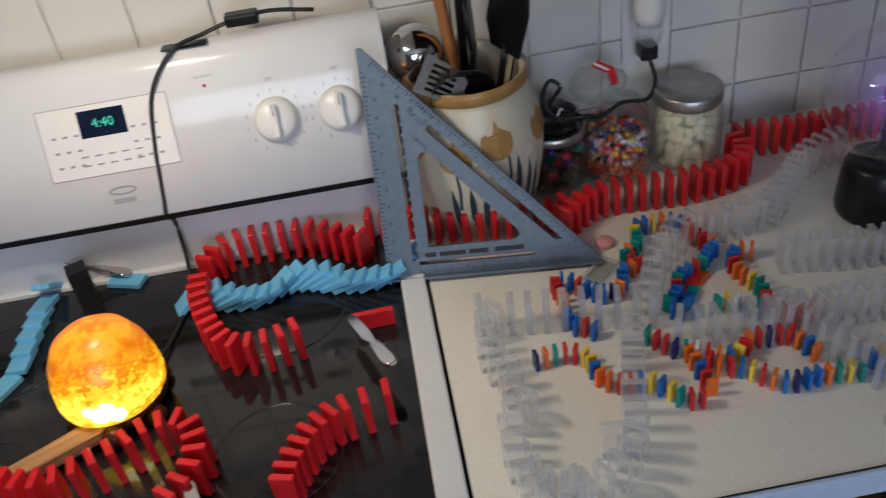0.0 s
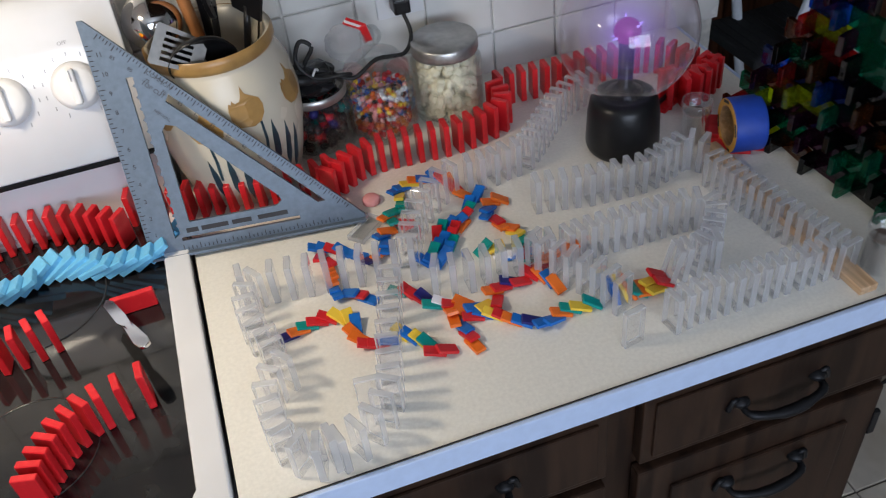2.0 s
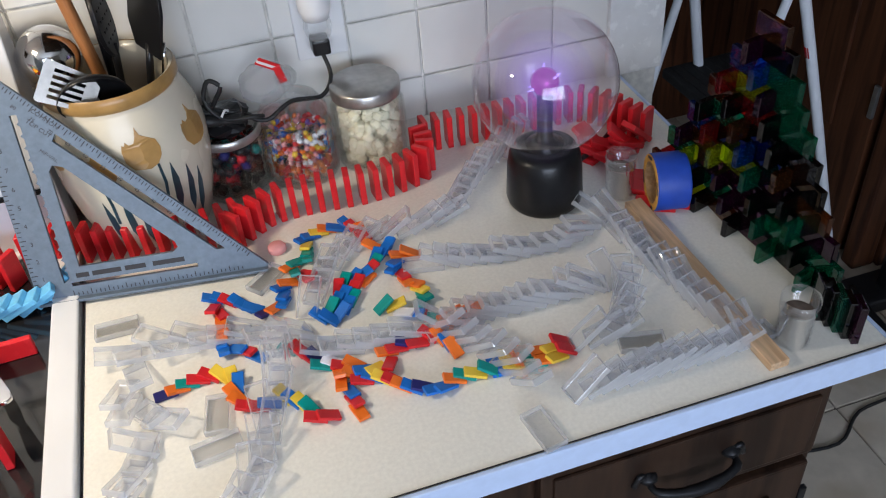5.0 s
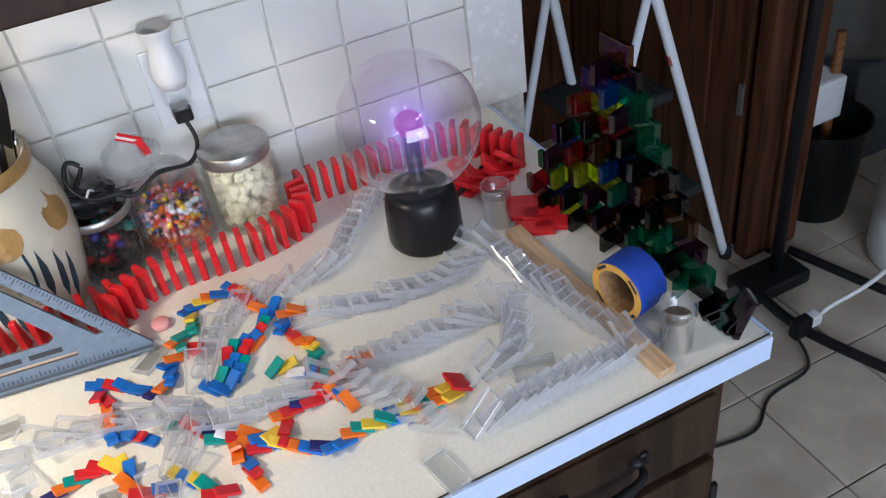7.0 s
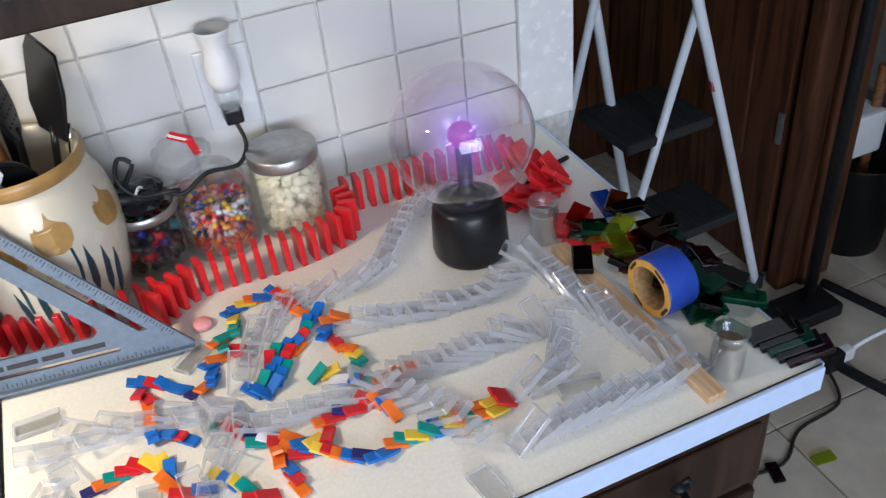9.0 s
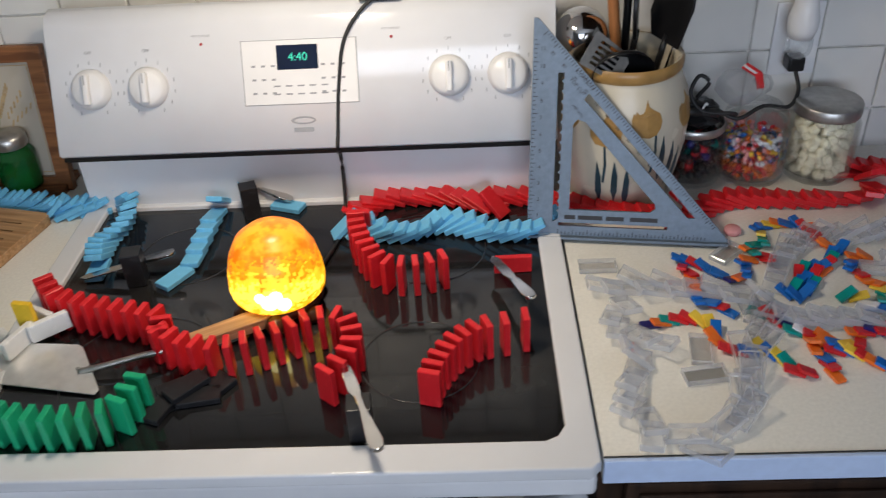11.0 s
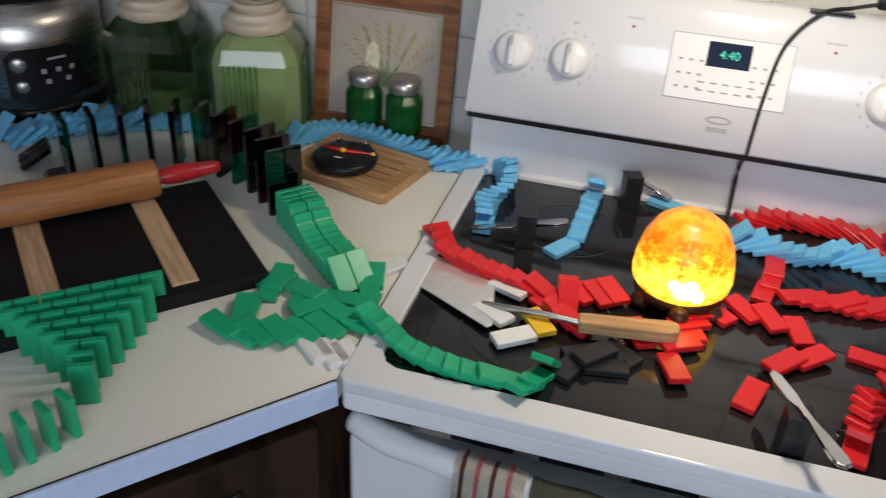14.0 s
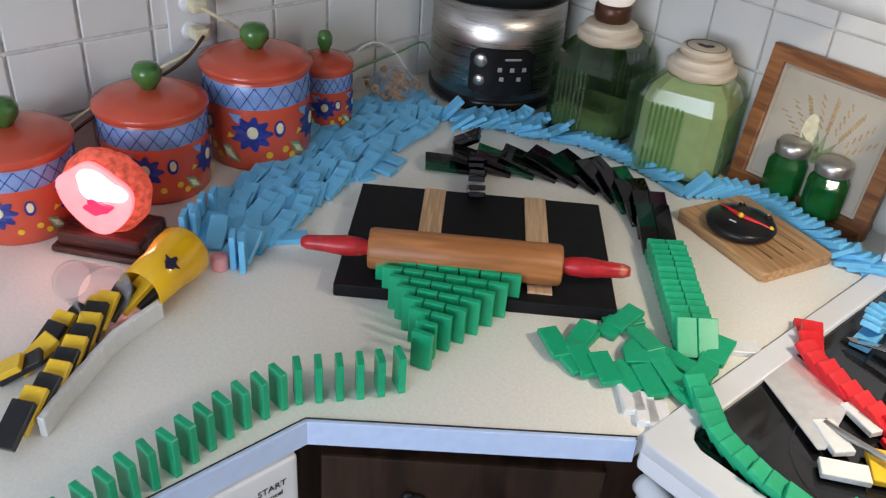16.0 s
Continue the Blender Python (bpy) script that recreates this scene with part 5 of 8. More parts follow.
def geode_lamp():
    g = thing("salt_lamp", pose(-0.718, -0.958, H, 0, 0, 38) @ Matrix.Scale(1.10, 4), "glowing pink crystal lamp on a dark wooden stand", "lamp")
    b = box(0.115, 0.075, 0.020, (0, 0, 0.010), 0.006, 2)
    box(0.128, 0.086, 0.010, (0, 0, 0), 0.004, 2, b)
    part("stand", b, DARKWOOD, g, "carved dark wooden stand")
    rock = bmesh.new()
    bmesh.ops.create_icosphere(rock, subdivisions=4, radius=0.058)
    for v in rock.verts:
        v.co *= 1 + 0.10 * noise.noise(v.co * 40)
        v.co.y *= 0.62
        if v.co.y < -0.022:
            v.co.y = -0.022
    for f in rock.faces:
        f.smooth = True
    part("crust", rock, GEODE, g, "rough red rock crust", pose(0, 0, 0.078))
    part("cut_face", extrude_outline([((0.049 + 0.004 * math.sin(3 * t)) * math.cos(t), (0.046 + 0.004 * math.cos(4 * t)) * math.sin(t)) for t in np.linspace(0, 6.283, 40)[:-1]], 0.004, (), 0.001), GEODELIT, g, "lit pink crystal face", pose(0.0, -0.024, 0.080, 90, 0, 0))
    part("bright_window", extrude_outline([((0.031 + 0.004 * math.sin(3 * t + 1)) * math.cos(t), (0.018 + 0.004 * math.cos(3 * t)) * math.sin(t)) for t in np.linspace(0, 6.283, 36)[:-1]], 0.003, (), 0.001), GEODEHOT, g, "brightly lit hollow", pose(0.010, -0.0262, 0.098, 90, 14, 0))
    part("red_heart", extrude_outline([((0.017 + 0.004 * math.sin(4 * t)) * math.cos(t), (0.009 + 0.003 * math.cos(3 * t)) * math.sin(t)) for t in np.linspace(0, 6.283, 30)[:-1]], 0.003, (), 0.001), GEODERED, g, "deep red crystal", pose(0.004, -0.0285, 0.070, 90, 0, 0))


geode_lamp()


def cups():
    c = thing("yellow_cup", label="yellow plastic cup lying on its side", category="cup", m=pose(-0.533, -1.000, H + 0.036, 0, 90, 0))
    a, b = Vector((-0.530, -0.995, H)), Vector((-0.590, -0.885, H))
    d = (b - a).normalized()
    c.matrix_basis = Matrix.Translation((-0.540, -0.998, H + 0.0350)) @ Vector((d.x, d.y, 0.045)).to_track_quat('Z', 'Y').to_matrix().to_4x4() @ Matrix.Scale(0.91, 4)
    part("cup_wall", lathe([(0, 0.112), (0.040, 0.112), (0.0425, 0.106), (0.042, 0.085), (0.036, 0.055), (0.034, 0.0), (0.0325, 0.0), (0.033, 0.06), (0.039, 0.10), (0, 0.108)], 40), YELLOWP, c)
    part("print", extrude_outline([((0.011 + 0.004 * math.sin(5 * t)) * math.cos(t), (0.010 + 0.004 * math.cos(4 * t)) * math.sin(t)) for t in np.linspace(0, 6.283, 30)[:-1]], 0.0008), NAVYINK, c, "dark blue printed emblem", Matrix.Translation(Vector((0, 0, 0.046))) @ Matrix.Rotation(radians(222), 4, 'Z') @ pose(0, -0.0368, 0, 90, 0, 0))
    e = thing("clear_cup", pose(-0.610, -1.055, H + 0.036, 78, 0, 100), "clear plastic cup lying on its side", "cup")
    part("cup_wall", lathe([(0.024, 0.0), (0.026, -0.004), (0.034, 0.070), (0.0365, 0.074), (0.0365, 0.078), (0.033, 0.074), (0.0235, 0.001)], 40), FROST, e)
    k = thing("pink_eraser", pose(-0.575, -0.868, H), "small pink rubber cylinder beside the cup", "eraser")
    part("disc", lathe([(0, 0), (0.011, 0), (0.012, 0.002), (0.012, 0.020), (0.010, 0.022), (0, 0.022)], 24), PINKC, k)


cups()


def cooker():
    c = thing("rice_cooker", pose(-0.838, -0.090, H, 0, 0, 51) @ Matrix.Scale(1.04, 4), "brushed steel rice cooker with a black lid and control panel", "rice cooker")
    part("foot_ring", lathe([(0, 0), (0.118, 0), (0.128, 0.008), (0.130, 0.022), (0.126, 0.028), (0, 0.028)], 56), BLACKP, c)
    part("steel_body", lathe([(0.124, 0.028), (0.128, 0.06), (0.129, 0.12), (0.128, 0.204), (0.122, 0.207)], 64), STEEL, c, "brushed steel body")
    part("lid", lathe([(0.126, 0.205), (0.134, 0.209), (0.136, 0.224), (0.128, 0.252), (0.09, 0.276), (0, 0.286)], 56), BLACKP, c, "black domed lid")
    pl = bmesh.new()
    cols = []
    for f in range(19):
        a, e = radians(-117 + 3 * f), max(0, abs(f - 9) - 6) / 3
        z0, z1 = 0.040 + 0.010 * e * e, 0.132 - 0.012 * e * e
        cols.append([pl.verts.new((r * math.cos(a), r * math.sin(a), z)) for r, z in ((0.128, z0), (0.1325, z0 + 0.002), (0.1325, z1 - 0.002), (0.128, z1))])
    for a, d in zip(cols, cols[1:]):
        for k in range(3):
            pl.faces.new((a[k], d[k], d[k + 1], a[k + 1]))
    part("control_panel", pl, BLACKP, c, "black control panel")
    for a, z, s in ((-108, 0.108, 0.013), (-108, 0.070, 0.011)):
        part("button", lathe([(0, 0.004), (s * 0.75, 0.0035), (s, 0.001), (s, 0)], 20), DULLSTEEL, c, "silver push button", Matrix.Rotation(radians(a + 90), 4, 'Z') @ pose(0, -0.1325, z, 90, 0, 0))
    marks = bmesh.new()
    for a, z, w in ((-82, 0.112, 0.030), (-92, 0.090, 0.008), (-82, 0.090, 0.008), (-72, 0.090, 0.008), (-90, 0.072, 0.008), (-76, 0.072, 0.008)):
        rr = radians(a)
        box(w, 0.001, 0.004 if w > 0.01 else 0.008, (0.1335 * math.cos(rr), 0.1335 * math.sin(rr), z), 0, 1, marks, Matrix.Rotation(rr + math.pi / 2, 3, 'Z'))
    part("panel_print", marks, GREYINK, c, "small pale printing", kind="stuff")
    pb = thing("bead_bag", pose(-0.900, -0.300, H), "clear bag of brown rings beside the cooker", "bag")
    q = bmesh.new()
    rng = random.Random(9)
    for i in range(46):
        s = lathe([(0.0035, -0.002), (0.008, -0.002), (0.008, 0.002), (0.0035, 0.002), (0.0035, -0.002)], 10)
        bmesh.ops.rotate(s, matrix=Euler((rng.random() * 3, rng.random() * 3, 0)).to_matrix(), verts=s.verts)
        bmesh.ops.translate(s, vec=(rng.gauss(0, 0.020), rng.gauss(0, 0.026), 0.012 + abs(rng.gauss(0, 0.016))), verts=s.verts)
        join(q, s)
    part("rings", q, BAMBOO, pb, "brown wooden rings", kind="stuff")
    bg = bmesh.new()
    bmesh.ops.create_icosphere(bg, subdivisions=3, radius=0.05)
    for v in bg.verts:
        v.co *= 1 + 0.2 * noise.noise(v.co * 40)
        v.co.z = max(-0.028, v.co.z * 0.75)
    part("bag_body", bg, PLASTICBAG, pb, m=pose(0, 0, 0.032))


cooker()


def side_outlet():
    o = thing("outlet_plate", pose(WALLX + 0.003, -0.689, 1.130), "white outlet plate with two plugs on the side wall", "outlet")
    part("plate", box(0.006, 0.076, 0.118, (0.001, 0, -0.059), 0.002), ENAMEL2, o)
    for z in (0.022, -0.026):
        part("socket", lathe([(0, 0.003), (0.015, 0.003), (0.017, 0)], 20), WHITED, o, "", pose(0.004, 0, z, 0, 90, 0))
        p = part("plug", box(0.030, 0.026, 0.022, (0.021, 0.006, z - 0.011), 0.005), CREAM, o, "cream cord plug")
    c = thing("lamp_cord", label="cream twin cords hanging from the side outlet", category="cord")
    x = WALLX + 0.030
    part("cable", tube([(x + 0.006, -0.683, 1.152), (x + 0.02, -0.650, 1.128), (x + 0.015, -0.620, 1.105), (x + 0.01, -0.60, 1.075), (x, -0.585, 1.02), (x, -0.58, H + 0.004)], 0.003, 8), CREAM, c)
    part("cable", tube([(x + 0.006, -0.683, 1.104), (x + 0.02, -0.715, 1.085), (x + 0.01, -0.78, 1.06), (x + 0.005, -0.86, 1.03), (x, -0.94, 0.985), (x, -1.0, H + 0.005)], 0.003, 8), CREAM, c)
    part("cable", tube([(x + 0.010, -0.683, 1.104), (x + 0.025, -0.73, 1.075), (x + 0.015, -0.80, 1.04), (x + 0.01, -0.90, 1.00), (x, -0.96, 0.95), (x, -1.02, H + 0.005)], 0.003, 8), BRONZE, c, "brown cord")
    d = thing("cooker_cord", label="white cord looping behind the rice cooker", category="cord")
    part("cable", tube([(x, -0.40, H + 0.004), (x, -0.371, 1.000), (x, -0.335, 1.022), (x, -0.300, 1.018), (x, -0.262, 0.990), (x + 0.01, -0.235, 0.95), (x + 0.03, -0.215, H + 0.004)], 0.0026, 8), ENAMEL2, d)
    part("cable", tube([(x, -0.41, 0.96), (x, -0.36, 0.976), (x, -0.30, 0.985), (x, -0.25, 0.992), (x, -0.19, 1.0), (x, -0.16, 0.95), (x, -0.15, H + 0.004)], 0.0022, 8), LEAFG, d, "thin green cord")


side_outlet()


def square_jar(at, rz, label, knob, fill=0.97):
    j = thing("glass_canister", pose(*at, 0, 0, rz), label, "glass jar", "ribbed green jars")
    w = 0.158
    h = 0.184

    def body(off, z0, z1):
        b = bmesh.new()
        rings = []
        for z, s in ((z0, 0.90), (z0 + 0.012, 1.0), (z1 * 0.74, 1.0), (z1 * 0.88, 0.90), (z1, 0.66)):
            hw = w / 2 * s - off
            c = hw * 0.30
            rings.append([b.verts.new((x, y, z)) for x, y in ((-hw, -hw + c), (-hw + c, -hw), (hw - c, -hw), (hw, -hw + c), (hw, hw - c), (hw - c, hw), (-hw + c, hw), (-hw, hw - c))])
        for a, d in zip(rings, rings[1:]):
            for k in range(8):
                b.faces.new((a[k], a[(k + 1) % 8], d[(k + 1) % 8], d[k]))
        b.faces.new(rings[0][::-1])
        return b
    part("glass_body", body(0.0, 0.001, h), PALEG if fill > 0.5 else DARKG, j, "pale green pressed glass")
    part("contents", body(0.006, 0.008, h * fill), FLOUR, j, "white flour inside")
    rib = mesh_of("rib", box(0.0046, 0.0045, h * 0.66, (0, 0, 0), 0.0014, 1), RIBG)
    for f in range(4):
        for i in range(12):
            if f in (1, 3) or i < 7:
                o = new("rib", rib)
                o.parent = j
                o.matrix_basis = pose(0, 0, 0, 0, 0, 90 * f) @ pose(-w * 0.31 + w * 0.62 * i / 11, -w / 2 - 0.0004, 0.018)
    part("lid_ring", lathe([(0, h - 0.004), (0.056, h - 0.004), (0.060, h + 0.002), (0.060, h + 0.012), (0.055, h + 0.016), (0.049, h + 0.018), (0.049, h + 0.026), (0.044, h + 0.030), (0.0, h + 0.031)], 44), CREAMWOOD, j, "turned pale wooden lid")
    if knob == "bird":
        part("lid_disc", lathe([(0, h + 0.030), (0.040, h + 0.030), (0.042, h + 0.033), (0.042, h + 0.040), (0.039, h + 0.043), (0, h + 0.0435)], 40), CREAMWOOD, j)
        part("printed_bird", extrude_outline([(-0.018, 0.002), (-0.010, 0.006), (-0.002, 0.003), (0.008, 0.010), (0.014, 0.006), (0.010, -0.002), (0.002, -0.009), (-0.008, -0.007)], 0.0006), DARKINK, j, "dark printed bird", pose(0, 0, h + 0.0438))
        part("printed_ring", extrude_outline(ellipse(0, 0, 0.034, 0.034, 36), 0.0005, [ellipse(0, 0, 0.0325, 0.0325, 36)]), DARKINK, j, "", pose(0, 0, h + 0.0437))
    return j


square_jar((-0.590, -0.050, H), 12, "ribbed pale green glass canister with a wooden lid", "", 0.30)
square_jar((-0.395, -0.040, H), 18, "ribbed pale green glass canister with a bird on its lid", "bird")
mug = thing("brown_jar", pose(-0.595, -0.045, H + 0.215), "small brown jar with a glowing white salt rock on a lid", "night light")
part("pot", lathe([(0, 0), (0.030, 0), (0.034, 0.006), (0.034, 0.026), (0.028, 0.034), (0, 0.034)], 32), BRONZE, mug)
rock = lathe([(0.028, 0.030), (0.034, 0.038), (0.036, 0.055), (0.034, 0.075), (0.022, 0.090), (0, 0.094)], 24)
for v in rock.verts:
    v.co *= 1 + 0.05 * noise.noise(v.co * 60)
part("salt_rock", rock, SALTLIT, mug, "softly glowing white salt rock")


def shaker(at, label):
    s = thing("spice_shaker", pose(*at), label, "shaker", "green shakers")
    part("glass_body", lathe([(0, 0.001), (0.030, 0.001), (0.034, 0.006), (0.034, 0.062), (0.026, 0.074), (0.026, 0.082), (0.024, 0.082), (0.024, 0.074), (0.031, 0.06), (0.031, 0.006), (0, 0.004)], 10, smooth=False), GREENG, s, "faceted green glass")
    part("contents", lathe([(0, 0.006), (0.029, 0.006), (0.029, 0.034), (0, 0.040)], 10), mat("green_salt", (0.05, 0.45, 0.03), 0.9, vary=0.2, scale=200, bump=0.4), s)
    part("lid", lathe([(0.027, 0.078), (0.0285, 0.080), (0.0285, 0.094), (0.024, 0.101), (0, 0.104)], 32), DULLSTEEL, s, "dull tin cap")


shaker((-0.215, 0.000, H + 0.014), "green glass shaker with a tin cap")
shaker((-0.138, -0.008, H + 0.014), "half-full green glass shaker with a tin cap")
slab = thing("wooden_shelf_board", pose(-0.175, 0.008, H), "small brown board under the shakers", "board")
part("plank", box(0.22, 0.075, 0.013, (0, 0, 0), 0.003), FRAMEWOOD, slab)


def picture():
    p = thing("framed_print", pose(-0.185, WALLY - 0.050, H + 0.002, -9, 0, 0), "wood-framed print of corn and wheat leaning on tiles", "picture")
    w, h, f = 0.252, 0.246, 0.022
    part("frame", extrude_outline([(-w / 2, 0), (w / 2, 0), (w / 2, h), (-w / 2, h)], 0.014, [[(-w / 2 + f, f), (w / 2 - f, f), (w / 2 - f, h - f), (-w / 2 + f, h - f)]], 0.002), FRAMEWOOD, p, "reddish wooden frame", pose(0, 0, 0, 90, 0, 0))
    part("mount", box(w - 2 * f + 0.004, 0.002, h - 2 * f + 0.004, (0, 0.002, f - 0.002)), ARTPAPER, p, "cream printed sheet")
    part("line_border", extrude_outline([(-w / 2 + f + 0.008, f + 0.008), (w / 2 - f - 0.008, f + 0.008), (w / 2 - f - 0.008, h - f - 0.008), (-w / 2 + f + 0.008, h - f - 0.008)], 0.0004, [[(-w / 2 + f + 0.009, f + 0.009), (w / 2 - f - 0.009, f + 0.009), (w / 2 - f - 0.009, h - f - 0.009), (-w / 2 + f + 0.009, h - f - 0.009)]]), WHEAT, p, "", pose(0, 0.0008, 0, 90, 0, 0))
    rng = random.Random(2)
    art = bmesh.new()
    for i in range(9):
        a = radians(-52 + 13 * i)
        for j in range(10):
            rr = 0.055 + 0.0058 * j
            x, z = rr * math.sin(a) + 0.006, 0.085 + rr * math.cos(a)
            for s in (-1, 1):
                q = extrude_outline(ellipse(0.003 * s, 0, 0.0034, 0.0014, 8), 0.0004)
                bmesh.ops.rotate(q, matrix=Matrix.Rotation(math.pi / 2 - a + s * 0.6 * (-1 if s < 0 else 1), 3, 'Z'), verts=q.verts)
                bmesh.ops.translate(q, vec=(x, z, 0), verts=q.verts)
                if j % 2 == i % 2 or i in (2, 4, 6):
                    join(art, q)
                else:
                    q.free()
    part("wheat_ears", art, WHEAT, p, "ochre wheat ears", pose(0, 0.0006, 0, 90, 0, 0), kind="stuff")
    part("corn_cob", extrude_outline(ellipse(-0.022, 0.130, 0.013, 0.030, 20, 0.2), 0.0004), CREAM, p, "pale corn cob", pose(0, 0.0004, 0, 90, 0, 0))
    leaves = bmesh.new()
    for a in (-60, -30, 10, 40, 65, -5):
        q = extrude_outline([(0, 0), (0.008, 0.02), (0, 0.055), (-0.006, 0.02)], 0.0004)
        bmesh.ops.rotate(q, matrix=Matrix.Rotation(radians(a), 3, 'Z'), verts=q.verts)
        bmesh.ops.translate(q, vec=(0.002, 0.082, 0), verts=q.verts)
        join(leaves, q)
    part("leaves", leaves, LEAFPRINT, p, "", pose(0, 0.0002, 0, 90, 0, 0), kind="stuff")


picture()


def slatted_board():
    m = pose(-0.168, -0.155, H, 0, 0, -14)
    s = thing("bamboo_board", m, "small slotted bamboo board", "cutting board")
    holes = [[(-0.072, y - 0.0025), (0.072, y - 0.0025), (0.072, y + 0.0025), (-0.072, y + 0.0025)] for y in (-0.030, -0.008, 0.014, 0.036)]
    part("board", extrude_outline([(-0.098, -0.066), (-0.092, -0.072), (0.092, -0.072), (0.098, -0.066), (0.098, 0.066), (0.092, 0.072), (-0.092, 0.072), (-0.098, 0.066)], 0.014, holes, 0.0015), BAMBOO, s, m=pose(0, 0, 0.009))
    h = thing("cat_dish", pose(-0.185, -0.170, H + 0.0165, 0, 0, 0), "black cat-shaped dish with a red collar", "dish")
    part("dish", lathe([(0, 0), (0.040, 0), (0.052, 0.006), (0.055, 0.014), (0.050, 0.020), (0.030, 0.026), (0, 0.027)], 40), BLACKP, h, "glossy black body")
    for x in (-0.024, 0.024):
        part("ear", lathe([(0.009, 0), (0.004, 0.007), (0, 0.010)], 12, at=(x, 0.036, 0.019)), BLACKP, h)
        part("inner_ear", lathe([(0.0025, 0), (0, 0.003)], 10, at=(x, 0.034, 0.0275)), PINKC, h)
    part("collar", tube([(-0.046, 0.012, 0.019), (-0.02, -0.002, 0.027), (0, -0.006, 0.0285), (0.02, -0.002, 0.027), (0.046, 0.012, 0.019)], 0.0030, 8), SMALL[0], h, "red collar")
    for x, y, z in ((0, -0.008, 0.030), (0.044, 0.012, 0.020)):
        part("bell", lathe([(0, -0.005), (0.0045, -0.002), (0.0045, 0.002), (0, 0.005)], 12, at=(x, y, z)), YELLOWD, h)
    part("ring_print", extrude_outline(ellipse(0, -0.030, 0.013, 0.010, 24), 0.0004, [ellipse(0, -0.030, 0.0118, 0.0088, 24)]), WHITED, h, "white printed ring", pose(0, 0, 0.0262, 6, 0, 0))
    part("print_bar", box(0.012, 0.0035, 0.0004, (0, -0.030, 0.0272)), WHITED, h)


slatted_board()


# board with two strips, on which the rolling pin rolls
BA = 45.5
bm_pose = pose(-0.397, -0.540, H, 0, 0, BA)
board = thing("black_board", bm_pose, "black painted board with two bare wooden strips", "board")
part("board", box(0.385, 0.285, 0.020, (0, 0, 0), 0.002), BOARD, board)
for x in (-0.073, 0.088):
    part("strip", box(0.034, 0.262, 0.004, (x, 0.008, 0.0195), 0.001), LIGHTWOOD, board, "bare pale wooden strip")
pin = thing("rolling_pin", label="wooden rolling pin with worn red handles", category="rolling pin")
part("roller", lathe([(0, -0.132), (0.027, -0.132), (0.029, -0.128), (0.029, 0.128), (0.027, 0.132), (0, 0.132)], 40), PINWOOD, pin, "", pose(0, 0, 0, 0, 90, 0))
for s in (-1, 1):
    part("handle", lathe([(0, 0.130), (0.010, 0.130), (0.010, 0.136), (0.0125, 0.142), (0.0145, 0.165), (0.0115, 0.195), (0.010, 0.218), (0.007, 0.226), (0, 0.228)], 24), PINRED, pin, "worn red turned handle", pose(0, 0, 0, 0, 90 * s, 0))

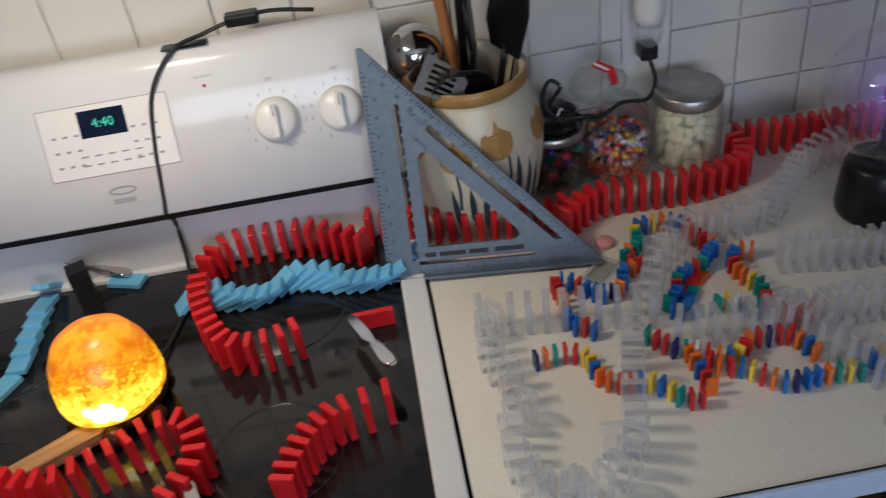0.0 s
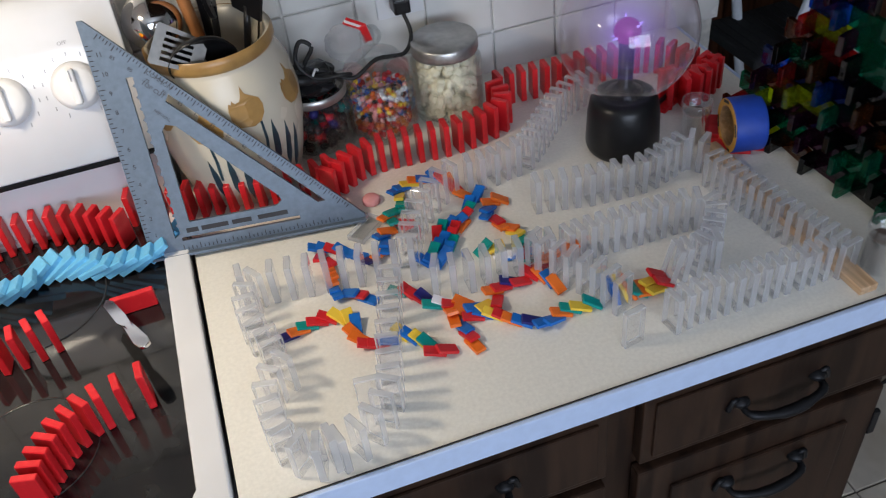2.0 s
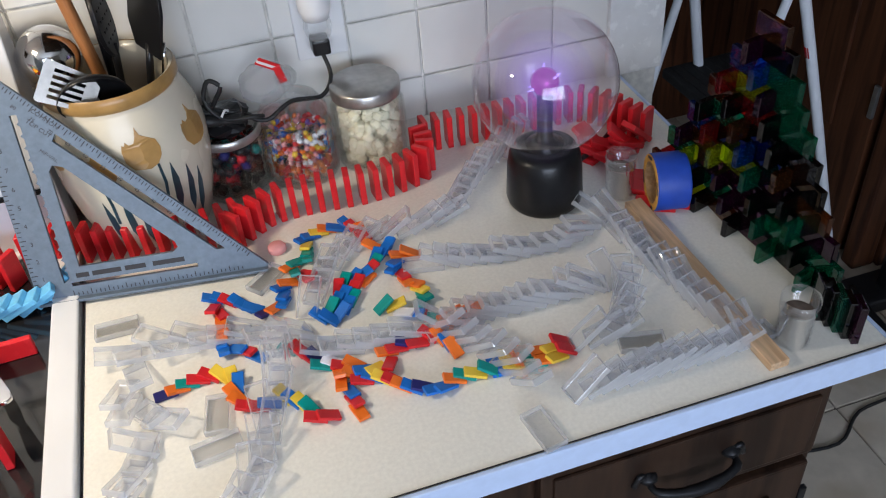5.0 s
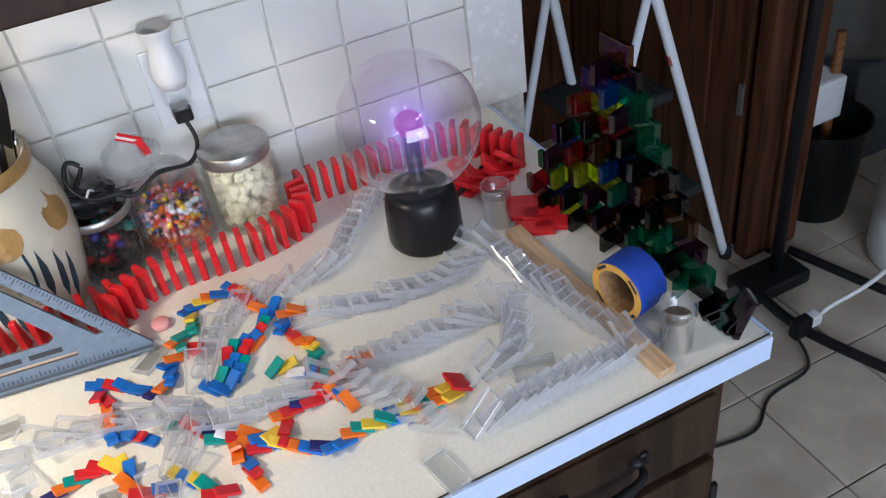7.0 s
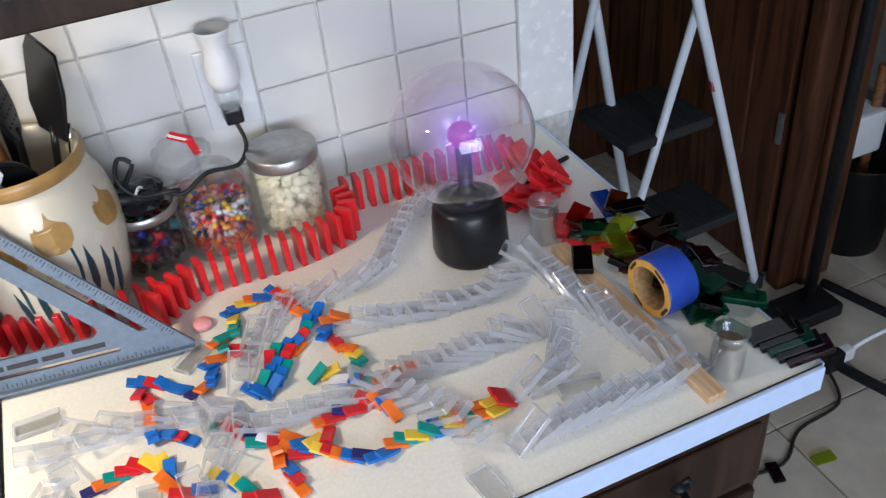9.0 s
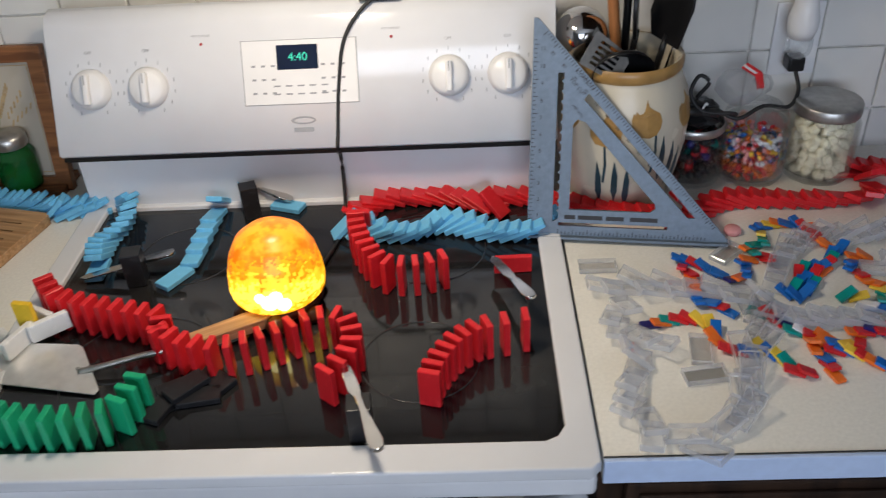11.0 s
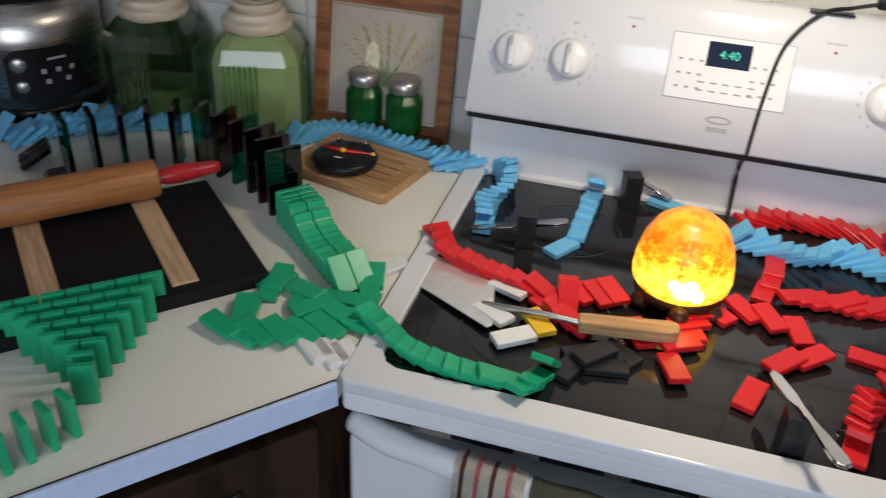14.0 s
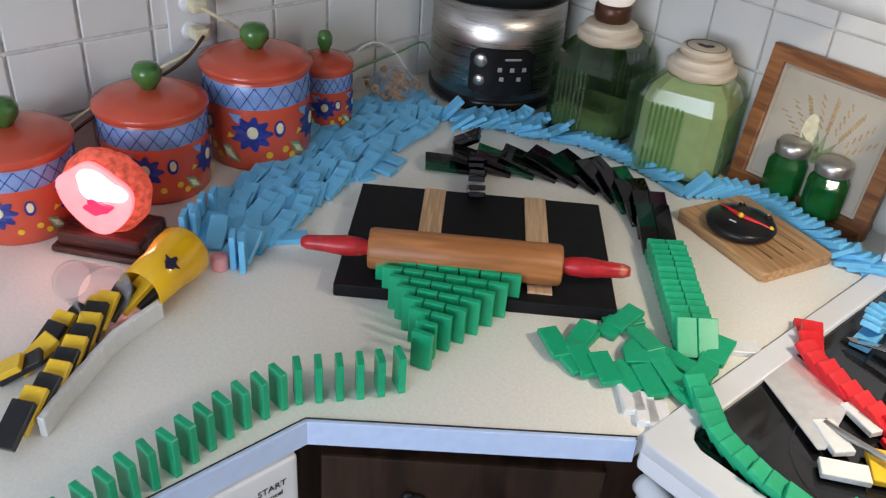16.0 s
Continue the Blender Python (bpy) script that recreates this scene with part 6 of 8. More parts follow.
# stone-glass lamp on the stove
def turtle_lamp():
    t = thing("turtle_lamp", pose(0.364, -0.348, H + 0.003) @ Matrix.Scale(0.96, 4), "glowing amber mosaic glass lamp shaped like a turtle", "lamp")
    prof = [(0.058, 0.026), (0.066, 0.034), (0.068, 0.046), (0.066, 0.070), (0.060, 0.095), (0.048, 0.118), (0.030, 0.132), (0.012, 0.138), (0, 0.139)]
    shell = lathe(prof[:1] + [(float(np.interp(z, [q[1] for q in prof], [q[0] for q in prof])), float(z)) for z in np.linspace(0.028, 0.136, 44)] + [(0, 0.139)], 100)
    # bulb glow put into the faces: brighter low down and on the -y side
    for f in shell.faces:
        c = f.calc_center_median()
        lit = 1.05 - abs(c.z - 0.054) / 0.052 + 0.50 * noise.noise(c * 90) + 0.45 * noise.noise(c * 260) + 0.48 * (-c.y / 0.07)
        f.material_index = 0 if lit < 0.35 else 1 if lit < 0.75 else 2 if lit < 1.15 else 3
    part("shell", shell, [LAMPGLASS, LAMPMID, LAMPCORE, LAMPBRIGHT], t, "amber mosaic glass shell, its inner glow put into the face materials")
    # emissive discs added for the bulb's brightest light; there is no bulb inside
    for a, z, r, s in ((-88, 0.055, 0.0685, 0.012), (-72, 0.050, 0.069, 0.010), (-80, 0.064, 0.068, 0.009), (-98, 0.062, 0.0682, 0.008)):
        ar = radians(a)
        part("hot_spot", lathe([(0, 0.0006), (s * 0.7, 0.0005), (s, 0)], 12), LAMPHOT, t, "glowing disc standing in for the bulb's hottest light", Matrix.Translation((r * math.cos(ar), r * math.sin(ar), z)) @ Vector((math.cos(ar), math.sin(ar), 0.1)).to_track_quat('Z', 'Y').to_matrix().to_4x4())
    part("base", lathe([(0, 0.004), (0.050, 0.006), (0.062, 0.016), (0.060, 0.028), (0, 0.030)], 40), BRONZE, t, "brown cast base")
    for a in (-145, -35, 40, 140):
        part("foot", lathe([(0, 0), (0.012, 0.0), (0.015, 0.008), (0.010, 0.018), (0, 0.021)], 14, at=(0.060 * math.cos(radians(a)), 0.060 * math.sin(radians(a)), 0)), BRONZE, t)
    part("head", lathe([(0, 0), (0.012, 0.002), (0.015, 0.012), (0.010, 0.022), (0, 0.025)], 16, at=(0.004, -0.066, 0.004)), BRONZE, t)
    w = thing("lamp_cord", label="black lamp cord running up over the control panel", category="cord")
    part("cable", tube([(0.40, -0.30, H + 0.010), (0.425, -0.20, H + 0.006), (0.428, -0.115, H + 0.010), (0.428, -0.090, 1.00), (0.430, -0.122, 1.036), (0.432, -0.112, 1.06), (0.438, -0.085, 1.125), (0.452, -0.060, 1.19), (0.490, -0.040, 1.234), (0.53, -0.02, 1.241), (0.57, -0.015, 1.250), (0.62, -0.005, 1.252), (0.68, 0.0, 1.241)], 0.0030, 8), CORD, w)
    part("switch", box(0.045, 0.022, 0.016, (0.585, -0.012, 1.243), 0.004), BLACKP, w, "inline cord switch")
    part("tape_strip", box(0.060, 0.018, 0.0012, (0.505, -0.030, 1.234), 0), BLACKP, w, "black tape holding the cord", None)


turtle_lamp()


# knives, spatula and black blocks on the cooktop
def butter_knife(p, q, lift, lift2, label, before=None):
    a, b = Vector((p[0], p[1], lift)), Vector((q[0], q[1], lift2))
    d = b - a
    k = thing("butter_knife", Matrix.Translation(a) @ d.to_track_quat('X', 'Z').to_matrix().to_4x4(), label, "knife", "knives on the stove")
    L = d.length
    part("blade", extrude_outline([(0, 0), (0.010, -0.007), (0.06, -0.008), (0.075, -0.003), (0.075, 0.004), (0.05, 0.006), (0.01, 0.005)], 0.0014, (), 0.0004), CHROME, k)
    part("handle", extrude_outline([(0.074, -0.003), (0.10, -0.0025), (L - 0.05, -0.005), (L - 0.015, -0.0078), (L - 0.003, -0.006), (L, 0), (L - 0.003, 0.006), (L - 0.015, 0.0078), (L - 0.05, 0.005), (0.10, 0.0025), (0.074, 0.003)], 0.0030, (), 0.001), CHROME, k)
    if before:
        a0, b0 = Vector(before[0]), Vector(before[1])
        m0 = Matrix.Translation(a0) @ (b0 - a0).to_track_quat('X', 'Z').to_matrix().to_4x4()
        KNIVES.append((k, [(0.0, m0), (11.35, m0), (11.55, k.matrix_basis.copy()), (16.0, k.matrix_basis.copy())]))


KNIVES = []
ZG = H + 0.0025
BLK = box(0.0275, 0.0275, 0.054, (0, 0, 0), 0.001)
blk_mesh = mesh_of("black_block", BLK, BLACKD)


def block(x, y, rz=0, flat=False):
    o = new("black_block", blk_mesh)
    o.matrix_basis = pose(x, y, ZG, 0, 0, rz) if not flat else pose(x, y, ZG + 0.0138, 90, 0, rz)
    tagged(o, "pair of black plastic dominoes standing as a support", "domino", "black support blocks")

# ---- dominoes ----
DL, DW, DT = 0.0535, 0.0268, 0.0085       # height, width, thickness of the large dominoes
SL, SW, ST = 0.0265, 0.0135, 0.0045       # the small ones
MOVES = []                                # (thing, rows) for motions()
MESHES = {}


def domino_mesh(material, dims, bevel=0.0009):
    key = (material.name, dims)
    if key not in MESHES:
        L, W, T = dims
        b = box(T, W, L, (0, 0, 0), bevel * (L / 0.05), 1)
        if material is ACRYL:
            for f in b.faces:
                f.material_index = 0 if abs(f.normal.x) > 0.9 else 1
        MESHES[key] = mesh_of("domino", b, [ACRYL, ACRYLEDGE] if material is ACRYL else material)
    return MESHES[key]


def domino(m, material, label, group, dims=(DL, DW, DT)):
    kind = "small_domino" if dims[0] < 0.04 else "clear_domino" if material is ACRYL else material.name.split("_")[0] + "_domino"
    o = new(kind, domino_mesh(material, dims))
    o.matrix_basis = m
    return tagged(o, label, "domino", group)


def on_edge(x, y, z, head):
    """A domino lying on its long edge, its length along a heading."""
    u = Vector((math.cos(radians(head)), math.sin(radians(head)), 0))
    n = Vector((0, 0, 1)).cross(u)
    p = Vector((x, y, z + DW / 2)) - u * DL / 2
    return Matrix(((n.x, 0, u.x, p.x), (n.y, 0, u.y, p.y), (0, 1, 0, p.z), (0, 0, 0, 1)))


def flat(x, y, z, head):
    """A domino lying on its face, its length along a heading."""
    return Matrix.Translation((x, y, z + DT / 2)) @ Matrix.Rotation(radians(head), 4, 'Z') @ pose(0, 0, 0, 0, 90, 0) @ pose(0, 0, -DL / 2)


def smooth_line(pts, n=None, step=None):
    """Points at even steps along a rounded line, with their headings in degrees."""
    p = [Vector((x, y, 0)) for x, y in pts]
    fine = []
    for i in range(len(p) - 1):
        p0, p1, p2, p3 = p[max(0, i - 1)], p[i], p[i + 1], p[min(len(p) - 1, i + 2)]
        for k in range(12):
            s = k / 12
            fine.append(0.5 * ((2 * p1) + (p2 - p0) * s + (2 * p0 - 5 * p1 + 4 * p2 - p3) * s * s + (3 * p1 - p0 - 3 * p2 + p3) * s ** 3))
    fine.append(p[-1])
    run = [0.0]
    for a, b in zip(fine, fine[1:]):
        run.append(run[-1] + (b - a).length)
    n = n or max(2, round(run[-1] / step) + 1)
    out = []
    for k in range(n):
        d = run[-1] * k / (n - 1)
        i = min(len(fine) - 2, max(0, int(np.searchsorted(run, d)) - 1))
        f = (d - run[i]) / max(1e-9, run[i + 1] - run[i])
        q = fine[i].lerp(fine[i + 1], f)
        j0, j1 = max(0, i - 3), min(len(fine) - 1, i + 4)
        t = fine[j1] - fine[j0]
        out.append((q.x, q.y, math.degrees(math.atan2(t.y, t.x))))
    return out


def tipped(x, y, z, head, angle, dims, lift=0.0):
    """A domino tipped forward by an angle about its front bottom edge."""
    T = dims[2]
    return Matrix.Translation((x, y, z + lift)) @ Matrix.Rotation(radians(head), 4, 'Z') @ Matrix.Translation((T / 2, 0, 0)) @ Matrix.Rotation(radians(angle), 4, 'Y') @ Matrix.Translation((-T / 2, 0, 0))


def chain(pts, materials, label, group, step=0.0185, dims=(DL, DW, DT), start=None, end=None, z=H, rng=None, jitter=2.5, side=0.0, last=88.0, slip=0.0, scatter=0.0, lean_extra=6.0, rest=(), colours=""):
    """A line of dominoes that falls from its first point to its last between two times; with no times it lies fallen; start "up": stands for good."""
    rng = rng or random.Random(len(pts) * 7 + int(abs(pts[0][0]) * 1000))
    line = smooth_line(pts, step=step)
    n = len(line)
    for i, (x, y, head) in enumerate(line):
        m = materials[rng.randrange(len(materials))] if isinstance(materials, list) else materials
        if colours:
            m = materials["ROYBTNW".index(colours[min(len(colours) - 1, i * len(colours) // n)])]
        h = head + rng.uniform(-jitter, jitter)
        if side:
            x, y = x - side * math.sin(radians(head)), y + side * math.cos(radians(head))
        gap = math.hypot(line[min(n - 1, i + 1)][0] - line[max(0, i - 1)][0], line[min(n - 1, i + 1)][1] - line[max(0, i - 1)][1]) / 2
        lean = 90 - math.degrees(math.asin(min(0.75, dims[2] / max(gap, 0.008)))) + lean_extra
        lean = min(last, lean + rng.uniform(-3, 3))
        if i == n - 1:
            lean = last
        up = tipped(x, y, z, h, 0, dims)
        yaw = h + (rng.uniform(-scatter, scatter) if scatter else 0)
        fx, fy = x + slip * math.cos(radians(head)), y + slip * math.sin(radians(head))
        down = tipped(fx, fy, z, yaw, lean, dims)
        mid = tipped(x, y, z, h, lean * 0.28, dims)
        if i < len(rest):
            (ax, ay), (bx, by) = rest[i]
            yaw = math.degrees(math.atan2(by - ay, bx - ax))
            turn = (yaw - h + 180) % 360 - 180
            if abs(turn) > 90:
                turn -= math.copysign(180, turn)
            cx, cy, yaw = (ax + bx) / 2, (ay + by) / 2, h + turn
            ux, uy = math.cos(radians(yaw)), math.sin(radians(yaw))
            down = tipped(cx - ux * dims[0] / 2, cy - uy * dims[0] / 2, z + (0.001, 0.005, 0.003)[i % 3], yaw, 86, dims)
            mid = tipped(x * 0.6 + cx * 0.4 - ux * 0.008, y * 0.6 + cy * 0.4 - uy * 0.008, z, h + turn * 0.4, 32, dims)
        o = domino(up, m, label, group, dims)
        if start == "up":
            continue
        if start is None:
            o.matrix_basis = down
            continue
        t = start + (end - start) * i / max(1, n - 1)
        rows = [(0.0, up)]
        if t > 0.05:
            rows.append((t, up))
        if t > -0.05:
            rows += [(max(0.05, t) + 0.07, mid), (max(0.05, t) + 0.20, down), (16.0, down)]
            MOVES.append((o, rows))
        else:
            o.matrix_basis = down


RG = "red plastic domino of the long row"
# red row: along the wall, behind the square, over the stove, round a bend
chain([(1.591, -0.159), (1.577, -0.134), (1.558, -0.091), (1.524, -0.059), (1.471, -0.054), (1.417, -0.052), (1.377, -0.053), (1.331, -0.049), (1.296, -0.046), (1.276, -0.046)], RED, RG, "red dominoes by the wall", 0.0200, start=8.85, end=9.12)
chain([(1.263, -0.063), (1.265, -0.093), (1.251, -0.118), (1.215, -0.131), (1.162, -0.138), (1.109, -0.134), (1.061, -0.131), (1.024, -0.136), (0.994, -0.154), (0.971, -0.172)], RED, RG, "red dominoes by the wall", 0.0195, start=9.14, end=9.95)
chain([(0.977, -0.146), (0.919, -0.158), (0.872, -0.148), (0.838, -0.139), (0.804, -0.128), (0.767, -0.116), (0.732, -0.105), (0.697, -0.1)], RED, RG, "red dominoes behind the square", 0.021, start=9.98, end=10.35)
chain([(0.684, -0.147), (0.658, -0.129), (0.634, -0.113), (0.612, -0.104), (0.584, -0.097), (0.556, -0.096), (0.527, -0.094), (0.503, -0.099), (0.482, -0.107), (0.469, -0.126), (0.462, -0.139)], RED, RG, "red dominoes on the stove", 0.0205, z=ZG, start=10.4, end=10.9)
chain([(0.457, -0.178), (0.457, -0.204), (0.462, -0.23), (0.472, -0.262), (0.486, -0.291), (0.503, -0.316), (0.527, -0.326), (0.552, -0.326), (0.569, -0.322), (0.589, -0.314)], RED, RG, "red dominoes on the stove", 0.0195, z=ZG, start=10.95, end=11.4, rest=list(zip(
    [(0.499, -0.169), (0.497, -0.203), (0.494, -0.232), (0.487, -0.267), (0.5, -0.316), (0.52, -0.312), (0.538, -0.313), (0.556, -0.312), (0.573, -0.312), (0.589, -0.311), (0.602, -0.307), (0.611, -0.305), (0.619, -0.302)],
    [(0.494, -0.248), (0.49, -0.276), (0.483, -0.306), (0.471, -0.335), (0.553, -0.289), (0.57, -0.284), (0.586, -0.282), (0.603, -0.281), (0.618, -0.283), (0.63, -0.282), (0.645, -0.278), (0.652, -0.276), (0.658, -0.274)])))
kx, ky = (0.687, -0.288)
domino(on_edge(kx, ky, ZG, 2), RED, "red plastic domino lying on its edge by a knife", "red dominoes on the stove")
chain([(0.629, -0.467), (0.614, -0.479), (0.602, -0.491), (0.592, -0.508), (0.582, -0.527), (0.576, -0.549)], RED, RG, "red dominoes on the stove", 0.0165, z=ZG, start=11.62, end=11.9, lean_extra=4)
for i, ((x, y), (fx, fy), a, b) in enumerate(zip([(0.694, -0.449), (0.668, -0.456), (0.645, -0.461)], [(0.701, -0.422), (0.644, -0.421), (0.604, -0.407)], (185, 190, 200), (183, 170, 168))):
    up = tipped(x, y, ZG, a, 0, (DL, DW, DT))
    o = domino(up, RED, RG, "red dominoes on the stove")
    MOVES.append((o, [(0.0, up), (11.45 + 0.06 * i, up), (11.55 + 0.06 * i, tipped(x, y, ZG, a, 35, (DL, DW, DT))), (11.70 + 0.06 * i, flat(fx, fy, ZG + (0.006 if i == 1 else 0), b)), (16.0, flat(fx, fy, ZG + (0.006 if i == 1 else 0), b))]))
LOOP = [(0.453, -0.539), (0.465, -0.524), (0.476, -0.503), (0.479, -0.481), (0.475, -0.459), (0.465, -0.44), (0.446, -0.432), (0.425, -0.435), (0.41, -0.441), (0.391, -0.456), (0.373, -0.465), (0.35, -0.476), (0.337, -0.48), (0.32, -0.486), (0.291, -0.484), (0.259, -0.472), (0.23, -0.454)]
chain(LOOP, RED, RG, "red dominoes on the stove", 0.0205, z=ZG, start=11.5, end=12.0, scatter=5, lean_extra=5, rest=list(zip(
    [(0.466, -0.505), (0.469, -0.486), (0.505, -0.455), (0.512, -0.357), (0.47, -0.346), (0.433, -0.339), (0.441, -0.395), (0.415, -0.374), (0.406, -0.398), (0.404, -0.429), (0.396, -0.448), (0.358, -0.482), (0.344, -0.491), (0.304, -0.411), (0.288, -0.419), (0.261, -0.411)],
    [(0.447, -0.558), (0.521, -0.432), (0.552, -0.416), (0.528, -0.411), (0.5, -0.397), (0.473, -0.381), (0.396, -0.356), (0.372, -0.406), (0.365, -0.426), (0.36, -0.447), (0.357, -0.473), (0.377, -0.532), (0.305, -0.421), (0.261, -0.351), (0.244, -0.362), (0.218, -0.372)])))
chain([LOOP[-1]] + [(0.224, -0.423), (0.193, -0.413), (0.161, -0.404), (0.128, -0.395), (0.095, -0.384), (0.064, -0.37), (0.037, -0.339)], RED, RG, "red dominoes on the stove", 0.0205, z=ZG, start=12.0, end=12.25, lean_extra=5)

# red fan behind the plasma ball
for k, line in enumerate(([(1.564, -0.178), (1.542, -0.173), (1.517, -0.169), (1.513, -0.151)], [(1.594, -0.155), (1.558, -0.177), (1.525, -0.185), (1.508, -0.176)])):
    chain(line, RED, "red plastic domino behind the plasma ball", "red dominoes behind the plasma ball", 0.0185, start=3.6 + 0.4 * k, end=4.2 + 0.3 * k, scatter=20)
for (x, y), a in zip([(1.55, -0.254), (1.551, -0.29), (1.555, -0.317), (1.527, -0.272), (1.526, -0.312), (1.527, -0.156), (1.506, -0.168)], (-30, -25, -32, -40, -28, 10, 30)):
    domino(Matrix.Translation((x, y, H + DT / 2)) @ Matrix.Rotation(radians(a), 4, 'Z') @ pose(0, 0, 0, 0, 90, 0) @ pose(0, 0, -DL / 2), RED, "red plastic domino lying flat on the worktop", "red dominoes behind the plasma ball")

# light blue rows, already fallen
BG = "light blue plastic domino of a fallen row"
chain([(0.416, -0.189), (0.446, -0.183), (0.485, -0.194), (0.527, -0.198), (0.563, -0.182), (0.602, -0.182), (0.642, -0.199), (0.687, -0.206), (0.721, -0.193)], BLUE, BG, "blue dominoes on the stove", 0.0175, z=ZG, last=62)
chain([(-0.319, -0.128), (-0.296, -0.092), (-0.263, -0.063), (-0.217, -0.051), (-0.164, -0.058), (-0.117, -0.066), (-0.069, -0.081), (-0.019, -0.083)], BLUE, BG, "blue dominoes on the worktop", 0.0150)
chain([(-0.072, -0.101), (-0.035, -0.097), (0.0, -0.085)], BLUE, BG, "blue dominoes on the worktop", 0.0175)
chain([(0.015, -0.047), (0.047, -0.068), (0.071, -0.11), (0.076, -0.147), (0.069, -0.184), (0.071, -0.227)], BLUE, BG, "blue dominoes on the stove", 0.0150, z=ZG)
chain([(0.224, -0.070), (0.219, -0.115), (0.217, -0.160), (0.214, -0.205)], BLUE, BG, "blue dominoes on the stove", 0.026, z=ZG, last=84)
for (x, y), a in zip([(0.196, -0.283), (0.332, -0.095)], (58, -20)):
    domino(Matrix.Translation((x, y, ZG + DT / 2)) @ Matrix.Rotation(radians(a), 4, 'Z') @ pose(0, 0, 0, 0, 90, 0) @ pose(0, 0, -DL / 2), BLUE, "light blue plastic domino lying flat on the cooktop", "blue dominoes on the stove")
# the broad blue field between the canisters and the cooker
rows = 5
a0, a1 = [(-0.565, -0.842), (-0.667, -0.872)]
b0, b1 = [(-0.664, -0.614), (-0.815, -0.605)]
c0, c1 = [(-0.782, -0.294), (-0.936, -0.285)]
for k in range(rows):
    f = k / (rows - 1)
    ln = [tuple(np.array(p) * (1 - f) + np.array(q) * f) for p, q in ((a0, a1), (b0, b1), (c0, c1))]
    chain(ln, BLUE, "light blue plastic domino of the fallen field", "blue domino field", 0.0268 + 0.0016 * (k % 2), rng=random.Random(50 + k), scatter=18, jitter=9)
chain([(-0.739, -0.288), (-0.713, -0.238), (-0.68, -0.195), (-0.66, -0.136)], BLUE, "light blue plastic domino of the fallen field", "blue domino field", 0.0150, scatter=35)
chain([(-0.782, -0.28), (-0.748, -0.236), (-0.709, -0.213), (-0.65, -0.194), (-0.606, -0.162)], BLUE, "light blue plastic domino of the fallen field", "blue domino field", 0.0165, scatter=25)
chain([(-0.613, -0.146), (-0.538, -0.126), (-0.453, -0.113), (-0.374, -0.117)], BLUE, BG, "blue dominoes on the worktop", 0.0165)
for (x, y), a in zip([(-0.555, -0.842), (-0.57, -0.848), (-0.658, -0.859), (-0.687, -0.833), (-0.693, -0.812), (-0.657, -0.877)], (55, 55, 50, 52, 48, 50)):
    domino(tipped(x, y, H, a, 0, (DL, DW, DT)), BLUE, "light blue plastic domino still standing", "blue domino field")
for (x, y), a in zip([(-0.582, -0.75), (-0.699, -0.579), (-0.68, -0.503), (-0.686, -0.541), (-0.7, -0.469)], (62, 10, 20, -5, 15)):
    domino(Matrix.Translation((x, y, H + DT / 2)) @ Matrix.Rotation(radians(a), 4, 'Z') @ pose(0, 0, 0, 0, 90, 0) @ pose(0, 0, -DL / 2), BLUE, "light blue plastic domino lying flat on the worktop", "blue domino field")

# green row: stove front, loop on the worktop, then two abreast up to the dark ones
GG = "green plastic domino of the winding row"
chain([(0.228, -0.541), (0.217, -0.582), (0.198, -0.593), (0.177, -0.597), (0.155, -0.6), (0.132, -0.599), (0.111, -0.596), (0.089, -0.592), (0.067, -0.584), (0.046, -0.572), (0.027, -0.56), (0.01, -0.556)], GREEN, GG, "green dominoes on the stove", 0.0195, z=ZG, start=12.62, end=13.24)
chain([(-0.013, -0.57), (-0.031, -0.587), (-0.051, -0.599), (-0.076, -0.609), (-0.095, -0.61), (-0.116, -0.607), (-0.137, -0.602), (-0.16, -0.58), (-0.169, -0.552), (-0.162, -0.527)], GREEN, GG, "green dominoes on the worktop", 0.0205, start=13.20, end=13.44, rest=list(zip([(-0.014, -0.546), (-0.06, -0.536), (-0.075, -0.559), (-0.096, -0.582), (-0.123, -0.587), (-0.145, -0.6), (-0.166, -0.611), (-0.193, -0.605), (-0.168, -0.553), (-0.159, -0.489), (-0.152, -0.47)], [(0.029, -0.571), (-0.021, -0.553), (-0.022, -0.586), (-0.047, -0.593), (-0.069, -0.616), (-0.1, -0.619), (-0.11, -0.623), (-0.142, -0.625), (-0.154, -0.597), (-0.144, -0.551), (-0.147, -0.532)])))
chain([(-0.149, -0.514), (-0.131, -0.513), (-0.109, -0.523), (-0.084, -0.532), (-0.066, -0.531), (-0.054, -0.517), (-0.04, -0.505), (-0.031, -0.481), (-0.037, -0.455), (-0.053, -0.427)], GREEN, GG, "green dominoes on the worktop", 0.0200, start=13.40, end=13.68, rest=list(zip([(-0.166, -0.538), (-0.124, -0.504), (-0.109, -0.536), (-0.084, -0.509), (-0.095, -0.555), (-0.06, -0.543), (-0.051, -0.423), (-0.039, -0.422), (-0.02, -0.498), (-0.032, -0.465), (-0.092, -0.417)], [(-0.149, -0.604), (-0.091, -0.517), (-0.079, -0.527), (-0.042, -0.509), (-0.074, -0.533), (-0.028, -0.542), (-0.032, -0.487), (-0.021, -0.486), (-0.018, -0.54), (-0.013, -0.525), (-0.063, -0.474)])))
for s in (-0.0140, 0.0140):
    chain([(-0.043, -0.479), (-0.072, -0.454), (-0.105, -0.424), (-0.139, -0.393), (-0.17, -0.363), (-0.2, -0.336)], GREEN, GG, "green dominoes two abreast", 0.0150, start=13.72, end=14.02, side=s, jitter=0.8)
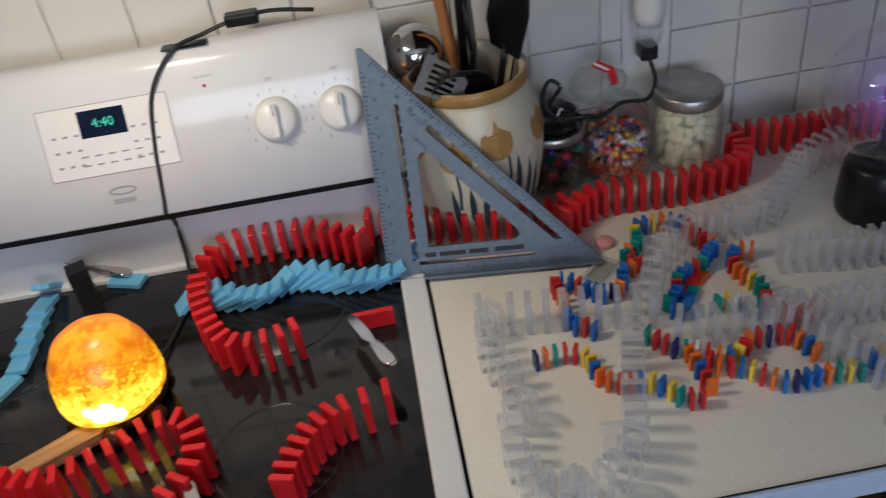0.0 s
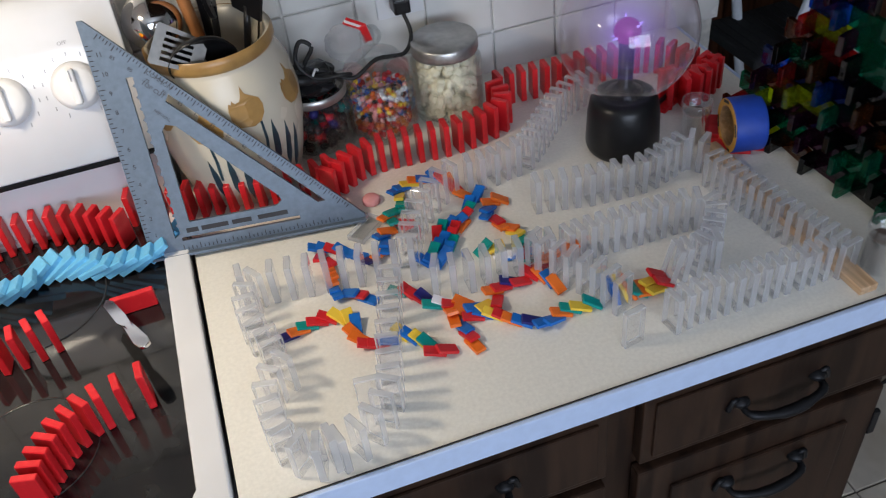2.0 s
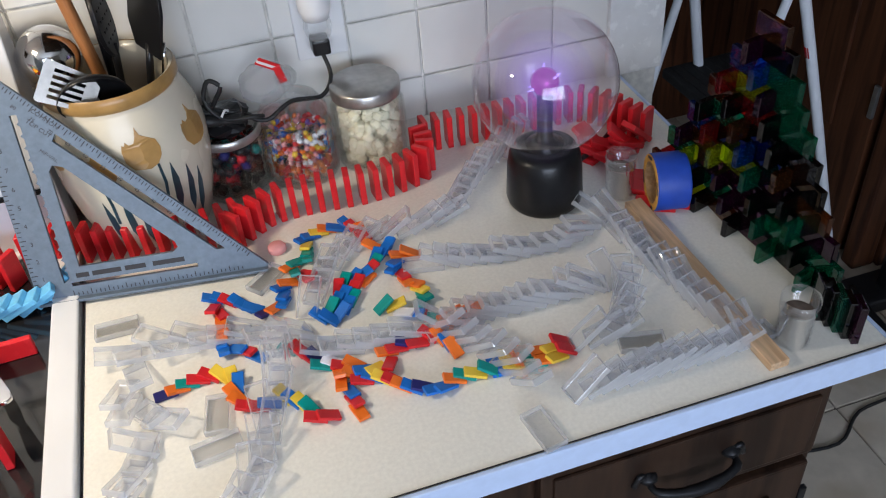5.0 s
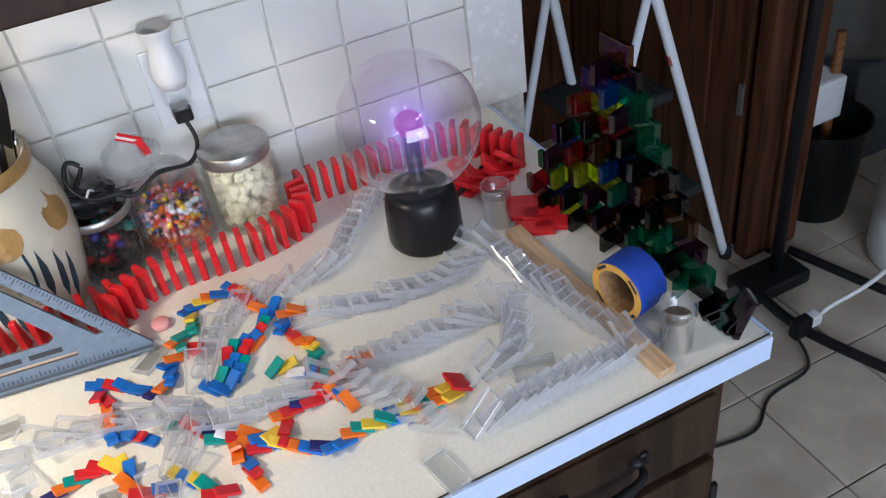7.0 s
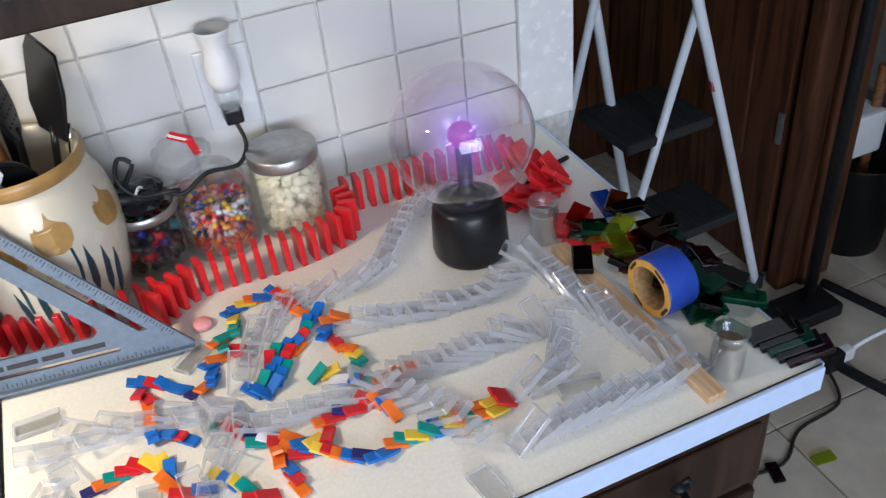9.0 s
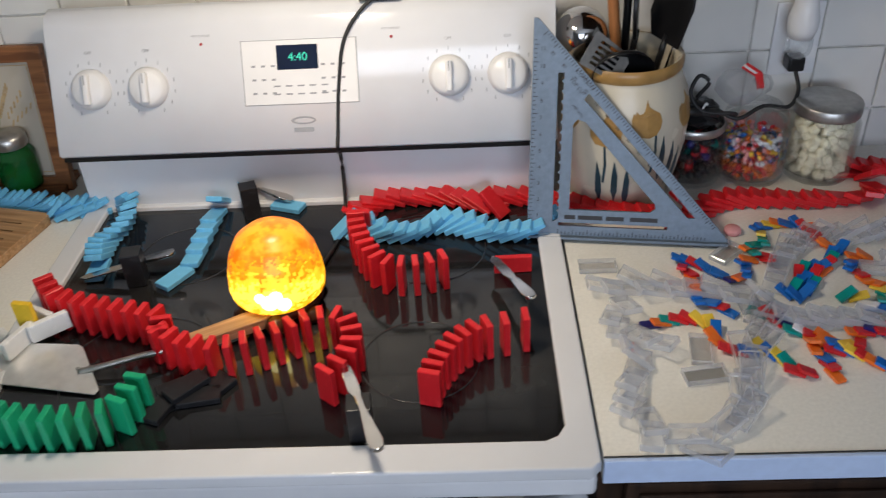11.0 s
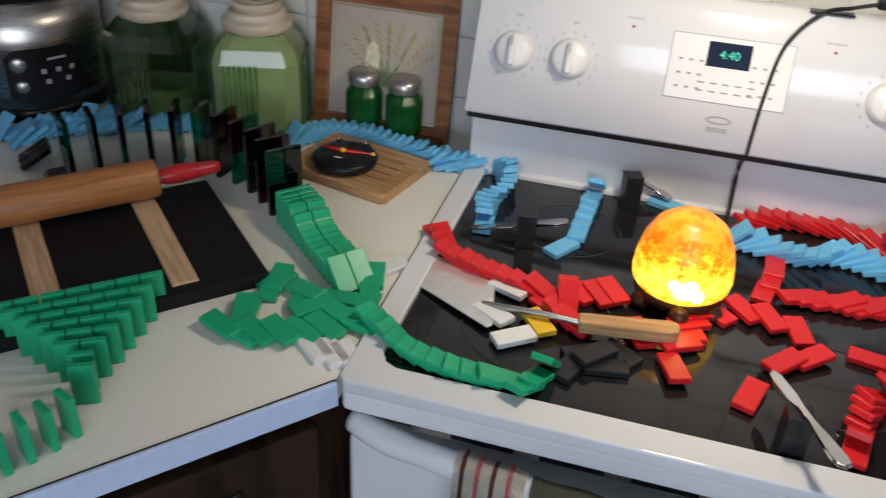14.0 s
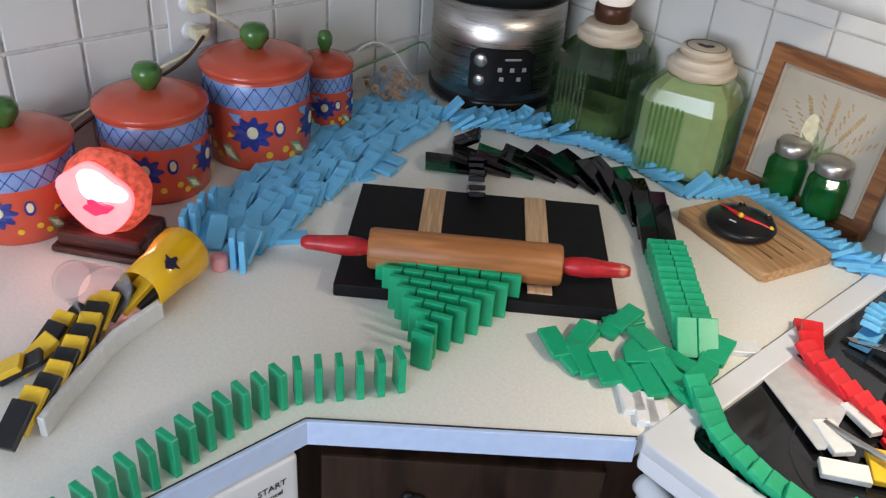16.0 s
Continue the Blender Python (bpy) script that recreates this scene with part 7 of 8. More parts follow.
# the dark tinted ones: four make a tall pane
DK = [TRANS[5], TRANS[5], TRANS[0], TRANS[1], TRANS[5]]
dk_line = [(-0.222, -0.318), (-0.246, -0.297), (-0.275, -0.272), (-0.313, -0.251), (-0.365, -0.232), (-0.426, -0.234), (-0.477, -0.254), (-0.522, -0.287), (-0.557, -0.322), (-0.578, -0.346)]
for lvl in (0, 1):
    for s in (-0.0140, 0.0140):
        ln = smooth_line(dk_line, n=11)
        for i, (x, y, head) in enumerate(ln):
            px, py = x - s * math.sin(radians(head)), y + s * math.cos(radians(head))
            o = domino(tipped(px, py, H + lvl * DL, head, 0, (DL, DW, DT)), TRANS[0] if (i == 0 and lvl == 1 and s > 0) else DK[(i * 2 + lvl + (s > 0)) % 5], "dark tinted acrylic domino of a tall pane", "dark domino panes")
            t = 14.10 + 0.055 * i
            base = Matrix.Translation((px, py, H)) @ Matrix.Rotation(radians(head), 4, 'Z') @ Matrix.Translation((DT / 2, 0, 0))
            arm = Matrix.Translation((-DT / 2, 0, lvl * DL))
            lean = 76 if i < 10 else 86
            MOVES.append((o, [(0.0, o.matrix_basis.copy()), (t, o.matrix_basis.copy()), (t + 0.10, base @ Matrix.Rotation(radians(22), 4, 'Y') @ arm), (t + 0.26, base @ Matrix.Rotation(radians(lean), 4, 'Y') @ arm), (16.0, base @ Matrix.Rotation(radians(lean), 4, 'Y') @ arm)]))
for (x, y), a in zip([(-0.527, -0.427), (-0.564, -0.388), (-0.602, -0.359), (-0.678, -0.342)], (-40, -44, -40, 40)):
    for s in (-0.012, 0.012):
        o = domino(tipped(x + s * 0.7, y - s * 0.7, H + 0.004, a, 60, (DL, DW, DT)), TRANS[5] if s > 0 else TRANS[1], "dark tinted acrylic domino of a fallen stack", "dark domino panes")
# green field: seven ranks before the board, then a single line
f0, f1 = [(-0.407, -0.719), (-0.264, -0.591)]
l0, l1 = [(-0.235, -0.79), (-0.235, -0.79)]
for k, c in enumerate((7, 6, 5, 4, 3, 2, 1, 1)):
    f = k / 8
    mid = (np.array(f0) + np.array(f1)) / 2 * (1 - f) + np.array(l0) * f
    along = (np.array(f1) - np.array(f0))
    along = along / np.linalg.norm(along)
    turn = radians(-2.2 * k)
    along = np.array((along[0] * math.cos(turn) - along[1] * math.sin(turn), along[0] * math.sin(turn) + along[1] * math.cos(turn)))
    head = math.degrees(math.atan2(along[1], along[0])) - 90
    for i in range(c):
        q = mid + along * 0.0285 * (i - (c - 1) / 2)
        domino(tipped(q[0], q[1], H, head, 0, (DL, DW, DT)), GREEN, "green plastic domino of the standing field", "green domino field")
chain([(-0.235, -0.818), (-0.242, -0.836), (-0.25, -0.853), (-0.261, -0.873), (-0.273, -0.894), (-0.284, -0.913), (-0.293, -0.933), (-0.293, -0.956), (-0.293, -0.978), (-0.292, -1.002), (-0.289, -1.026), (-0.285, -1.048), (-0.28, -1.071), (-0.274, -1.093), (-0.272, -1.115), (-0.268, -1.138), (-0.263, -1.159), (-0.259, -1.181), (-0.252, -1.205)], GREEN, "green plastic domino of the standing line", "green domino field", 0.0235, start="up", jitter=1.5)
# black and yellow line on white bars, and its side branch
yb = smooth_line([(-0.392, -1.218), (-0.412, -1.192), (-0.433, -1.163), (-0.461, -1.131), (-0.492, -1.099), (-0.526, -1.065), (-0.544, -1.032), (-0.546, -1.005)], step=0.0225)
for i, (x, y, h) in enumerate(yb):
    domino(tipped(x, y, H + 0.010, h, 64, (DL, DW, DT)), (BLACKD, YELLOWD)[i % 2], "black or yellow plastic domino of a leaning line", "black and yellow dominoes")
yb = smooth_line([(-0.526, -1.203), (-0.515, -1.175), (-0.521, -1.148), (-0.542, -1.114), (-0.552, -1.086)], n=7)
for i, (x, y, h) in enumerate(yb):
    domino(tipped(x, y, H, h, 66, (DL, DW, DT)), (YELLOWD, BLACKD)[i % 2], "black or yellow plastic domino of a leaning line", "black and yellow dominoes")
yb = smooth_line([(-0.418, -1.153), (-0.44, -1.127), (-0.46, -1.099), (-0.482, -1.069), (-0.499, -1.037), (-0.511, -1.006)], n=6)
for i, (x, y, h) in enumerate(yb):
    domino(on_edge(x, y, H, h), WHITED, "white plastic domino lying as a ramp", "white dominoes")
for (x, y), a in zip([(-0.05, -0.608), (-0.027, -0.61), (-0.007, -0.609), (-0.023, -0.414)], (-40, -42, -44, 48)):
    domino(Matrix.Translation((x, y, H + DT / 2)) @ Matrix.Rotation(radians(a), 4, 'Z') @ pose(0, 0, 0, 0, 90, 0) @ pose(0, 0, -DL / 2), WHITED, "white plastic domino lying flat on the worktop", "white dominoes")

# small many-coloured ones
MG = "small coloured plastic domino of the mixed rows"
SD = dict(dims=(SL, SW, ST), jitter=9, scatter=12, step=0.0125, last=89, lean_extra=4)
chain([(1.221, -0.52), (1.196, -0.516), (1.172, -0.516), (1.15, -0.518), (1.132, -0.514), (1.115, -0.498), (1.099, -0.483), (1.081, -0.477), (1.068, -0.465)], SMALL, MG, "small coloured dominoes", start=1.05, end=1.30, colours="TYTOBRBNBORRYBRORW", **SD)
for s in (-0.0075, 0.0075):
    chain([(1.314, -0.513), (1.296, -0.514), (1.275, -0.516), (1.255, -0.513), (1.241, -0.513)], SMALL, MG, "small coloured dominoes", start=1.75, end=1.95, side=s, colours="RYTOBTORYTBB", **SD)
chain([(1.188, -0.482), (1.175, -0.449), (1.149, -0.444), (1.125, -0.444), (1.11, -0.458), (1.093, -0.464), (1.074, -0.456), (1.056, -0.444), (1.039, -0.437), (1.014, -0.406)], SMALL, MG, "small coloured dominoes", start=1.0, end=1.35, colours="OBORRNRORYBORWTNRRTY", **SD)
chain([(1.051, -0.447), (1.053, -0.477), (1.056, -0.503)], SMALL, MG, "small coloured dominoes", start=1.3, end=1.36, colours="OBRO", **SD)
chain([(1.04, -0.515), (1.022, -0.513), (1.011, -0.498), (0.999, -0.484), (0.987, -0.476), (0.963, -0.475), (0.94, -0.458), (0.934, -0.425), (0.915, -0.411), (0.899, -0.41), (0.887, -0.411), (0.874, -0.413)], SMALL, MG, "small coloured dominoes", start=1.36, end=1.68, colours="RTYBYBRROBYYRRTON", **SD)
chain([(1.069, -0.376), (1.054, -0.362), (1.073, -0.345), (1.079, -0.324), (1.093, -0.31), (1.113, -0.302), (1.126, -0.295), (1.138, -0.279), (1.154, -0.266), (1.141, -0.247), (1.129, -0.207), (1.109, -0.193), (1.089, -0.193), (1.065, -0.199), (1.057, -0.235), (1.033, -0.252), (1.045, -0.277), (1.02, -0.284), (1.015, -0.306), (0.996, -0.321), (0.976, -0.314), (0.96, -0.298), (0.944, -0.281), (0.929, -0.285), (0.932, -0.317), (0.929, -0.344), (0.931, -0.365), (0.945, -0.372), (0.955, -0.382)], SMALL, MG, "small coloured dominoes", start=0.1, end=1.3, colours="BTBRTBRTBBORORBOYBYTTOTROBBONBBRBRROOBBRB", **SD)
chain([(1.064, -0.37), (1.081, -0.358), (1.092, -0.333), (1.107, -0.32)], SMALL, MG, "small coloured dominoes", start=-1, end=-0.5, colours="BTRO", **SD)
chain([(1.195, -0.289), (1.18, -0.284), (1.163, -0.298), (1.162, -0.323), (1.17, -0.343), (1.176, -0.36), (1.173, -0.381)], SMALL, MG, "small coloured dominoes", start=1.1, end=1.35, colours="OBROYTR", **SD)
chain([(1.114, -0.375), (1.13, -0.374), (1.142, -0.389), (1.156, -0.397)], SMALL, MG, "small coloured dominoes", start=1.2, end=1.4, colours="TYWBT", **SD)
chain([(1.187, -0.414), (1.216, -0.417), (1.193, -0.423)], SMALL, MG, "small coloured dominoes", start=1.2, end=1.4, colours="OOR", **SD)

# clear acrylic ones
CG = "clear acrylic domino of the winding row"
CD = dict(jitter=3, scatter=5)
C4 = "clear dominoes"
chain([(1.312, -0.511), (1.331, -0.512), (1.351, -0.512), (1.372, -0.501), (1.39, -0.481), (1.404, -0.46), (1.401, -0.439), (1.377, -0.431), (1.352, -0.43), (1.308, -0.43), (1.271, -0.428), (1.238, -0.428), (1.217, -0.43)], ACRYL, CG, C4, 0.0165, start=1.93, end=2.33, **CD)
chain([(1.177, -0.418), (1.195, -0.452), (1.212, -0.478), (1.228, -0.505), (1.239, -0.534)], ACRYL, CG, C4, 0.0180, start=2.33, end=2.47, last=50, **CD)
chain([(1.277, -0.582), (1.308, -0.578), (1.348, -0.578), (1.378, -0.578), (1.415, -0.577), (1.441, -0.578), (1.475, -0.576)], ACRYL, CG, C4, 0.0165, start=2.48, end=2.84, **CD)
chain([(1.502, -0.588), (1.5, -0.574), (1.494, -0.551), (1.489, -0.529), (1.481, -0.502), (1.476, -0.461), (1.468, -0.434), (1.463, -0.396), (1.459, -0.37)], ACRYL, CG, C4, 0.0165, start=2.84, end=3.05, **CD)
chain([(1.466, -0.334), (1.449, -0.316), (1.417, -0.325), (1.378, -0.338), (1.338, -0.337), (1.294, -0.333), (1.257, -0.324), (1.224, -0.318)], ACRYL, CG, C4, 0.0180, start=3.05, end=3.4, **CD)
chain([(1.195, -0.428), (1.16, -0.426), (1.135, -0.424), (1.104, -0.423), (1.072, -0.422), (1.049, -0.414)], ACRYL, CG, C4, 0.0225, start=3.85, end=4.15, **CD)
chain([(1.032, -0.373), (1.006, -0.367), (0.982, -0.36), (0.958, -0.354), (0.929, -0.349), (0.9, -0.346), (0.872, -0.341), (0.844, -0.338), (0.827, -0.354), (0.821, -0.381), (0.824, -0.415), (0.835, -0.44), (0.84, -0.464)], ACRYL, CG, C4, 0.0225, start=4.1, end=4.5, jitter=4, scatter=38)
chain([(0.847, -0.489), (0.829, -0.504), (0.822, -0.526), (0.821, -0.555), (0.827, -0.585), (0.843, -0.609), (0.863, -0.618), (0.887, -0.615), (0.912, -0.605), (0.931, -0.589), (0.947, -0.567)], ACRYL, CG, C4, 0.0215, start=4.45, end=4.8, jitter=4, scatter=38)
chain([(0.952, -0.552), (0.959, -0.524), (0.966, -0.495), (0.976, -0.466), (0.985, -0.434), (0.996, -0.402)], ACRYL, CG, C4, 0.0215, start=4.75, end=5.0, jitter=4, scatter=38)
chain([(1.032, -0.356), (1.047, -0.324), (1.061, -0.296), (1.082, -0.27), (1.109, -0.246), (1.131, -0.234)], ACRYL, CG, C4, 0.0225, start=4.2, end=4.5, **CD)
chain([(1.157, -0.235), (1.187, -0.236), (1.217, -0.229), (1.244, -0.226), (1.272, -0.201), (1.301, -0.17), (1.336, -0.135), (1.375, -0.111), (1.409, -0.105)], ACRYL, CG, C4, 0.0190, start=4.5, end=4.95, **CD)
domino(flat(0.997, -0.262, H, 42), ACRYL, "clear acrylic domino lying flat on the worktop", C4)
for (x, y), a, (ux, uy), t in zip([(0.808, -0.284), (0.912, -0.467), (0.907, -0.513), (1.236, -0.612), (1.388, -0.537)], (0, 82, 8, 100, -14),
                                  [(0.822, -0.330), (0.925, -0.560), (0.872, -0.612), (1.226, -0.585), (1.372, -0.515)], (4.3, 4.65, 4.6, 2.46, 2.05)):
    up, down = tipped(ux, uy, H, a, 0, (DL, DW, DT)), flat(x, y, H, a)
    mid = Matrix.Translation(up.translation.lerp(down.translation, 0.5)) @ up.to_quaternion().slerp(down.to_quaternion(), 0.5).to_matrix().to_4x4()
    o = domino(up, ACRYL, "clear acrylic domino knocked flat on the worktop", C4)
    MOVES.append((o, [(0.0, up), (t, up), (t + 0.1, mid), (t + 0.22, down), (16.0, down)]))

# see-through coloured tower beyond the stick; it comes down from its near end
rng = random.Random(11)
TA, TB = np.array((1.572, -0.228)), np.array((1.626, -0.566))
tdir = (TB - TA) / np.linalg.norm(TB - TA)
thead = math.degrees(math.atan2(tdir[1], tdir[0]))
span = float(np.linalg.norm(TB - TA))
LEV = 11
TINT = [0, 0, 1, 5, 2, 4, 5, 1, 5, 0, 5, 1, 6, 0, 5, 1, 0, 4, 2, 5, 3, 1, 0, 5]
for lvl in range(LEV):
    c = 11 - lvl
    for i in range(c):
        f = (i + lvl * 0.5 + 0.5) / 11.0
        zig = (-1) ** (i + lvl)
        p = TA + tdir * span * f
        mt = on_edge(p[0], p[1], H + DW * lvl, thead - 47 + 39 * zig + rng.uniform(-4, 4))
        o = domino(mt, TRANS[TINT[rng.randrange(len(TINT))]], "see-through coloured acrylic domino of a tower", "tinted domino tower")
        t = 7.05 + 1.35 * (1 - f) + rng.uniform(-0.06, 0.06)
        if lvl > 3:
            t = 7.15 + 1.15 * (1 - f) + rng.uniform(-0.06, 0.06)
        dx, dy = rng.uniform(-0.035, 0.06), rng.uniform(-0.075, 0.05)
        ex, ey = p[0] + dx, p[1] + dy
        ez = H + 0.007 + rng.choice((0.0, 0.009, 0.018, 0.028)) * (0.3 + 0.7 * (lvl < 5))
        ex = min(1.625, max(1.525, ex))
        ey = min(0.02, max(-0.60, ey))
        spin = Euler((rng.uniform(-0.3, 0.3), rng.uniform(-0.3, 0.3), rng.uniform(0, 6.28))).to_matrix().to_4x4()
        if lvl >= 2 and rng.random() < 0.16:
            ex, ey, ez = rng.uniform(1.82, 2.25), rng.uniform(-0.55, 0.15), 0.006
            spin = Euler((0, 0, rng.uniform(0, 6.28))).to_matrix().to_4x4()
        fin = Matrix.Translation((ex, ey, ez)) @ spin @ pose(0, 0, 0, 0, 90, 0) @ pose(0, 0, -DL / 2)
        q0, q1 = mt.to_quaternion(), fin.to_quaternion()
        q1.make_compatible(q0)
        dur = 0.42 if ez > 0.5 else 0.60
        step1 = Matrix.Translation(mt.translation.lerp(fin.translation, 0.30) + Vector((0, 0, 0.25 * (mt.translation.z - fin.translation.z)))) @ q0.slerp(q1, 0.40).to_matrix().to_4x4()
        step2 = Matrix.Translation(mt.translation.lerp(fin.translation, 0.70) + Vector((0, 0, 0.18 * (mt.translation.z - fin.translation.z)))) @ q0.slerp(q1, 0.75).to_matrix().to_4x4()
        MOVES.append((o, [(0.0, mt), (t, mt), (t + dur * 0.5, step1), (t + dur * 0.78, step2), (t + dur, fin), (16.0, fin)]))
# dark ones standing by the near coin tube, felled first
for i, (x, y) in enumerate(smooth_line([(1.596, -0.566), (1.6, -0.582), (1.604, -0.6), (1.609, -0.611)], n=5)[k][:2] for k in range(5)):
    o = domino(tipped(x, y, H, -20, 0, (DL, DW, DT)), TRANS[(5, 5, 0, 5, 1)[i]], "dark tinted acrylic domino near the coin tube", "tinted domino tower")
    a, b = o.matrix_basis.copy(), tipped(x, y, H, -20, 70, (DL, DW, DT))
    MOVES.append((o, [(0.0, a), (6.75 + 0.05 * i, a), (6.95 + 0.05 * i, b), (16.0, b)]))

tape = thing("tape_roll", label="roll of blue painter's tape lying on its side", category="tape roll")
part("tape", lathe([(0.029, -0.022), (0.0385, -0.022), (0.039, -0.020), (0.039, 0.020), (0.0385, 0.022), (0.029, 0.022)], 48), TAPEBLUE, tape, "blue masking tape")
part("core", lathe([(0.028, 0.0225), (0.0292, 0.0225), (0.0292, -0.0225), (0.028, -0.0225), (0.028, 0.0225)], 40), BAMBOO, tape)
part("label", extrude_outline(ellipse(0, 0, 0.0382, 0.0382, 40), 0.0006, [ellipse(0, 0, 0.0292, 0.0292, 36)]), TAPECORE, tape, "orange paper ring label", pose(0, 0, 0.0226))
for a in (20, 110, 200, 290):
    part("label_bar", box(0.018, 0.004, 0.0004, (0, 0.034, 0)), DARKINK, tape, "", pose(0, 0, 0.0229, 0, 0, a))
bar = domino(on_edge(TA[0] + 0.02, TA[1] - 0.05, H, 20), TRANS[5], "dark tinted acrylic domino thrown onto the wooden stick", "tinted domino tower")
bar_end = flat(1.503, -0.352, H + 0.0125, 62)
MOVES.append((bar, [(0.0, bar.matrix_basis.copy()), (8.25, bar.matrix_basis.copy()), (8.40, Matrix.Translation(bar.matrix_basis.translation.lerp(bar_end.translation, 0.5) + Vector((0, 0, 0.04))) @ bar.matrix_basis.to_quaternion().slerp(bar_end.to_quaternion(), 0.5).to_matrix().to_4x4()), (8.55, bar_end), (16.0, bar_end)]))

# knives, spatula, supports on the cooktop
butter_knife((0.058, -0.285), (0.199, -0.268), ZG + 0.010, ZG + 0.040, "steel butter knife bridging the cooktop")
butter_knife((0.223, -0.066), (0.34, -0.09), 0.972, ZG + 0.012, "steel butter knife propped on a black block")
butter_knife((0.679, -0.402), (0.723, -0.278), 0.920, 0.935, "steel butter knife at the side of the cooktop", ((*(0.658, -0.291), 0.946), (*(0.725, -0.466), 0.974)))
butter_knife((0.474, -0.521), (0.529, -0.684), 0.960, 0.988, "steel butter knife propped on a black block")
for (x, y), a in zip([(0.276, -0.110), (0.142, -0.284), (0.498, -0.596)], (20, 10, 5)):
    block(x, y, a)


def pan_spatula():
    a, b = Vector((0.030, -0.406, ZG + 0.005)), Vector((0.362, -0.458, ZG + 0.016))
    d = b - a
    m = Matrix.Translation(a) @ d.to_track_quat('X', 'Z').to_matrix().to_4x4()
    s = thing("pan_turner", m, "steel pan turner with a worn wooden handle", "turner")
    L = d.length
    part("blade", extrude_outline([(-0.012, 0.036), (-0.003, 0.037), (0.092, 0.010), (0.098, 0.004), (0.128, -0.078), (0.124, -0.085), (0.002, -0.038), (-0.003, -0.032)], 0.0014, (), 0.0004), TURNER, s, "broad steel blade")
    part("shank", tube([(0.100, -0.042, 0.002), (0.135, -0.044, 0.007), (0.185, -0.040, 0.010), (0.238, -0.031, 0.006)], 0.0042, 8), DULLSTEEL, s)
    part("handle", extrude_outline([(0, -0.008), (0.004, -0.0095), (0.060, -0.0105), (0.108, -0.012), (0.117, -0.009), (0.120, 0), (0.117, 0.009), (0.108, 0.012), (0.060, 0.0105), (0.004, 0.0095), (0, 0.008)], 0.013, [ellipse(0.110, 0, 0.0022, 0.0022, 10)], 0.002), BAMBOO, s, "worn wooden handle", pose(0.228, -0.033, 0.007, 0, 0, 16))
    for x in (0.098, 0.112):
        part("rivet", lathe([(0, 0.0024), (0.0025, 0.0018), (0.003, 0)], 10, at=(x, -0.036, 0.0010)), DULLSTEEL, s)
    # the turner is swung aside as its little box falls
    up = Matrix.Translation((0.022, -0.462, ZG + 0.008)) @ Matrix.Rotation(radians(11), 4, 'Z') @ pose(0, 0, 0, 4, -1, 0)
    MOVES.append((s, [(0.0, up), (12.58, up), (12.95, m), (16.0, m)]))
    # white box of dominoes with a yellow one, knocked apart
    wl = "white plastic domino of a small box on the turner"
    for (x0, y0), (x1, y1), (x2, y2), r0, r1, mm in zip([(0.038, -0.439), (0.046, -0.39), (0.067, -0.412), (0.041, -0.411)], [(0.132, -0.409), (0.083, -0.442), (0.119, -0.485), (0.123, -0.441)], [(0.147, -0.415), (0.14, -0.476), (0.175, -0.516), (0.198, -0.476)], (70, -28, 40, 80), (-30, -42, 28, -62), (WHITED, WHITED, WHITED, YELLOWD)):
        p0 = Matrix.Translation((x0, y0, ZG + 0.012)) @ Matrix.Rotation(radians(r0), 4, 'Z') @ pose(0, 0, 0)
        if mm is WHITED:
            p0 = on_edge(x0, y0, ZG + 0.012, r0)
        p1 = Matrix.Translation((x1, y1, ZG + 0.008)) @ Matrix.Rotation(radians(r1), 4, 'Z') @ pose(0, 0, 0, 0, 88, 0) @ pose(0, 0, -DL / 2)
        p2 = Matrix.Translation((x2, y2, ZG + 0.0085)) @ Matrix.Rotation(radians(r1 + 8), 4, 'Z') @ pose(0, 0, 0, 0, 89, 0) @ pose(0, 0, -DL / 2)
        o = domino(p0, mm, wl if mm is WHITED else "yellow plastic domino standing in a small white box", "white dominoes")
        MOVES.append((o, [(0.0, p0), (12.55, p0), (12.72, Matrix.Translation(p0.translation.lerp(p1.translation, 0.5) + Vector((0, 0, 0.02))) @ p0.to_quaternion().slerp(p1.to_quaternion(), 0.5).to_matrix().to_4x4()), (12.92, p1), (13.3, p2), (16.0, p2)]))
    for (x, y), a in zip([(0.263, -0.513), (0.250, -0.545), (0.292, -0.530), (0.305, -0.500), (0.276, -0.520)], (30, 70, 10, -35, 48)):
        domino(flat(x, y, ZG + (0.0086 if a == 48 else 0), a), BLACKD, "black plastic domino lying on the cooktop", "black support blocks")


pan_spatula()

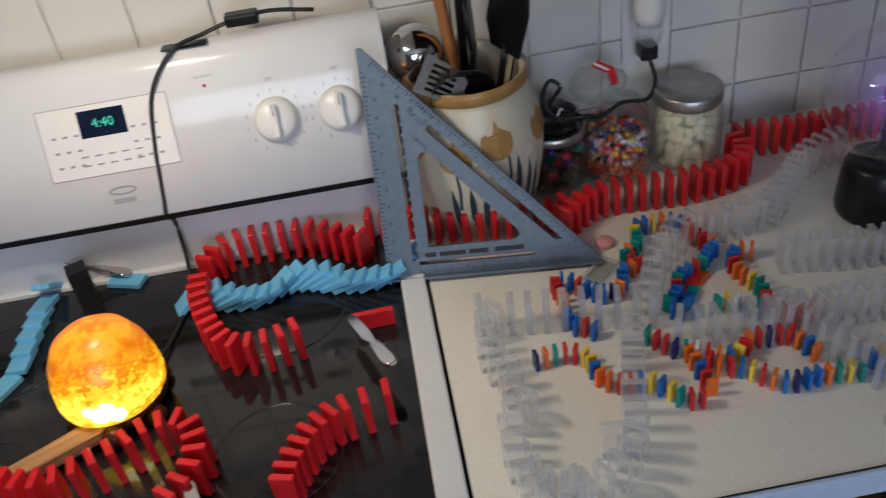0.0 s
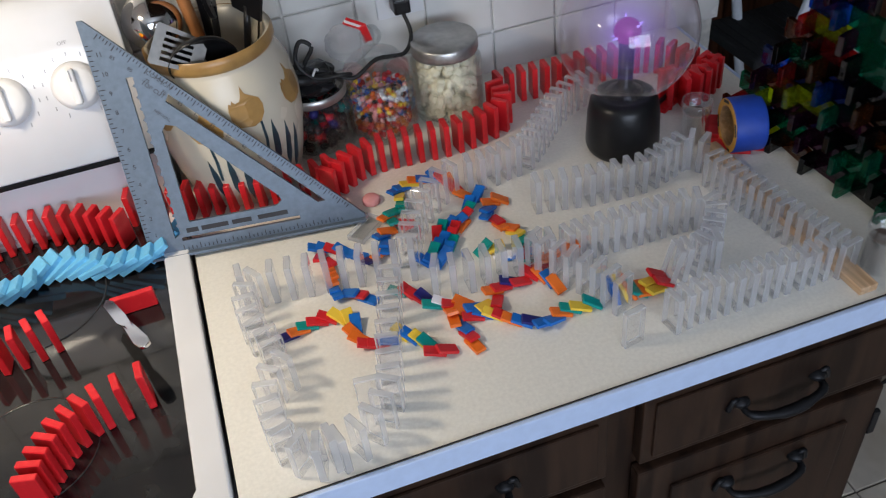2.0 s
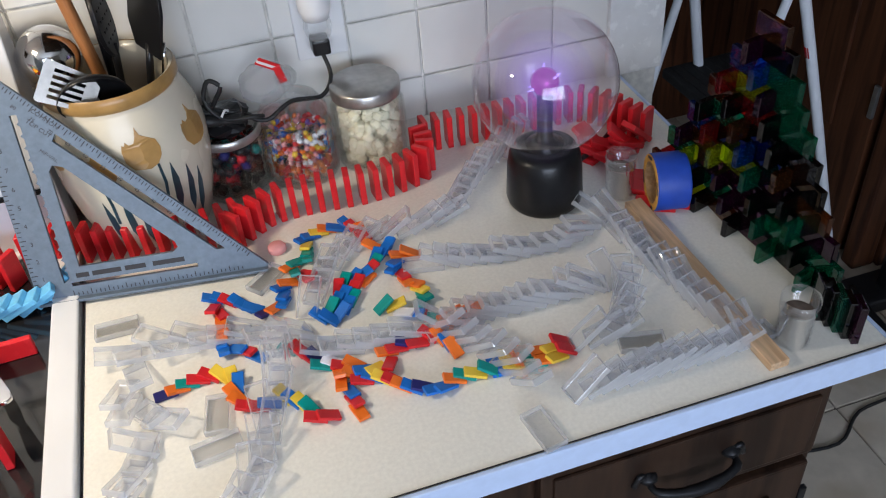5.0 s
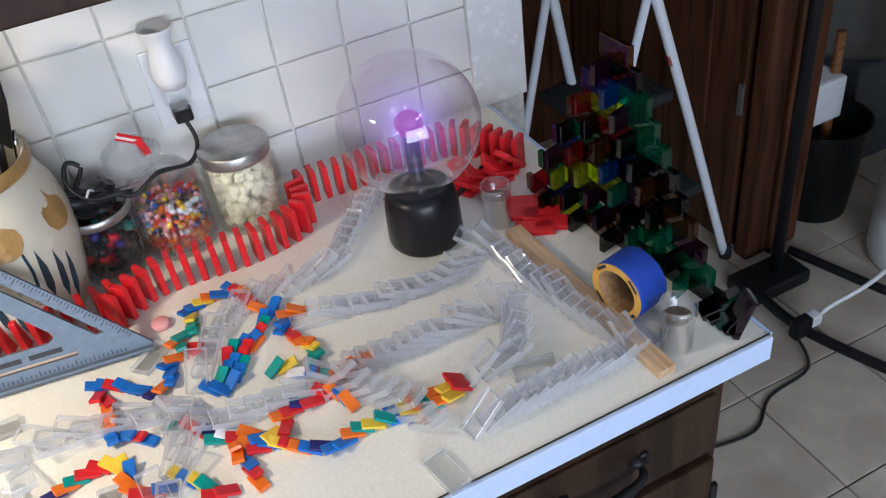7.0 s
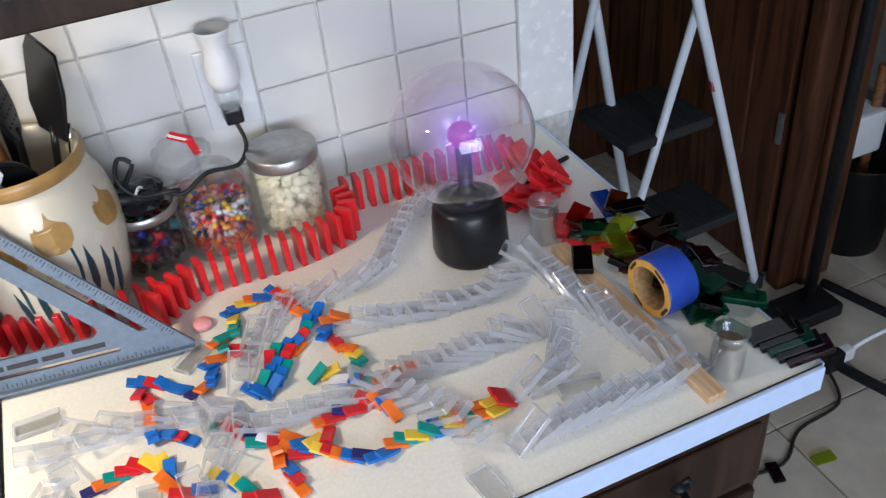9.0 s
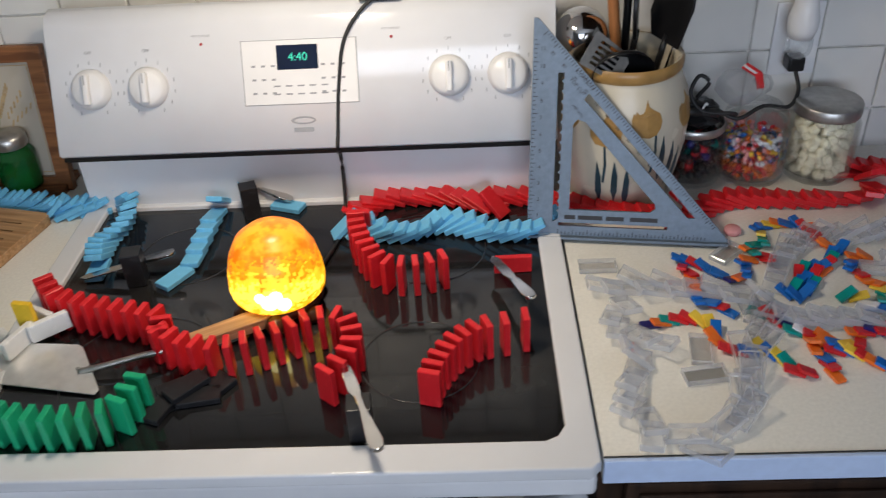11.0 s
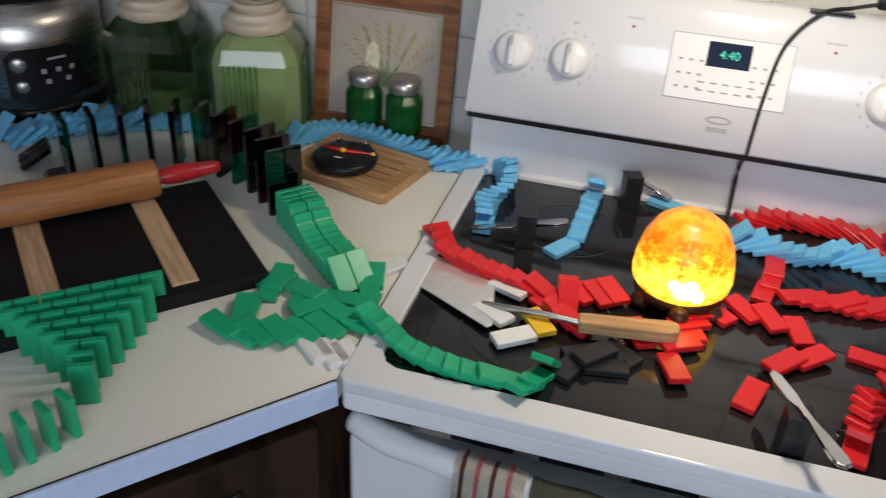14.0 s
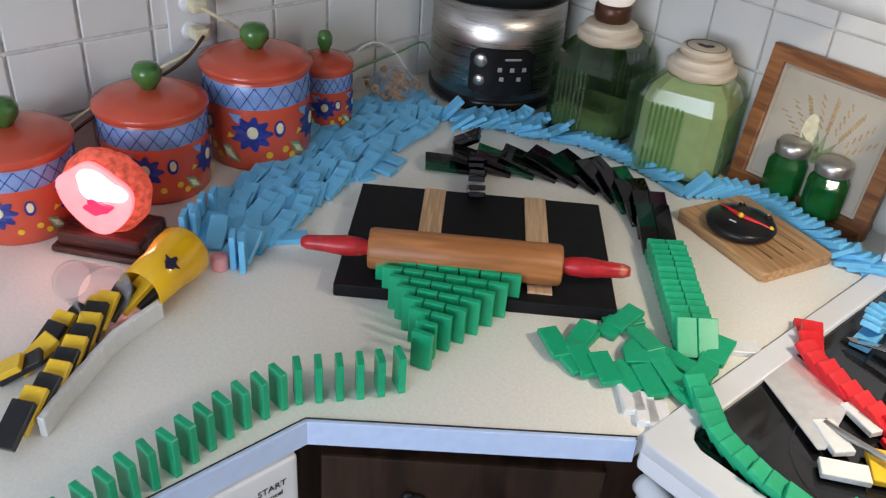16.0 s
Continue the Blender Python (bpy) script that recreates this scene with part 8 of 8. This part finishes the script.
# ---- tiles ----
TILE = 0.1100
tile_mesh = mesh_of("tile", box(TILE - 0.003, 0.007, TILE - 0.003, (0, 0, -(TILE - 0.003) / 2), 0.0016, 1), WHITE_TILE)
for i in range(-21, 3):
    for j in range(-2, 5):
        x, z = 1.308 + TILE * (i + 0.5), 1.095 + TILE * (j + 0.5)
        if x < WALLX + 0.03 or x > 1.625 or z < 0.87:
            continue
        o = new("tile", tile_mesh)
        o.parent = wall_north
        o.matrix_basis = pose(x, WALLY + 0.0032, z)
for i in range(-8, 9):
    for j in range(-2, 5):
        o = new("tile", tile_mesh)
        o.parent = wall_west
        o.matrix_basis = pose(WALLX - 0.0032, -0.869 + 0.1155 * (i + 0.5), 1.116 + 0.1155 * (j + 0.5), 0, 0, 90) @ Matrix.Diagonal((1.027, 1, 1.027, 1))
ft_mesh = mesh_of("floor_tile", box(0.298, 0.298, 0.008, (0, 0, -0.008), 0.0018, 1), FLOORTILE)
for i in range(-9, 8):
    for j in range(-10, 6):
        o = new("floor_tile", ft_mesh)
        o.parent = floor
        o.matrix_basis = pose(1.88 + 0.302 * i - 0.151 - 0.0, -0.13 + 0.151 + 0.302 * j, 0)


def motions():
    """All that moves: the toppling dominoes, the tower, the tape roll, the rolling pin."""
    for ob, rows in MOVES + KNIVES:
        walk(ob, rows)
    # the tape roll turns on its rim down the worktop
    def roll(x, y, a, head):
        return pose(x, y, H + 0.0393, 0, 0, head) @ pose(0, 0, 0, 90, 0, 0) @ pose(0, 0, 0, 0, 0, a)
    t0, t1 = (1.540, -0.313), (1.539, -0.51)
    walk(tape, [(0.0, roll(t0[0], t0[1], 0, -104)), (5.35, roll(t0[0], t0[1], 0, -104)), (5.9, roll(t0[0] * 0.6 + t1[0] * 0.4, t0[1] * 0.6 + t1[1] * 0.4, -75, -80)), (6.4, roll(t1[0] * 0.95 + t0[0] * 0.05, t1[1] * 0.95 + t0[1] * 0.05, -150, -80)), (6.9, roll(t1[0], t1[1], -158, -78)), (7.15, roll(t1[0], t1[1], -158, -78)), (7.65, roll(t1[0] + 0.010, t1[1] + 0.046, -140, -84)), (16.0, roll(t1[0] + 0.010, t1[1] + 0.046, -140, -84))])
    # the pin waits at the back of the board, rolls over the strips and stops at the green field
    def pin_at(d, a):
        u = Matrix.Rotation(radians(BA), 4, 'Z')
        p = bm_pose.translation + (u @ Vector((-0.018, d, 0)))
        return Matrix.Translation((p.x, p.y, H + 0.0235 + 0.029)) @ u @ pose(0, 0, 0, a, 0, 0)
    walk(pin, [(0.0, pin_at(0.118, 0)), (14.85, pin_at(0.118, 0)), (15.1, pin_at(0.105, 26)), (15.4, pin_at(0.050, 85)), (15.7, pin_at(-0.015, 150)), (16.0, pin_at(-0.095, 225))])


motions()
